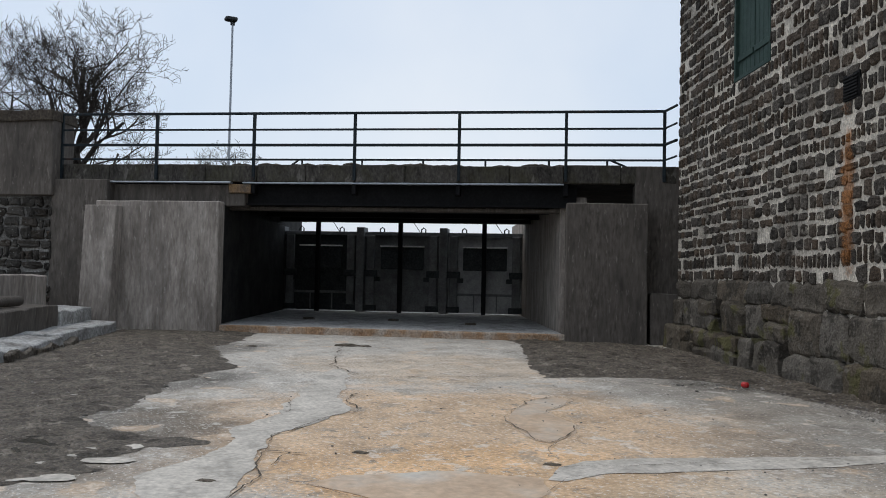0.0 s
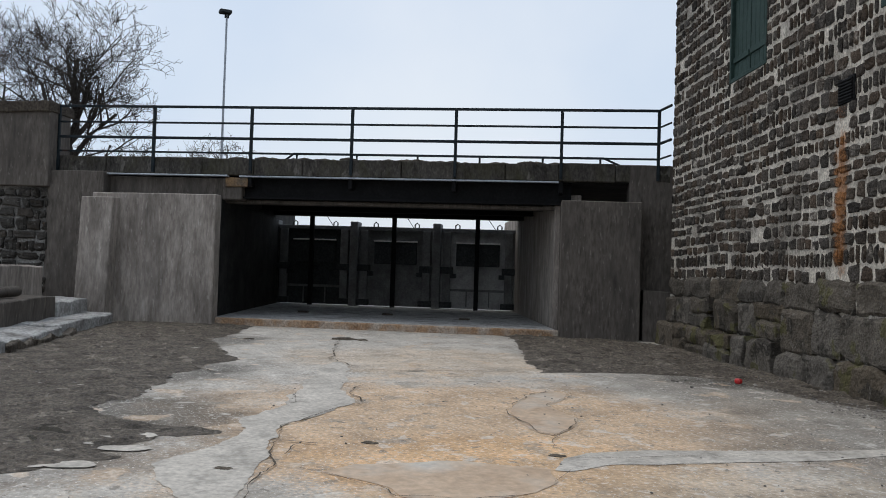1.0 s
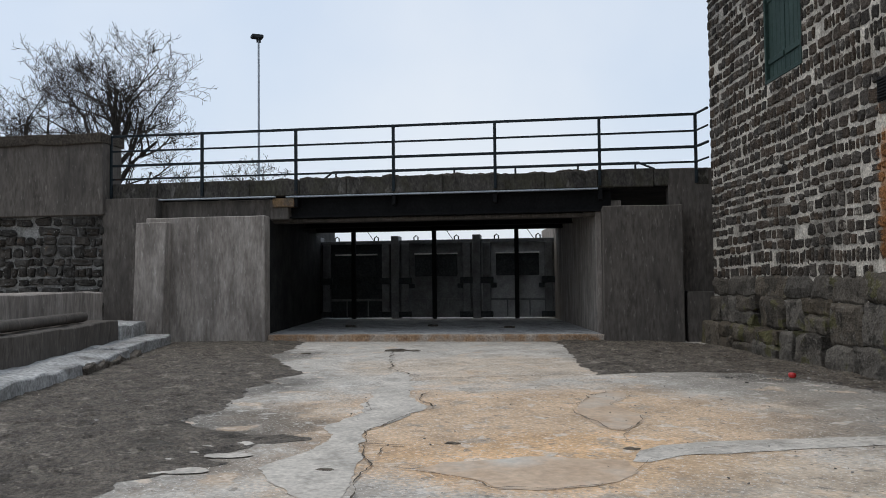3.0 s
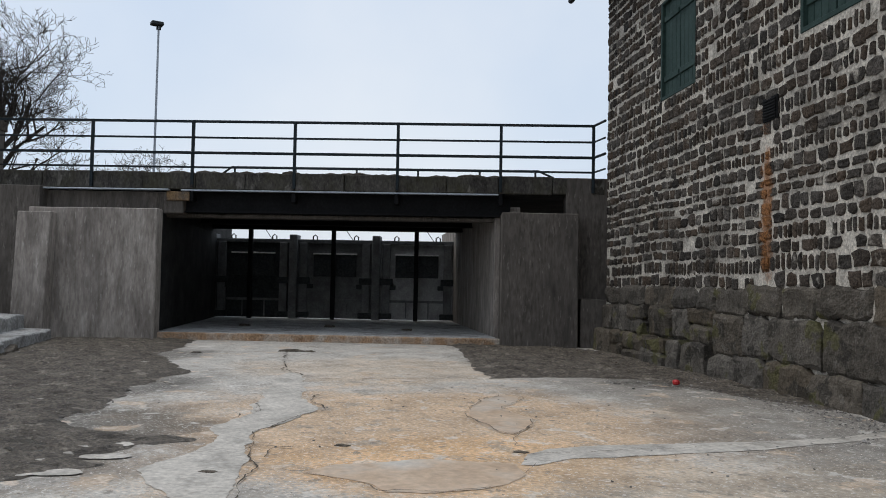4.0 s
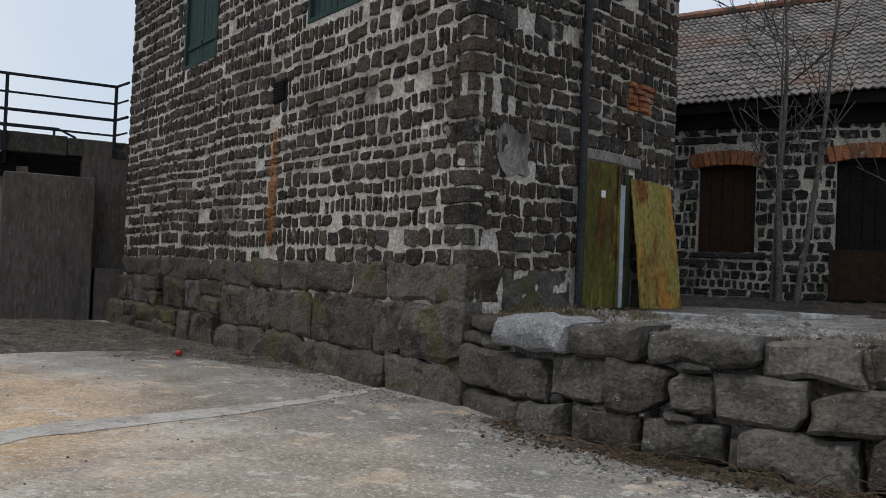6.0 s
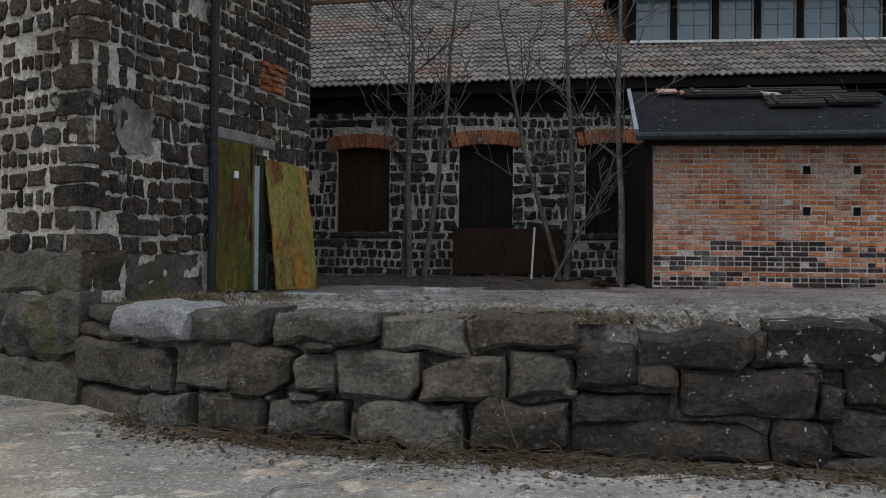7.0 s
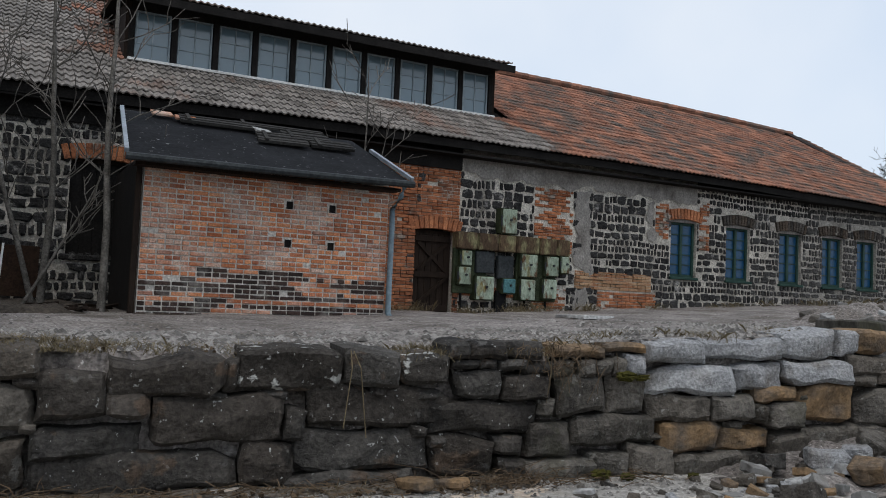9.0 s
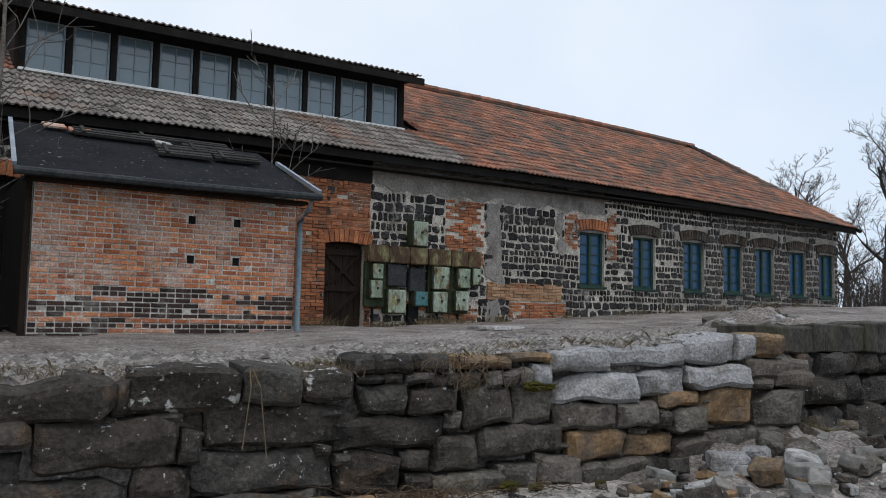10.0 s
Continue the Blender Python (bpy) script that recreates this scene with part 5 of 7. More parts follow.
for q in buff_zones:
    lay("buff_brick", BRICK_FORMS, courses(*q, 0.075, (0, 0), 0.011, rng, (), bond=0.26), "brick_yellow", wall_f, 0.035, rng)
for q in plaster_zones:
    part("render_patch", plate(q[0], q[1], q[2], min(q[3], 4.6), 0.03, q[0], 0.09), "plaster", wall_f, "stained grey render")
for q in wins + dark_holes + [door_hole]:
    a, b, top = q[0] - 0.12, q[1] + 0.12, q[3]
    n = 11
    c, wide = (a + b) / 2, b - a
    for i in range(n):
        f = (i + 0.5) / n - 0.5
        bm = box(-wide / n / 2 + 0.006, wide / n / 2 - 0.006, -0.055, 0.1, 0.0, 0.26, 0.006)
        part("arch_brick", bm, "slag" if q in wins[1:] else "brick_dull", wall_f, "", pose(c + f * wide, 0, top - 0.03 - 0.28 * f * f, 0, f * 34, 0))
    if q in wins:
        part("arch_filling", box(q[0], q[1], 0.02, 0.1, top - 0.11, top, 0.0), "plaster", wall_f)


def casement(q, big):
    x0, x1, z0, z1 = q
    w = part("window", box(x0, x1, 0.16, 0.2, z0, z1 - 0.08), "window_paint", long_house, "green-painted casement window with blue panes")
    mid = (x0 + x1) / 2
    for a, b in ((x0, x0 + 0.06), (mid - 0.04, mid + 0.04), (x1 - 0.06, x1)):
        part("frame", box(a, b, 0.08, 0.16, z0, z1 - 0.1, 0.005), "window_paint", w)
    for c, d in ((z0, z0 + 0.07), (z1 - 0.16, z1 - 0.1)):
        part("frame", box(x0 + 0.06, x1 - 0.06, 0.085, 0.16, c, d, 0.005), "window_paint", w)
    rows = 5
    for a, b in ((x0 + 0.06, mid - 0.04), (mid + 0.04, x1 - 0.06)):
        for i in range(rows):
            c = z0 + 0.07 + (z1 - z0 - 0.23) * i / rows
            d = z0 + 0.07 + (z1 - z0 - 0.23) * (i + 1) / rows
            part("pane", box(a, b, 0.13, 0.14, c + 0.012, d - 0.012), "pane_blue", w)
            if i:
                part("glazing_bar", box(a, b, 0.105, 0.135, c - 0.012, c + 0.012), "window_paint", w)
    part("sill", box(x0 - 0.04, x1 + 0.04, -0.07, 0.16, z0 - 0.06, z0, 0.008), "window_paint", w)


for q in wins:
    casement(q, False)
# Open holes; the added boards carry their inner shade as dark colour.
for q, mt, lab in zip(dark_holes, ("brown_board", "black_wood_and_shade", "black_wood_and_shade"), ("dark window opening filled with added brown boards", "dark window opening filled with added black boards", "dark doorway opening filled with added black boards")):
    b = part("boarded_opening", box(q[0], q[1], 0.16, 0.2, q[2], q[3]), mt, long_house, lab)
    n = 5
    for i in range(n):
        part("board", box(q[0] + (q[1] - q[0]) * i / n + 0.004, q[0] + (q[1] - q[0]) * (i + 1) / n - 0.004, 0.13, 0.16, q[2], q[3] - 0.05, 0.004), mt, b)
    part("frame", box(q[0], q[1], 0.06, 0.16, q[3] - 0.1, q[3], 0.005), "brown_wood", b)
    part("stone_sill", rough_box(q[0] - 0.1, q[1] + 0.1, -0.06, 0.16, q[2] - 0.1, q[2], 0.2, 0.01), "slag_black", b)
dr = part("plank_door", box(8.3, 9.18, 0.14, 0.18, 0.95, 2.84), "brown_wood", long_house, "dark brown plank door with a cross brace")
for i in range(6):
    part("plank", box(8.3 + i * 0.147 + 0.004, 8.3 + (i + 1) * 0.147 - 0.004, 0.11, 0.14, 0.97, 2.76, 0.004), "brown_wood", dr)
for z in (1.15, 1.85, 2.6):
    part("rail", box(8.34, 9.14, 0.07, 0.11, z, z + 0.12, 0.005), "brown_wood", dr)
for a, b in (((8.4, 1.28), (9.08, 1.85)), ((8.4, 1.98), (9.08, 2.58)), ((9.08, 1.98), (8.4, 2.58))):
    part("brace", tube([(a[0], 0.09, a[1]), (b[0], 0.09, b[1])], 0.045, 4), "brown_wood", dr)


# roof
def roof_z(x, y):
    return 4.76 + (y - 15.65) * 0.565 - 0.0011 * (x - 10) ** 2 + 0.012 * noise.noise(Vector((x * 0.5, y * 0.5, 4)))


bm = bmesh.new()
rows = []
for i in range(41):
    x = BX0 - 0.3 + (BX1 + 0.8 - BX0) * i / 40
    rows.append([bm.verts.new((x, y - BY, roof_z(x, 21.9 - abs(y - 21.9)) - dz)) for y, dz in ((15.72, 0.07), (21.9, 0.05), (28.1, 0.05))])
for a, b in zip(rows, rows[1:]):
    for k in range(2):
        bm.faces.new((a[k], b[k], b[k + 1], a[k + 1]))
bmesh.ops.solidify(bm, geom=bm.faces[:], thickness=0.06)
roof = part("roof", bm, "brown_wood", long_house, "boarded roof under red clay pantiles")
bm = bmesh.new()
strip = []
for i in range(41):
    x0 = BX0 - 0.3 + (BX1 + 0.8 - BX0) * i / 40
    strip.append([bm.verts.new((x0, y - BY, roof_z(x0, 15.65) + h)) for y, h in ((15.69, -0.2), (15.69, -0.04), (15.73, -0.04), (15.73, -0.2))])
for a, b in zip(strip, strip[1:]):
    for k in range(4):
        bm.faces.new((a[k], b[k], b[(k + 1) % 4], a[(k + 1) % 4]))
# Added dark board where the eaves have only a shadow band.
part("eaves_board", bm, "black_wood_and_shade", roof, "dark board added in the shadow band under the eaves")
part("soffit", box(BX0, BX1 + 0.4, 15.7 - BY, 0.02, 4.42, 4.45), "black_wood_and_shade", roof)


def pantile():
    """One pantile on a unit plan: x across (a wave), y up the slope."""
    verts, faces = [], []
    wave = [(0.0, 0.026), (0.08, 0.034), (0.19, 0.02), (0.31, 0.0), (0.42, 0.008)]
    prof = wave + [(x + 0.5, z) for x, z in wave] + [(1.01, 0.028)]
    for y, dz in ((0, 0.017), (1.06, -0.014)):
        verts += [(x, y, z + dz) for x, z in prof]
    n = len(prof)
    verts += [(x, 0, z + 0.017 - 0.028) for x, z in prof]
    faces = [(i, i + 1, n + i + 1, n + i) for i in range(n - 1)] + [(2 * n + i, 2 * n + i + 1, i + 1, i) for i in range(n - 1)]
    return verts, faces


TV, TF = pantile()
PITCH, GAUGE = 0.27, 0.30
slope = math.atan(0.565)


def tile_field(name, x0, x1, y0, y1, material, parent, height, rng, inside=None, near=None):
    verts, faces, count = [], [], 0
    pool = from_lists(name, [(a * PITCH, b * GAUGE, c) for a, b, c in TV], TF, material)
    ny = int((y1 - y0) / (GAUGE * math.cos(slope)))
    for j in range(ny):
        y = y0 + j * GAUGE * math.cos(slope)
        for i in range(int((x1 - x0) / PITCH)):
            x = x0 + i * PITCH
            if inside and not inside(x, y):
                continue
            z = height(x, y)
            sl = math.atan((height(x, y + 0.5) - z) / 0.5)
            m = Matrix.Translation((x, y - BY, z + rng.uniform(-0.006, 0.008))) @ Euler((sl, rng.uniform(-0.03, 0.03), rng.uniform(-0.025, 0.025))).to_matrix().to_4x4()
            if near and count < 300 and near(x, y):
                ob = new(name, pool)
                ob.parent, ob.matrix_basis = parent, m
                count += 1
            else:
                base = len(verts)
                verts += [m @ Vector((a * PITCH, b * GAUGE, c)) for a, b, c in TV]
                faces += [tuple(k + base for k in q) for q in TF]
    if verts:
        tagged(part(name + "_rest", from_lists(name + "_rest", verts, faces, material), material, parent), kind="stuff")


in_dormer = lambda x, y: 2.5 < x < 11.0 and 17.22 < y < 20.4
tile_field("dark_pantile", BX0, 12.2, 15.6, 21.8, "tile_dark", roof, roof_z, rng, lambda x, y: not in_dormer(x, y) and (x + 0.25 * math.sin(y * 5) < 2.25 - 0.1 * max(0, y - 17.2) + 0.3 * math.sin(x * 9 + y * 7) or y < 17.4) and x + 0.3 * math.sin(y * 3) < 11.2 - (y - 15.6) * 0.2, lambda x, y: x > 1 and y < 16.6)
tile_field("red_pantile", BX0 + 36 * PITCH, BX1 + 0.5, 15.6, 21.8, "tile", roof, roof_z, rng, lambda x, y: not in_dormer(x, y) and not ((x + 0.25 * math.sin(y * 5) < 2.25 - 0.1 * max(0, y - 17.2) + 0.3 * math.sin(x * 9 + y * 7) or y < 17.4) and x + 0.3 * math.sin(y * 3) < 11.2 - (y - 15.6) * 0.2), lambda x, y: x < 15 and y < 19)
ridge_mesh = mesh_of("ridge_tile", tube([(0, 0, 0), (0.42, 0, 0.015)], 0.11, 8), "tile")
for i in range(88):
    x0 = BX0 + i * 0.4
    part("ridge_tile", ridge_mesh, "tile", roof, "", Matrix.Translation((x0, 21.85 - BY, roof_z(x0, 21.85) + 0.03)) @ Matrix.Rotation(-math.atan((roof_z(x0 + 0.4, 21.85) - roof_z(x0, 21.85)) / 0.4), 4, "Y"))
verge = bmesh.new()
for y0, y1 in ((15.55, 21.9), (28.2, 21.9)):
    tube([(BX1 + 0.52, y0 - BY, roof_z(26.8, 21.9 - abs(y0 - 21.9)) - 0.06), (BX1 + 0.52, y1 - BY, roof_z(26.8, y1) - 0.04)], 0.07, 4, verge)
part("verge_board", verge, "black_wood_and_shade", roof)

# dormer with a band of ten windows
DX0, DX1, DY, DZ0, DZ1 = 2.72, 10.78, 17.5 - BY, 5.76, 6.76
dormer = part("dormer", box(DX0, DX1, DY + 0.12, DY + 0.2, DZ0 - 0.3, DZ1 + 0.1), "black_wood_and_shade", long_house, "long shed dormer with a band of ten windows")
for x0, x1 in ((DX0 - 0.12, DX0), (DX1, DX1 + 0.12)):
    bm = bmesh.new()
    vs = [bm.verts.new(p) for x in (x0, x1) for p in ((x, DY, 5.5), (x, DY, 6.9), (x, DY + 3.0, 7.3), (x, DY + 3.0, 7.15))]
    for f in ((0, 1, 2, 3), (7, 6, 5, 4), (0, 4, 5, 1), (1, 5, 6, 2), (2, 6, 7, 3), (3, 7, 4, 0)):
        bm.faces.new([vs[i] for i in f])
    part("dormer_cheek", bm, "brown_wood", dormer, "dark boarded cheek")
part("dormer_sill", box(DX0 - 0.06, DX1 + 0.06, DY - 0.17, DY + 0.12, DZ0 - 0.045, DZ0 + 0.01, 0.008), "white", dormer, "pale metal sill flashing")
part("dormer_head", box(DX0, DX1, DY - 0.02, DY + 0.13, DZ1 - 0.02, DZ1 + 0.2, 0.01), "black_wood_and_shade", dormer)
wp = (DX1 - DX0) / 10
for i in range(11):
    x = DX0 + i * wp
    part("mullion", box(x - 0.055, x + 0.055, DY - 0.03, DY + 0.12, DZ0 - 0.02, DZ1, 0.006), "black_wood_and_shade", dormer)
for i in range(10):
    x = DX0 + (i + 0.5) * wp
    w = part("dormer_window", box(-0.335, 0.335, 0.06, 0.1, DZ0, DZ1), "window_white", dormer, "weathered pale window with small panes", pose(x, DY, 0))
    for a, b in ((-0.335, -0.295), (0.295, 0.335)):
        part("frame", box(a, b, 0.0, 0.06, DZ0, DZ1, 0.004), "window_white", w)
    for c, d in ((DZ0, DZ0 + 0.05), (DZ1 - 0.05, DZ1)):
        part("frame", box(-0.295, 0.295, 0.002, 0.06, c, d, 0.004), "window_white", w)
    for a, b in ((-0.295, -0.011), (0.011, 0.295)):
        for k in range(3):
            c, d = DZ0 + 0.05 + k * 0.3 + 0.008, DZ0 + 0.05 + (k + 1) * 0.3 - 0.008
            part("pane", box(a, b, 0.038, 0.045, c, d), "pane_grey", w)
    part("glazing_bar", box(-0.011, 0.011, 0.02, 0.05, DZ0 + 0.05, DZ1 - 0.05), "window_white", w)
    for k in (1, 2):
        z = DZ0 + 0.05 + k * 0.3
        part("glazing_bar", box(-0.29, 0.29, 0.024, 0.05, z - 0.009, z + 0.009), "window_white", w)
dz = lambda x, y: 6.93 + (y - 16.95) * 0.125
bm = bmesh.new()
vs = [bm.verts.new(p) for p in ((DX0 - 0.35, 16.95 - BY, 6.86), (DX1 + 0.3, 16.95 - BY, 6.86), (DX1 + 0.3, 20.6 - BY, 7.32), (DX0 - 0.35, 20.6 - BY, 7.32))]
bm.faces.new(vs)
bmesh.ops.solidify(bm, geom=bm.faces[:], thickness=0.12)
part("dormer_roof", bm, "black_wood_and_shade", dormer, "low dormer roof with dark fascia")
part("dormer_fascia", box(DX0 - 0.37, DX1 + 0.32, 16.91 - BY, 16.95 - BY, 6.74, 6.9, 0.005), "black_wood_and_shade", dormer)
tile_field("dormer_tile", DX0 - 0.35, DX1 + 0.25, 16.9, 20.4, "tile_dark", dormer, dz, rng)

# ---- brick annex with felt roof ----
AY = 12.71
annex = thing("brick_annex", pose(0, AY, 0), "small red brick annex with a black felt roof", "outbuilding")
AX0, AX1, AZ0, AZ1 = 2.46, 6.18, 0.85, 3.2
hole_sq = [(x - 0.055, x + 0.055, z - 0.06, z + 0.06) for x in (4.57, 5.25) for z in (2.14, 2.72)]
front = part("front_wall", panel_wall(AX0, AX1, AZ0 - 0.2, AZ1, hole_sq, 0.0, 0.25), "mortar_pale", annex, "red brick front wall with sooty lower courses")
pieces = list(courses(AX0, AX1, AZ0, AZ1 - 0.02, 0.0725, (0, 0), 0.019, rng, hole_sq, bond=0.225))
dark_line = lambda x: 1.58 + 0.1 * math.sin(x * 2.1) + (0.15 if x > 4.2 else 0)
pieces = [(x, z + 0.006 * noise.noise(Vector((x * 1.5, z, 3))), w * rng.uniform(0.95, 1.02), h * rng.uniform(0.9, 1.05)) for x, z, w, h in pieces if rng.random() < 0.985]
run = lambda p, s: noise.noise(Vector((p[0] * 0.9, round(p[1] / 0.0725) * 0.8, s)))
lower = [p for p in pieces if p[1] < dark_line(p[0]) + 0.1 * run(p, 7) and run(p, 1) + rng.gauss(0, 0.12) > -0.12]
limed = [p for p in pieces if p not in lower and noise.noise(Vector((p[0] * 0.7, p[1] * 0.9, 4))) + rng.gauss(0, 0.22) + 0.22 * (3.9 - p[0]) * (p[1] > 1.6) > 0.3]
rest = [p for p in pieces if p not in lower and p not in limed]
lay("limed_brick", BRICK_FORMS, limed, "brick_pale", front, 0.018, rng, lambda x, z: True)
lay("brick", BRICK_FORMS, rest, "brick", front, 0.02, rng, lambda x, z: z > 1.9)
lay("sooty_brick", BRICK_FORMS, lower, "brick_dark", front, 0.022, rng, lambda x, z: True)
# Brick side coloured black to hold the shade beside the annex.
part("side_wall", box(AX0, AX0 + 0.25, 0.25, BY - AY, AZ0 - 0.2, 3.3), "black_wood_and_shade", annex, "brick side wall with its shade painted black")
part("side_wall", box(AX1 - 0.25, AX1, 0.25, BY - AY, AZ0 - 0.2, 3.3), "brick_dull", annex)
# Added black panel just behind the holes paints their inner shade.
part("hole_backing", box(4.3, 5.45, 0.035, 0.2, 2.0, 2.9), "black_wood_and_shade", annex, "black panel painting the shade inside the square holes")
part("lime_base", rough_box(AX0 - 0.02, AX1 + 0.02, -0.04, 0.02, AZ0 - 0.1, AZ0 + 0.18, 0.2, 0.02, 1, 0.01), "slag", annex, "dark stone footing")
part("corner_post", box(AX0 - 0.1, AX0 - 0.02, 0.02, 0.12, AZ0, 3.25, 0.008), "brown_wood", annex, "brown corner post")
bm = bmesh.new()
vs = [bm.verts.new(p) for p in ((2.16, -0.5, 3.16), (6.32, -0.5, 3.2), (6.1, 1.56, 4.12), (2.3, 1.56, 4.14))]
bm.faces.new(vs)
bmesh.ops.subdivide_edges(bm, edges=bm.edges[:], cuts=12, use_grid_fill=True)
for v in bm.verts:
    v.co.z += 0.012 * noise.noise(v.co * 2)
bmesh.ops.solidify(bm, geom=bm.faces[:], thickness=0.05)
ar = part("felt_roof", bm, "felt", annex, "black roofing felt with loose laths")
part("gutter", tube([(2.14, -0.55, 3.12), (4.2, -0.55, 3.13), (6.36, -0.55, 3.16)], 0.055, 8), "gate_dark", ar, "grey half-round gutter")
for a, b in (((2.15, -0.52, 3.2), (2.28, 1.54, 4.17)), ((6.34, -0.52, 3.24), (6.18, 0.85, 3.86))):
    part("edge_flashing", tube([a, b], 0.04, 4), "zinc", ar, "pale metal edge flashing")
part("downpipe", tube([(6.22, -0.5, 3.12), (6.22, -0.4, 2.98), (6.2, -0.12, 2.78), (6.22, -0.09, 2.6), (6.22, -0.09, 1.15), (6.28, -0.2, 1.0)], 0.045, 10), "blue_zinc", annex, "blue-grey zinc downpipe", smooth=True)
# Added strip, dark for the shade on the brick below the gutter.
part("eaves_board", box(2.3, 6.26, -0.3, -0.03, 3.06, 3.11, 0.008), "brown_wood", annex, "dark board added for the shade under the felt eaves")
felt_z = lambda y: 3.2 + (y + 0.5) * 0.458
for x, y, w, d, rz, n in ((3.7, 1.25, 1.2, 0.32, -1, 4), (4.62, 0.78, 0.8, 0.5, -6, 6), (5.1, 1.05, 0.8, 0.42, -3, 5), (5.45, 0.8, 0.72, 0.42, -4, 5), (4.75, 1.4, 1.5, 0.2, -1, 3)):
    lp = thing("lath_panel", pose(x, AY + y, felt_z(y) + 0.035, 24.6, 0, rz), "loose weathered dark lath panel on the felt roof", "lath panel", "loose panels on the annex roof")
    for i in range(n):
        part("lath", box(-w / 2, w / 2, -d / 2 + d * i / n + 0.008, -d / 2 + d * (i + 1) / n - 0.006, 0.01 * (i % 2), 0.05 + 0.01 * (i % 2), 0.004), "lath", lp)
    part("batten", box(-w / 2 + 0.1, -w / 2 + 0.16, -d / 2, d / 2, 0.05, 0.08, 0.004), "lath", lp)
for x, y, rz in ((2.85, 1.38, 5), (3.2, 1.3, -4), (4.4, 1.15, 20)):
    solid("loose_tile", rough_box(-0.16, 0.16, -0.09, 0.09, 0, 0.04, 0.1, 0.008, x, 0.008), "brick" if x < 4 else "kerb", pose(x, AY + y, felt_z(y) + 0.035, 24.6, 0, rz), "loose clay tile lying on the felt roof", "tile", "loose tiles on the annex roof")

# ---- switch boxes on the wall ----
ZB = 0.0


def switch_box(x, z, w, h, material, lid):
    b = thing("switch_box", pose(x - 0.15, BY - 0.06, z), "old faded green electrical switch box on the wall" if material == "box_green" else "rusty metal hooded box on the wall" if material == "box_rust" else "old painted electrical box on the wall", "switch box", "switch boxes on the stone wall")
    part("casing", box(-w / 2, w / 2, -0.2, 0.06, 0, h, 0.02, segs=2), "box_dark" if lid else material, b)
    if lid:
        part("lid", box(-w / 2 + 0.02, w / 2 - 0.02, -0.23, -0.198, 0.02, h - 0.02, 0.012), material, b)
        part("knob", tube([(0.02, -0.225, h * 0.55), (0.02, -0.27, h * 0.55)], 0.025, 8), "gate_dark", b)
        part("hinge", box(-w / 2 - 0.015, -w / 2 + 0.03, -0.215, -0.19, h * 0.3, h * 0.7, 0.004), "gate_dark", b)


bx = 9.3
for i, w in enumerate((0.5, 0.52, 0.45, 0.6, 0.46, 0.36)):
    switch_box(bx + w / 2, 2.48, w - 0.02, 0.36, "box_rust", False)
    bx += w
for x, z, w, h, mt in ((10.55, 2.86, 0.4, 0.56, "box_green"), (9.53, 2.12, 0.28, 0.34, "box_green"), (9.5, 1.72, 0.32, 0.4, "box_green"), (10.0, 1.42, 0.46, 0.52, "box_green"), (10.6, 1.58, 0.34, 0.34, "box_teal"), (11.1, 1.95, 0.44, 0.52, "box_green"), (11.08, 1.45, 0.4, 0.48, "box_green"), (11.7, 2.0, 0.36, 0.46, "box_green"), (11.66, 1.5, 0.38, 0.46, "box_green"), (12.05, 2.08, 0.26, 0.4, "box_green")):
    switch_box(x, z, w, h, mt, True)
mp = thing("box_rack", pose(-0.15, BY - 0.05, 0), "dark green iron mounting rack behind the boxes", "rack")
part("mounting_plate", box(9.3, 10.1, -0.08, 0.01, 1.55, 2.5, 0.01), "box_dark", mp)
part("mounting_plate", box(10.85, 11.9, -0.08, 0.01, 1.45, 2.5, 0.01), "box_dark", mp)
part("meter_panel", box(9.8, 10.25, -0.16, 0.0, 2.0, 2.46, 0.015), "gate_dark", mp, "black meter panel")
part("junction", box(10.35, 10.75, -0.14, 0.0, 1.9, 2.4, 0.02), "gate_dark", mp)
for x, z0 in ((9.5, 1.75), (10.45, 1.6), (10.6, 1.6), (11.1, 1.5), (11.65, 1.5)):
    part("conduit", tube([(x, -0.05, z0), (x + 0.01, -0.05, 1.0)], 0.03, 6), "beam", mp)
part("conduit_trunk", box(10.35, 10.6, -0.1, 0.0, 0.95, 1.65, 0.02), "beam", mp)

# ---- terrace retaining wall of large stones ----
terrace = thing("terrace_wall", Matrix(), "dry-stone retaining wall of large dark granite blocks", "retaining wall", kind="structure")
core = bmesh.new()
for (a, ya), (b, yb) in zip(WALL_LINE, WALL_LINE[1:]):
    vs = [core.verts.new(p) for p in ((a, ya + 0.45, -0.1), (b, yb + 0.45, -0.1), (b, yb + 0.45, 0.9), (a, ya + 0.45, 0.9))]
    core.faces.new(vs)
part("earth_core", core, "soil", terrace, "dark earth behind the stones")


def wall_stone(x0, x1, z0, z1, material, seed, push=0.0):
    x = (x0 + x1) / 2
    a = math.degrees(math.atan2(wall_y(x1) - wall_y(x0), x1 - x0))
    length = math.hypot(wall_y(x1) - wall_y(x0), x1 - x0)
    bm = hewn(length + 0.004, 0.5, z1 - z0 + 0.004, seed)
    part("stone", bm, material, terrace, "", pose(x, wall_y(x) + 0.27 + push + z0 * 0.05, z0 - 0.006, rng.uniform(-3, 3), rng.uniform(-1, 1), a + rng.uniform(-3, 3)))


def stones(rows, material="granite"):
    for x0, x1, z0, z1 in rows:
        wall_stone(x0, x1, z0, z1, material, x0 * 3.7 + z0 * 5 + 40, rng.uniform(-0.03, 0.04))


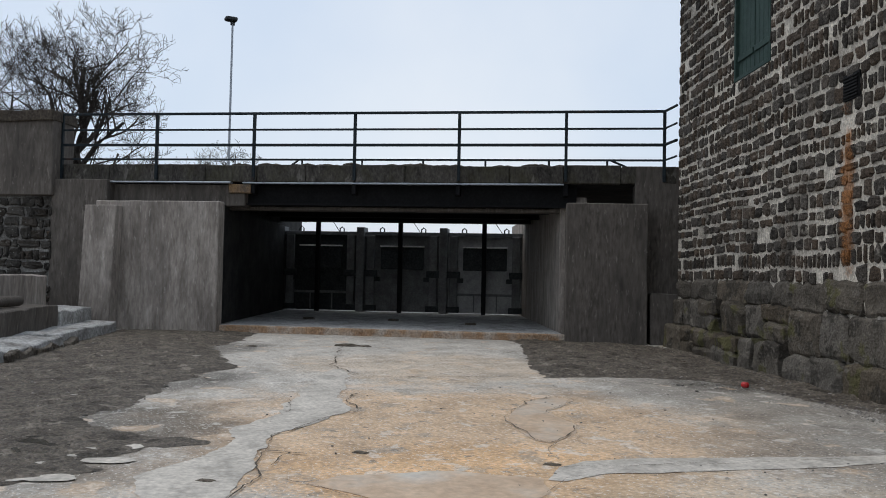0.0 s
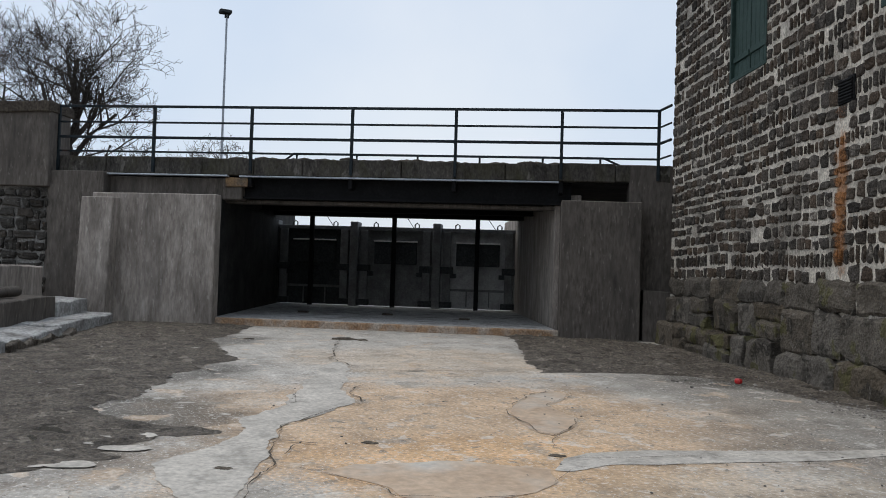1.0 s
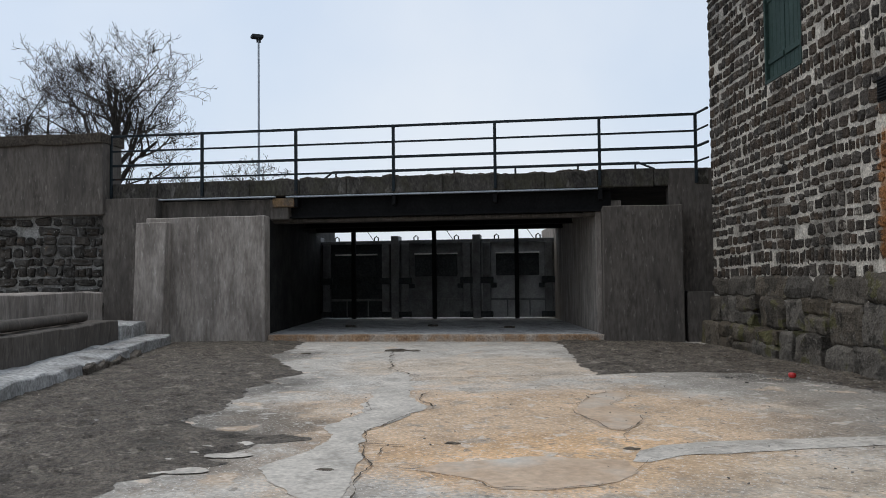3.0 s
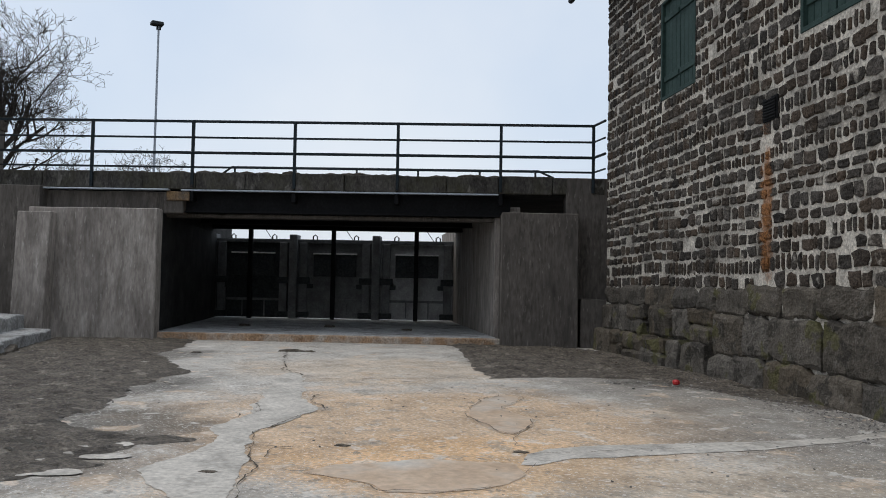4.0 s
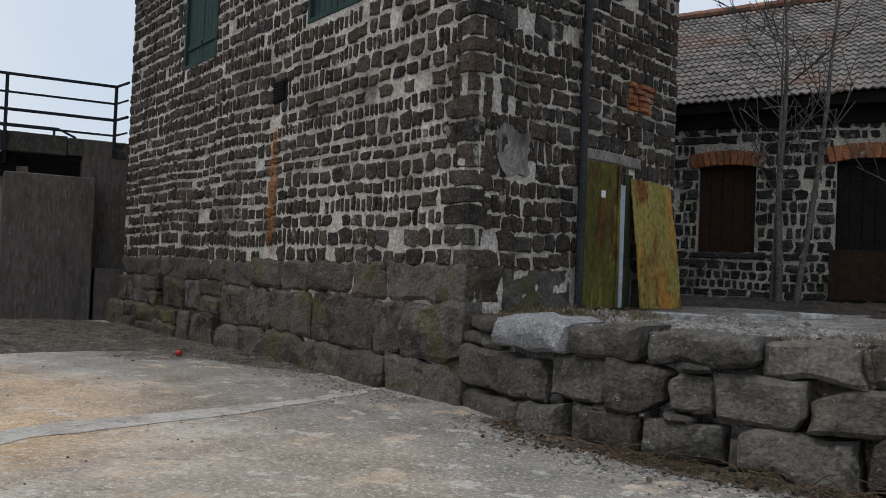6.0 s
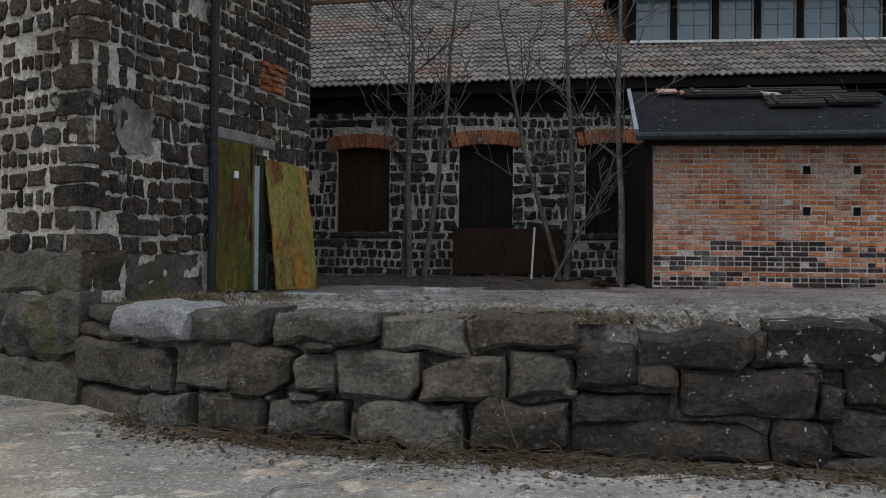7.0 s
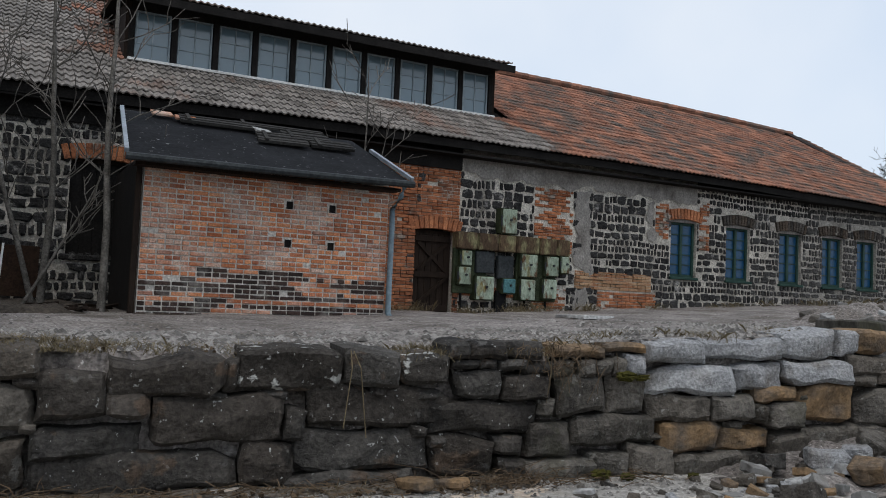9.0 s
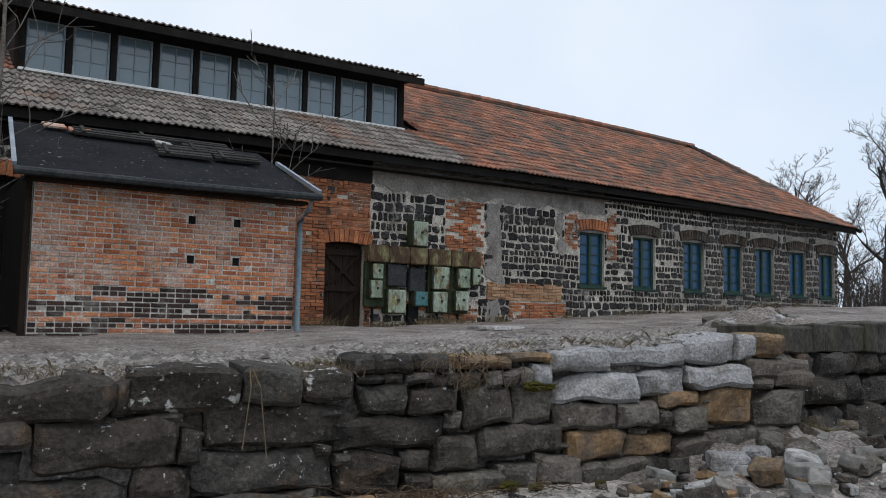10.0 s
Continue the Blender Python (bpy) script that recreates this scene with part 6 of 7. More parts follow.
# by the house corner, up to the first long blocks
stones([(-3.53, -2.88, 0.79, 0.95), (-3.52, -2.91, 0.63, 0.78), (-3.49, -2.21, 0.22, 0.64), (-3.43, -2.49, -0.06, 0.21), (-2.49, -1.97, -0.04, 0.27), (-2.21, -1.6, 0.29, 0.72), (-1.97, -1.3, -0.03, 0.31),
        (-1.96, -1.28, 0.72, 1.0), (-1.28, -0.42, 0.74, 1.0), (-0.43, 0.27, 0.71, 1.0), (0.28, 1.05, 0.76, 1.03), (-1.59, -1.07, 0.31, 0.72), (-1.06, -0.72, 0.37, 0.7), (-0.74, -0.08, 0.36, 0.73), (-0.08, 0.55, 0.36, 0.71), (0.56, 1.03, 0.41, 0.75)])
stones([(-2.87, -1.97, 0.73, 1.0)], "pale_granite")
stones([(-1.3, -0.62, 0.0, 0.33), (-0.61, -0.53, 0.0, 0.24), (-0.53, 0.29, 0.02, 0.36), (0.3, 1.0, 0.0, 0.41), (-0.99, -0.76, 0.69, 0.76), (-1.09, -0.87, 0.31, 0.38), (0.94, 1.04, 0.42, 0.48), (-2.9, -2.3, -0.1, 0.02), (-1.0, -0.4, -0.1, 0.03)])
# the dark middle stretch
stones([(1.03, 1.46, 0.5, 0.87), (1.01, 1.7, 0.25, 0.49), (0.99, 2.38, 0.0, 0.26), (1.46, 2.24, 0.67, 0.95), (2.24, 2.34, 0.68, 0.92), (3.11, 3.58, 0.74, 1.02), (1.48, 1.74, 0.5, 0.67), (1.74, 2.69, 0.3, 0.68),
        (2.38, 2.77, 0.0, 0.32), (2.7, 2.84, 0.33, 0.6), (2.86, 4.04, 0.41, 0.74), (2.77, 3.84, 0.08, 0.4), (3.67, 3.8, 0.34, 0.43), (3.82, 3.96, 0.26, 0.34), (2.7, 3.7, -0.08, 0.09), (3.81, 4.76, 0.35, 0.63), (3.88, 4.4, 0.0, 0.33)], "granite_black")
stones([(2.34, 3.11, 0.68, 1.01), (3.57, 4.0, 0.73, 0.99)], "granite_lichen")
# small stones stacked before the pale granite
stones([(3.98, 4.15, 0.93, 1.1), (4.15, 4.5, 0.94, 1.09), (4.5, 4.8, 0.95, 1.1), (4.0, 4.26, 0.86, 0.93), (4.26, 4.41, 0.86, 0.94), (4.41, 4.62, 0.85, 0.94), (4.62, 4.88, 0.84, 0.94), (4.04, 4.45, 0.63, 0.86), (4.44, 4.89, 0.63, 0.85), (4.37, 4.63, 0.19, 0.35), (4.4, 4.64, -0.04, 0.19)], "granite_black")
stones([(4.9, 5.09, 0.79, 0.97), (5.09, 5.25, 0.82, 0.97), (5.24, 5.43, 0.82, 0.97), (5.43, 5.55, 0.84, 1.0), (4.73, 4.9, 0.46, 0.63), (4.91, 5.38, 0.47, 0.81), (5.36, 5.79, 0.5, 0.84), (4.65, 5.05, 0.14, 0.46), (5.06, 5.91, 0.21, 0.49), (5.24, 5.6, -0.03, 0.21), (5.6, 6.02, -0.03, 0.26), (4.6, 5.3, -0.08, 0.15)])
stones([(4.9, 5.41, 0.97, 1.08), (5.35, 5.74, 1.02, 1.1), (8.05, 8.4, 1.07, 1.29), (6.88, 7.33, 0.61, 0.76), (7.34, 8.02, 0.42, 0.79), (5.92, 6.55, 0.18, 0.44), (6.55, 7.06, 0.18, 0.42)], "ochre_stone")
stones([(5.54, 5.77, 0.83, 1.02), (5.73, 6.38, 0.93, 1.14), (6.34, 7.23, 0.98, 1.18), (7.25, 7.87, 0.99, 1.25), (7.86, 8.1, 1.03, 1.28), (5.78, 6.67, 0.68, 0.93), (6.67, 7.22, 0.7, 0.98), (7.21, 7.97, 0.78, 0.99)], "pale_granite")
stones([(7.89, 8.74, 0.87, 1.06), (7.94, 8.26, 0.76, 0.87), (8.24, 8.75, 0.76, 0.94), (5.79, 6.42, 0.43, 0.68), (6.41, 6.87, 0.42, 0.68), (6.85, 7.01, 0.42, 0.6), (7.0, 7.38, 0.36, 0.61), (8.01, 8.59, 0.38, 0.75), (7.06, 7.45, 0.04, 0.37), (7.45, 8.4, 0.06, 0.4), (6.03, 7.0, -0.05, 0.18), (7.0, 8.5, -0.1, 0.08)])
for i in range(26):
    x, z = -2.9 + 10.3 * i / 25 + rng.uniform(-0.1, 0.1), rng.choice((0.28, 0.36, 0.62, 0.7))
    w = rng.uniform(0.09, 0.2)
    wall_stone(x, x + w, z, z + rng.uniform(0.05, 0.09), "granite_black" if x < 4.2 else "granite", i * 1.9, 0.06)
for z0, z1 in ((0.0, 0.35), (0.35, 0.66), (0.66, 0.92), (0.92, 1.16)):
    y = 5.7
    while y < 7.2:
        w = rng.uniform(0.4, 0.7)
        part("stone", hewn(w, 0.45, z1 - z0, y + z0 * 9), "granite_black", terrace, "", pose(8.35 + 0.42 * (y - 5.7) - 0.1, y + w / 2, z0, 0, 0, 68 + rng.uniform(-5, 5)))
        y += w
far_wall = thing("far_retaining_wall", pose(9.85, 7.15, 0, 0, 0, 1.5), "dark retaining wall with a concrete block coping", "retaining wall", kind="structure")
for i in range(6):
    part("coping_block", rough_box(i * 1.25 + 0.01, i * 1.25 + 1.24, -0.1, 0.5, 1.02, 1.36 + 0.03 * (i % 3), 0.2, 0.05, i), "fascia", far_wall)
for z0, z1 in ((0.7, 1.02), (0.3, 0.7), (-0.2, 0.3)):
    x = -0.6
    while x < 7.4:
        w = rng.uniform(0.45, 1.0)
        part("stone", hewn(w, 0.5, z1 - z0, x + z0 * 9, 0.07, 0.12), "granite_black", far_wall, "", pose(x + w / 2, 0.15 + rng.uniform(-0.1, 0.05), z0))
        x += w
# rubble pile
for i in range(260):
    big = i < 48
    s = rng.uniform(0.12, 0.24) if big else rng.uniform(0.035, 0.11)
    x = rng.uniform(6.1, 9.6) if big else rng.uniform(4.6, 10.2)
    y = wall_y(x) - rng.uniform(0.25, 1.3) if x < 8 else rng.uniform(4.4, 6.4)
    q = max(0, 1 - math.hypot((x - 8.5) / 2.7, (y - 5.6) / 1.7))
    z = 0.36 * q if x > 5.2 else 0.0
    mt = rng.choice(["pale_granite", "rubble_grey", "rubble_grey", "granite", "kerb", "ochre_stone", "granite_black", "granite"] if x > 5 else ["granite", "kerb"])
    if x > 8.7:
        mt = rng.choice(["granite", "plinth", "granite_black", "rubble_grey"])
    solid("rubble_stone", stone_block(s * rng.uniform(1.1, 1.8), s, s * rng.uniform(0.5, 0.85), i * 1.3, 2 if big else 1, 0.13, 0.13), mt, pose(x, y, z - 0.04, rng.uniform(-25, 25), rng.uniform(-25, 25), rng.uniform(0, 360)), "angular broken stone in the rubble heap by the wall", "stone", "rubble stones")
bm = bmesh.new()
bmesh.ops.create_grid(bm, x_segments=40, y_segments=30, size=1)
for v in bm.verts:
    x, y = 8.6 + v.co.x * 2.8, 5.2 + v.co.y * 1.8
    q = max(0, 1 - math.hypot((x - 8.5) / 2.7, (y - 5.6) / 1.7))
    v.co = (x, y, -0.1 + 0.5 * q + 0.12 * noise.noise(Vector((x * 3, y * 3, 0))) * (q > 0))
solid("rubble_bank", bm, "gravel", Matrix(), "bank of broken stone and gravel below the wall", "gravel bank", kind="stuff", smooth=True)
bm = bmesh.new()
bmesh.ops.create_grid(bm, x_segments=26, y_segments=26, size=1)
for v in bm.verts:
    q = max(0, 1 - math.hypot(v.co.x, v.co.y))
    x, y = 12.3 + v.co.x * 1.3, 8.8 + v.co.y * 1.1
    v.co = (x, y, terrace_z(x, y) - 0.04 + 0.42 * q ** 0.8 + 0.12 * noise.noise(Vector((x * 3, y * 3, 1))) * min(1, q * 4) + 0.05 * noise.noise(Vector((x * 9, y * 9, 1))) * min(1, q * 4))
solid("gravel_heap", bm, "gravel", Matrix(), "low heap of grey gravel and broken stone on the terrace", "gravel heap", kind="stuff")
heap = random.Random(17)
for i in range(22):
    a, f, s = heap.uniform(0, 6.28), heap.uniform(0.1, 0.9), heap.uniform(0.06, 0.16)
    x, y = 12.3 + math.cos(a) * f * 1.2, 8.8 + math.sin(a) * f
    solid("rubble_stone", stone_block(s * 1.4, s, s * 0.7, i * 2.3, 1, 0.13, 0.13), heap.choice(("rubble_grey", "kerb", "granite")), pose(x, y, terrace_z(x, y) + 0.36 * (1 - f) - 0.02, heap.uniform(-20, 20), heap.uniform(-20, 20), heap.uniform(0, 360)), "broken grey stone on the gravel heap", "stone", "stones on the gravel heap")
for x, y, s in ((3.55, 6.0, 0.15), (3.85, 5.98, 0.13)):
    solid("loose_brick", rough_box(-s, s, -s * 0.5, s * 0.5, 0, s * 0.6, 0.07, 0.02, x), "ochre_stone", pose(x, y, 0.005, 0, 8, 30 * x), "broken orange brick at the wall's foot", "brick", "broken bricks by the wall")

# ---- trees ----


def grow(bm, p, d, length, radius, level, r, spread, droop=0.0):
    n = 4 if level > 1 else 3
    pts = [p.copy()]
    q = d.copy()
    for i in range(n):
        q = (q + Vector((r.uniform(-1, 1), r.uniform(-1, 1), r.uniform(-0.7, 1) - droop)) * 0.27).normalized()
        pts.append(pts[-1] + q * length / n)
    tube(pts, max(radius, 0.009), 6 if level > 2 else 4 if level > 1 else 3, bm, max(radius * 0.5, 0.007), cap=False)
    if level == 0:
        return
    kids = r.randint(2, 4) if level > 3 else r.randint(3, 4)
    for k in range(kids):
        f = 0.3 + 0.7 * (k + r.random()) / kids
        i = min(n - 1, int(f * n))
        start = pts[i].lerp(pts[i + 1], f * n - i)
        axis = Vector((r.uniform(-1, 1), r.uniform(-1, 1), r.uniform(-0.5, 0.6)))
        side = (axis - q * axis.dot(q)).normalized()
        nd = (q * (1 - spread) + side * spread + Vector((0, 0, 0.1))).normalized()
        grow(bm, start, nd, length * r.uniform(0.5, 0.8) * (0.7 if level == 1 else 1), radius * (1 - f * 0.5) * 0.6, level - 1, r, spread, droop)


def tree(name, at, height, seed, material, label, levels=5, spread=0.62, limbs=5, trunk=None, bole=0.3, reach=0.27):
    r = random.Random(seed)
    t = thing(name, pose(*at), label, "tree", "bare trees")
    rad = trunk or height * 0.02
    bm = bmesh.new()
    lean = Vector((r.uniform(-0.1, 0.1), r.uniform(-0.1, 0.1), 1)).normalized()
    top = bole + 0.22
    pts = [Vector((0, 0, -0.2)) + lean * height * top * i / 7 + Vector((r.uniform(-1, 1), r.uniform(-1, 1), 0)) * rad * 0.8 * (i > 0) for i in range(8)]
    tube(pts, rad, 8, bm, rad * 0.55, cap=False)
    part("trunk", bm, material, t, smooth=True)
    crown = bmesh.new()
    for k in range(limbs):
        a = 2.4 * k + r.uniform(-0.3, 0.3)
        f = k / (limbs - 1)
        nd = Vector((math.cos(a) * spread * 1.5 * (1.2 - f), math.sin(a) * spread * 1.5 * (1.2 - f), 0.3 + 0.5 * f)).normalized()
        grow(crown, pts[4 + min(3, int(f * 4))], nd, height * reach * r.uniform(0.85, 1.15), rad * 0.5, levels, r, spread)
    part("crown", crown, material, t)


tree("bare_tree", (-40.2, 2.2, 2.5), 11.0, 3, "bark_dark", "large bare broad-crowned tree behind the bridge", 5, 0.55, 12, 0.26, 0.22, 0.27)
tree("bare_tree", (-41.5, -1.4, 2.5), 9.5, 5, "bark_dark", "bare tree behind the retaining wall", 5, 0.58, 9, 0.16, 0.2, 0.28)
for i, (x, y, h) in enumerate(((-45, 9.5, 6.2), (-52, 6.5, 6.0), (-60, 12, 7.5), (-50, 3.5, 5.8), (-47, 4.8, 5.2), (-48, 7.0, 5.0), (-58, 9.0, 6.6), (-57, 5.6, 6.4))):
    tree("bare_shrub", (x, y, 2.4), h, 20 + i, "bark_dark", "bare twiggy shrub behind the bridge", 4, 0.6, 5)
for i, (x, y, h) in enumerate(((43, 28, 10.2), (44, 24.5, 11.5), (46, 22, 11.0), (52, 31, 9.0), (60, 36, 9), (38, 19.5, 5.0))):
    tree("bare_tree", (x, y, 1.2), h, 40 + i, "bark_dark", "tall bare tree beyond the long building", 5 if i < 2 else 4, 0.5, 6, None, 0.32, 0.22)


thick = random.Random(91)
bm = bmesh.new()
for i in range(900):
    x = thick.uniform(29, 48)
    y = thick.uniform(10.5, 19) + (x - 29) * 0.45
    z0 = 1.2 + min(0.6, (x - 25) / 20)
    h = thick.uniform(0.8, 2.6)
    p = Vector((x, y, z0))
    tube([p, p + Vector((thick.gauss(0, 0.25), thick.gauss(0, 0.25), h * 0.6)), p + Vector((thick.gauss(0, 0.6), thick.gauss(0, 0.6), h))], 0.02, 3, bm, 0.008, cap=False)
solid("thicket", bm, "bark_dark", Matrix(), "dark tangled brush beyond the long building", "brush", kind="stuff")


def sapling(at, height, seed, rad, lean, label):
    r = random.Random(seed)
    t = thing("sapling", pose(*at), label, "sapling", "saplings before the long building")
    bm = bmesh.new()
    p = Vector((0, 0, -0.1))
    d = Vector((lean, 0, 1)).normalized()
    pts = [p]
    for i in range(9):
        d = (d + Vector((r.uniform(-1, 1) * 0.06, r.uniform(-1, 1) * 0.05, 0.04))).normalized()
        pts.append(pts[-1] + d * height / 9)
    tube(pts, rad, 8, bm, rad * 0.25, cap=False)
    part("trunk", bm, "bark", t, smooth=True)
    tw = bmesh.new()
    for k in range(11):
        i = r.randint(3, 8)
        a = r.uniform(0, 6.28)
        nd = Vector((math.cos(a) * 0.9, math.sin(a) * 0.5, 0.75)).normalized()
        grow(tw, pts[i], nd, height * r.uniform(0.14, 0.3), rad * 0.2, 1, r, 0.45)
    tagged(part("twig_crown", tw, "bark", t), kind="stuff")


for i, (x, y, h, rad, lean) in enumerate(((-1.2, 13.8, 5.2, 0.06, 0.02), (-0.95, 13.6, 5.6, 0.05, 0.12), (-1.3, 13.9, 4.6, 0.035, -0.06), (1.32, 14.2, 5.5, 0.06, 0.03), (2.05, 13.1, 6.0, 0.06, 0.02), (1.0, 13.8, 2.4, 0.03, 0.55), (1.25, 14.3, 5.0, 0.045, -0.22), (6.6, 15.1, 4.7, 0.035, 0.02), (6.75, 15.2, 3.9, 0.025, 0.1))):
    sapling((x, y, terrace_z(x, y)), h, 60 + i, rad, lean, "slender bare grey sapling on the terrace")

# street lamp
lamp = thing("street_lamp", pose(-39.5, 8.5, 2.5), "tall grey street lamp with a flat dark head", "street lamp")
part("mast", tube([(0, 0, 0), (0.0, 0, 10.5)], 0.06, 10, None, 0.045), "lamp_grey", lamp)
part("head", box(-0.2, 0.2, -0.35, 0.2, 10.48, 10.66, 0.04), "gate_dark", lamp, "flat dark lamp head")
part("arm", box(-0.04, 0.04, -0.1, 0.1, 10.3, 10.5, 0.01), "gate_dark", lamp)

# ---- things on the terrace ----
solid("white_stick", tube([(0, 0, 0), (0.05, 0.0, 0.94)], 0.016, 6), "white", pose(0.74, 14.05, 1.0), "thin white plastic stick standing in the ground", "stick")
pal = thing("dark_skip", pose(0.35, 14.9, 1.05), "dark rusty steel sheet box standing on blocks", "sheet box")
part("front_sheet", rough_box(-0.95, 0.95, -0.02, 0.02, 0.12, 0.9, 0.3, 0.008, 3, 0.004), "brown_board", pal)
part("back_sheet", box(-0.95, 0.95, 0.55, 0.59, 0.12, 0.85, 0.004), "black_wood_and_shade", pal)
for x in (-0.7, 0.7):
    part("foot_beam", box(x - 0.06, x + 0.06, -0.02, 0.6, -0.1, 0.12, 0.01), "black_wood_and_shade", pal)
bm = bmesh.new()
bmesh.ops.create_grid(bm, x_segments=90, y_segments=50, size=1)
for v in bm.verts:
    u, w = v.co.x, v.co.y
    x, y = -1.0 + u * 3.5, 14.0 + w * 2.05
    p = Vector((x, y, 0))
    edge = 1 - max(abs(u), abs(w)) ** 3 + 0.5 * noise.noise(p * 1.3) - 0.35
    v.co = (x, y, terrace_z(x, y) - 0.045 + 0.12 * min(1, max(0, edge * 3)) + 0.045 * noise.noise(p * 4) + 0.03 * noise.noise(p * 11))
solid("debris_heap", bm, "soil", Matrix(), "low dark heap of rotten soil and debris", "debris", kind="stuff")
for i in range(34):
    x, y = rng.uniform(-1.6, 2.3), rng.uniform(12.7, 14.6)
    solid("debris_plank", box(-rng.uniform(0.2, 0.5), rng.uniform(0.2, 0.5), -0.04, 0.04, 0, 0.04, 0.005), "brown_wood", pose(x, y, terrace_z(x, y) + 0.01, rng.uniform(-6, 6), rng.uniform(-8, 8), rng.uniform(0, 180)), "dark rotten plank lying on the ground", "plank", "planks on the terrace")
for x, y, s in ((-1.6, 9.2, 0.3), (-0.9, 10.2, 0.22), (-0.4, 10.6, 0.22), (9.6, 12.0, 0.5)):
    solid("flat_slab", stone_block(s * 2, s * 1.2, 0.06, x, 2, 0.1, 0.1), "kerb", pose(x, y, terrace_z(x, y) - 0.01, 0, 0, 20), "pale flat stone slab on the gravel", "slab")


def tuft(bm, x, y, z, n, h, r):
    for i in range(n):
        a, l = r.uniform(0, 6.28), h * r.uniform(0.5, 1.2)
        lean = r.uniform(0.3, 1.7)
        px, py = x + r.gauss(0, 0.14), y + r.gauss(0, 0.08)
        ex, ey = px + math.cos(a) * l * lean, py + math.sin(a) * l * lean
        w = 0.0028
        vs = [bm.verts.new(p) for p in ((px - w, py, z), (px + w, py, z), ((px + ex) / 2 + w * 0.7, (py + ey) / 2, z + l * 0.6), (ex, ey, z + l * 0.75), ((px + ex) / 2 - w * 0.7, (py + ey) / 2, z + l * 0.6))]
        bm.faces.new(vs)


bm = bmesh.new()
gr = random.Random(5)
for i in range(330):
    k = gr.choice((0, 0, 0, 0, 1, 1, 2, 3, 3, 4))
    if k < 2:
        x = gr.choice((gr.uniform(-3.3, 8.0), gr.gauss(0.9, 0.4), gr.gauss(4.3, 0.35)))
        y = wall_y(x) + gr.uniform(0.2, 0.8)
        z, h = terrace_z(x, y) - 0.02, 0.10
    elif k == 2:
        x = gr.uniform(-1.0, 4.5)
        y = wall_y(x) - gr.uniform(0.05, 0.3)
        z, h = 0.0, 0.06
    elif k == 3:
        x = gr.choice([gr.uniform(6.2, 8.4), gr.uniform(9.2, 12.5), gr.uniform(14, 25)])
        y = 15.8 - gr.uniform(0, 0.4)
        z, h = terrace_z(x, y) - 0.02, 0.28
    else:
        x, y = gr.uniform(-3.0, -1.8), gr.uniform(8.0, 9.0)
        z, h = terrace_z(x, y) - 0.02, 0.14
    tuft(bm, x, y, z, gr.randint(10, 60), h * gr.uniform(0.5, 1.2), gr)
solid("dry_grass", bm, "dry_grass", Matrix(), "dry yellow grass tufts along the walls", "grass", kind="stuff")
pebbles_v, pebbles_f = [], []
for i in range(13000):
    k = (0, 1, 1, 1, 2)[i % 5]
    if k == 0:
        x = gr.uniform(-3.2, 6.0)
        y = wall_y(x) - abs(gr.gauss(0, 0.35)) - 0.05
        z = 0.005
    elif k == 1:
        x = gr.uniform(-3, 12)
        y = (wall_y(x) if x < 8.4 else 7.4) + 0.25 + abs(gr.gauss(0, 1.3))
        z = terrace_z(x, y)
    else:
        u = gr.uniform(-11.5, -0.2)
        p = TOWER @ Vector((u, -0.25 - abs(gr.gauss(0, 0.35)), 0.01))
        x, y, z = p
    s = gr.uniform(0.006, 0.02) * (1.8 if gr.random() < 0.06 else 1) * (1.9 if k == 1 else 1)
    b = len(pebbles_v)
    pebbles_v += [(x + a * s * gr.uniform(0.7, 1.4), y + c * s * gr.uniform(0.7, 1.4), z + e * s * 0.7) for a, c, e in ((1, 0, 0), (-1, 0, 0), (0, 1, 0), (0, -1, 0), (0, 0, 1), (0, 0, -1))]
    pebbles_f += [(b + i0, b + i1, b + i2) for i0, i1, i2 in ((0, 2, 4), (2, 1, 4), (1, 3, 4), (3, 0, 4))]
solid("pebbles", from_lists("pebbles", pebbles_v, pebbles_f, "pebble"), "pebble", Matrix(), "scattered pebbles and grit along the walls", "pebbles", kind="stuff")
for x, z, out, s in ((5.5, 0.83, 0.02, 0.1), (5.66, 0.82, 0.03, 0.07), (5.18, 0.05, -0.12, 0.09), (5.4, 0.03, -0.16, 0.07), (6.0, 0.03, -0.2, 0.06)):
    bm = bmesh.new()
    bmesh.ops.create_icosphere(bm, subdivisions=3, radius=1)
    for v in bm.verts:
        k = 1 + 0.5 * noise.noise(v.co * 2.2 + Vector((x, 0, 0))) + 0.35 * noise.noise(v.co * 6)
        v.co = (v.co.x * s * k, v.co.y * s * 0.6 * k, v.co.z * s * 0.4 * k)
    solid("moss_clump", bm, "moss", pose(x, wall_y(x) + out, z), "small yellow-green moss cushion on the stones", "moss", "moss cushions on the wall")
for x0, x1, z1 in ((3.12, 3.2, 0.38), (3.1, 3.02, 0.45), (4.72, 4.66, 0.7), (0.5, 0.62, 0.1)):
    y = wall_y(x0) - 0.12
    top = 1.0 if z1 > 0.2 else 0.42
    solid("dry_stem", tube([(x0, y + 0.1, top), (x0 + (x1 - x0) * 0.3, y, top - 0.12), (x1, y - 0.02, z1)], 0.0045, 5), "dry_grass", Matrix(), "thin pale dry stem hanging down the stone wall", "stem", "dry stems on the wall")
tangle = random.Random(71)
bm = bmesh.new()
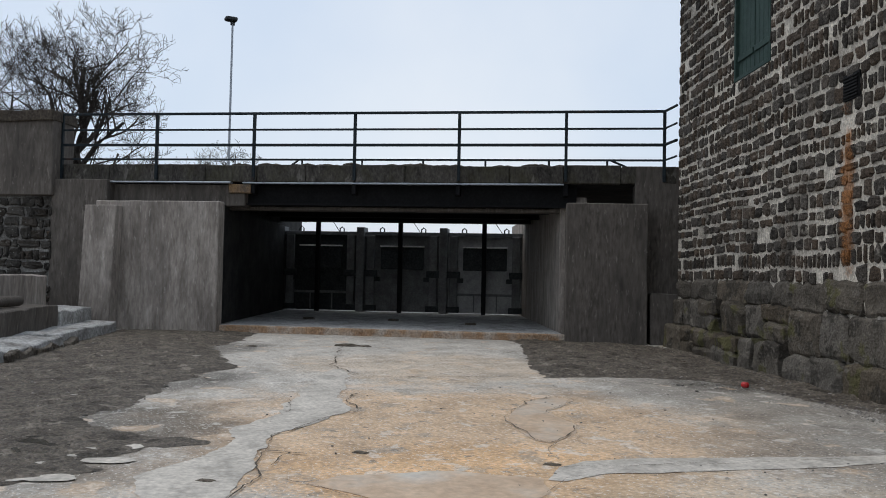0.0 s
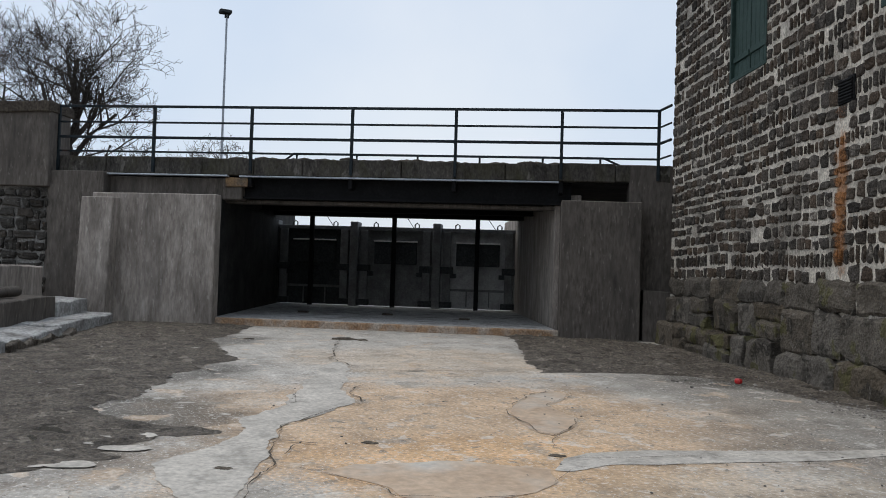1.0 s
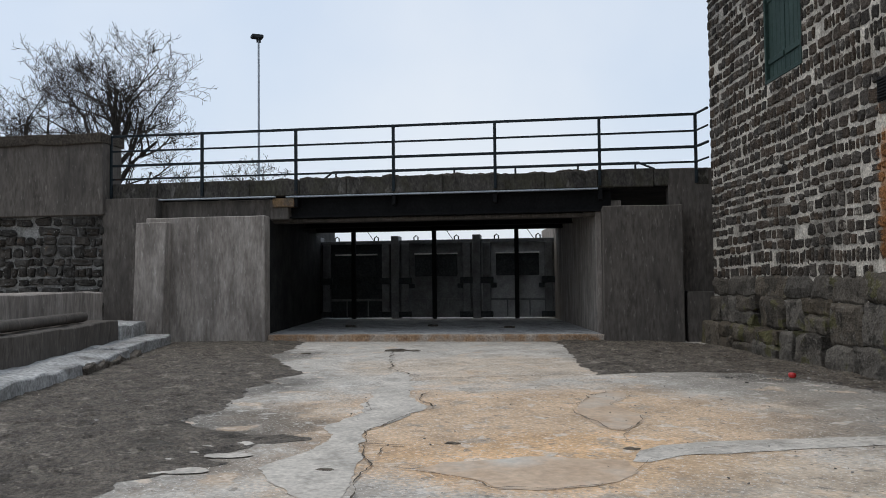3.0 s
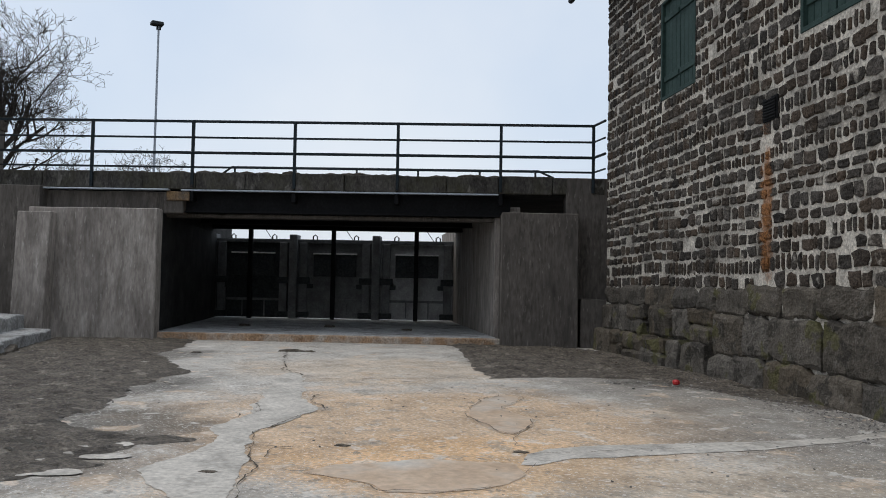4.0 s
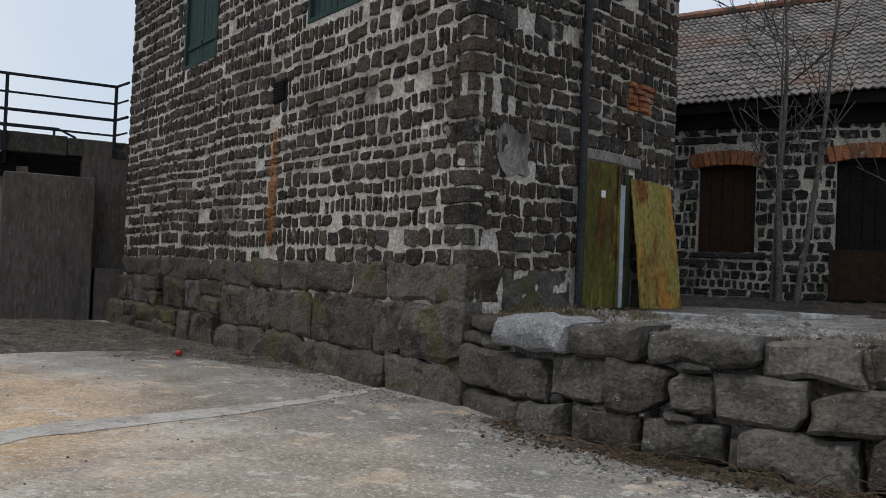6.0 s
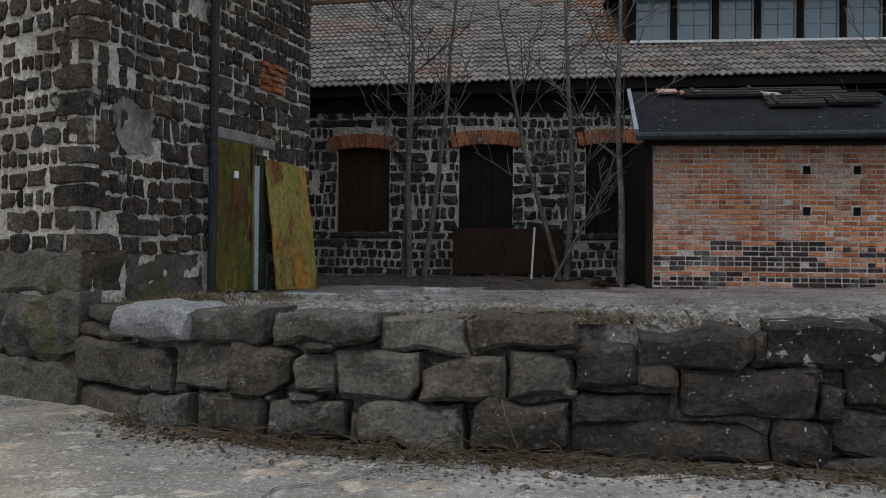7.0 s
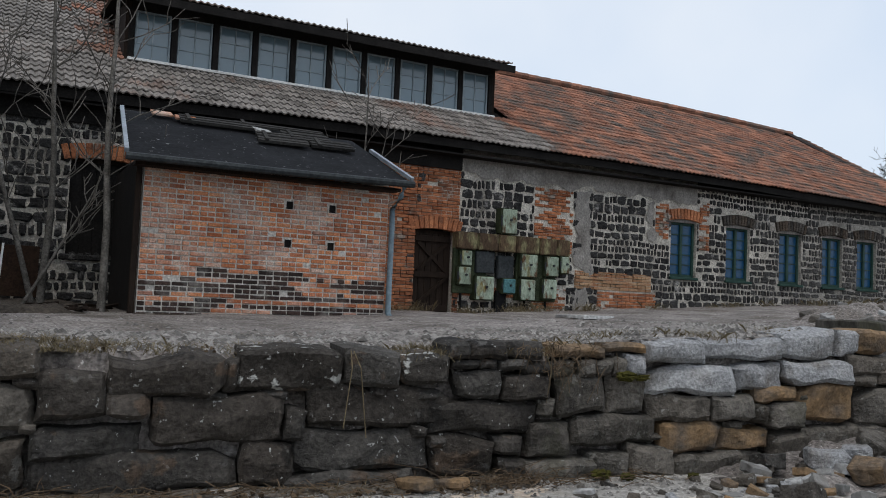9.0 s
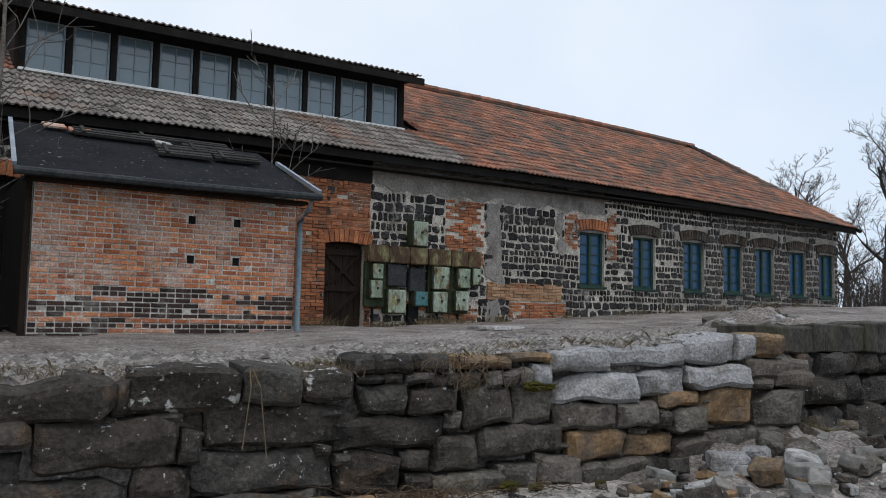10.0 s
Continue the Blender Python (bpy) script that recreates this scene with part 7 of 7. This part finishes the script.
for i in range(70):
    p = Vector((tangle.gauss(4.85, 0.2), wall_y(4.85) - 0.02 + tangle.gauss(0, 0.05), tangle.uniform(0.85, 1.12)))
    q = p + Vector((tangle.gauss(0, 0.16), tangle.gauss(-0.04, 0.05), tangle.uniform(-0.3, 0.04)))
    tube([p, p.lerp(q, 0.5) + Vector((0, -0.02, 0.04)), q], 0.004, 3, bm, 0.0025, cap=False)
for i in range(260):
    x = tangle.choice((tangle.gauss(-0.2, 0.25), tangle.gauss(0.75, 0.3), tangle.gauss(4.3, 0.25), tangle.gauss(-1.1, 0.3)))
    p = Vector((x, wall_y(x) - 0.12 - abs(tangle.gauss(0, 0.12)), 0.02))
    q = p + Vector((tangle.gauss(0, 0.2), tangle.gauss(0, 0.1), tangle.uniform(0.0, 0.16)))
    tube([p, p.lerp(q, 0.5) + Vector((0, 0, 0.04)), q], 0.004, 3, bm, 0.0025, cap=False)
solid("dry_twigs", bm, "leaf_litter", Matrix(), "tangles of dry brown twigs by the stone wall", "twigs", kind="stuff")
litter = random.Random(33)
bm = bmesh.new()
for i in range(1000):
    x = litter.uniform(-2.8, 4.7)
    up = i % 3 == 0
    y = wall_y(x) + (litter.uniform(0.25, 0.7) if up else -abs(litter.gauss(0, 0.2)) - 0.02)
    s = 0.017 * litter.uniform(0.4, 1.4)
    m4 = Matrix.Translation((x, y, terrace_z(x, y) + 0.01 if up else 0.025)) @ Euler((litter.gauss(0, 0.5), litter.gauss(0, 0.5), litter.random() * 6)).to_matrix().to_4x4() @ Matrix.Diagonal((s * 1.5, s, s * 0.22, 1))
    bmesh.ops.create_icosphere(bm, subdivisions=1, radius=1, matrix=m4)
for i in range(420):
    x = litter.uniform(-2.8, 5.8)
    p = Vector((x, wall_y(x) - abs(litter.gauss(0, 0.2)), 0.03))
    tube([p, p + Vector((litter.gauss(0, 0.14), litter.gauss(0, 0.08), litter.uniform(0, 0.05)))], 0.004, 3, bm, 0.003, cap=False)
solid("leaf_litter", bm, "leaf_litter", Matrix(), "dead leaves and twigs along the stone wall's foot and top", "leaf litter", kind="stuff")
solid("red_cap", rough_box(-0.05, 0.05, -0.04, 0.04, 0, 0.07, 0.05, 0.01, 2), "red", pose(-8.62, 9.1, 0.02), "small red plastic scrap on the floor", "litter")
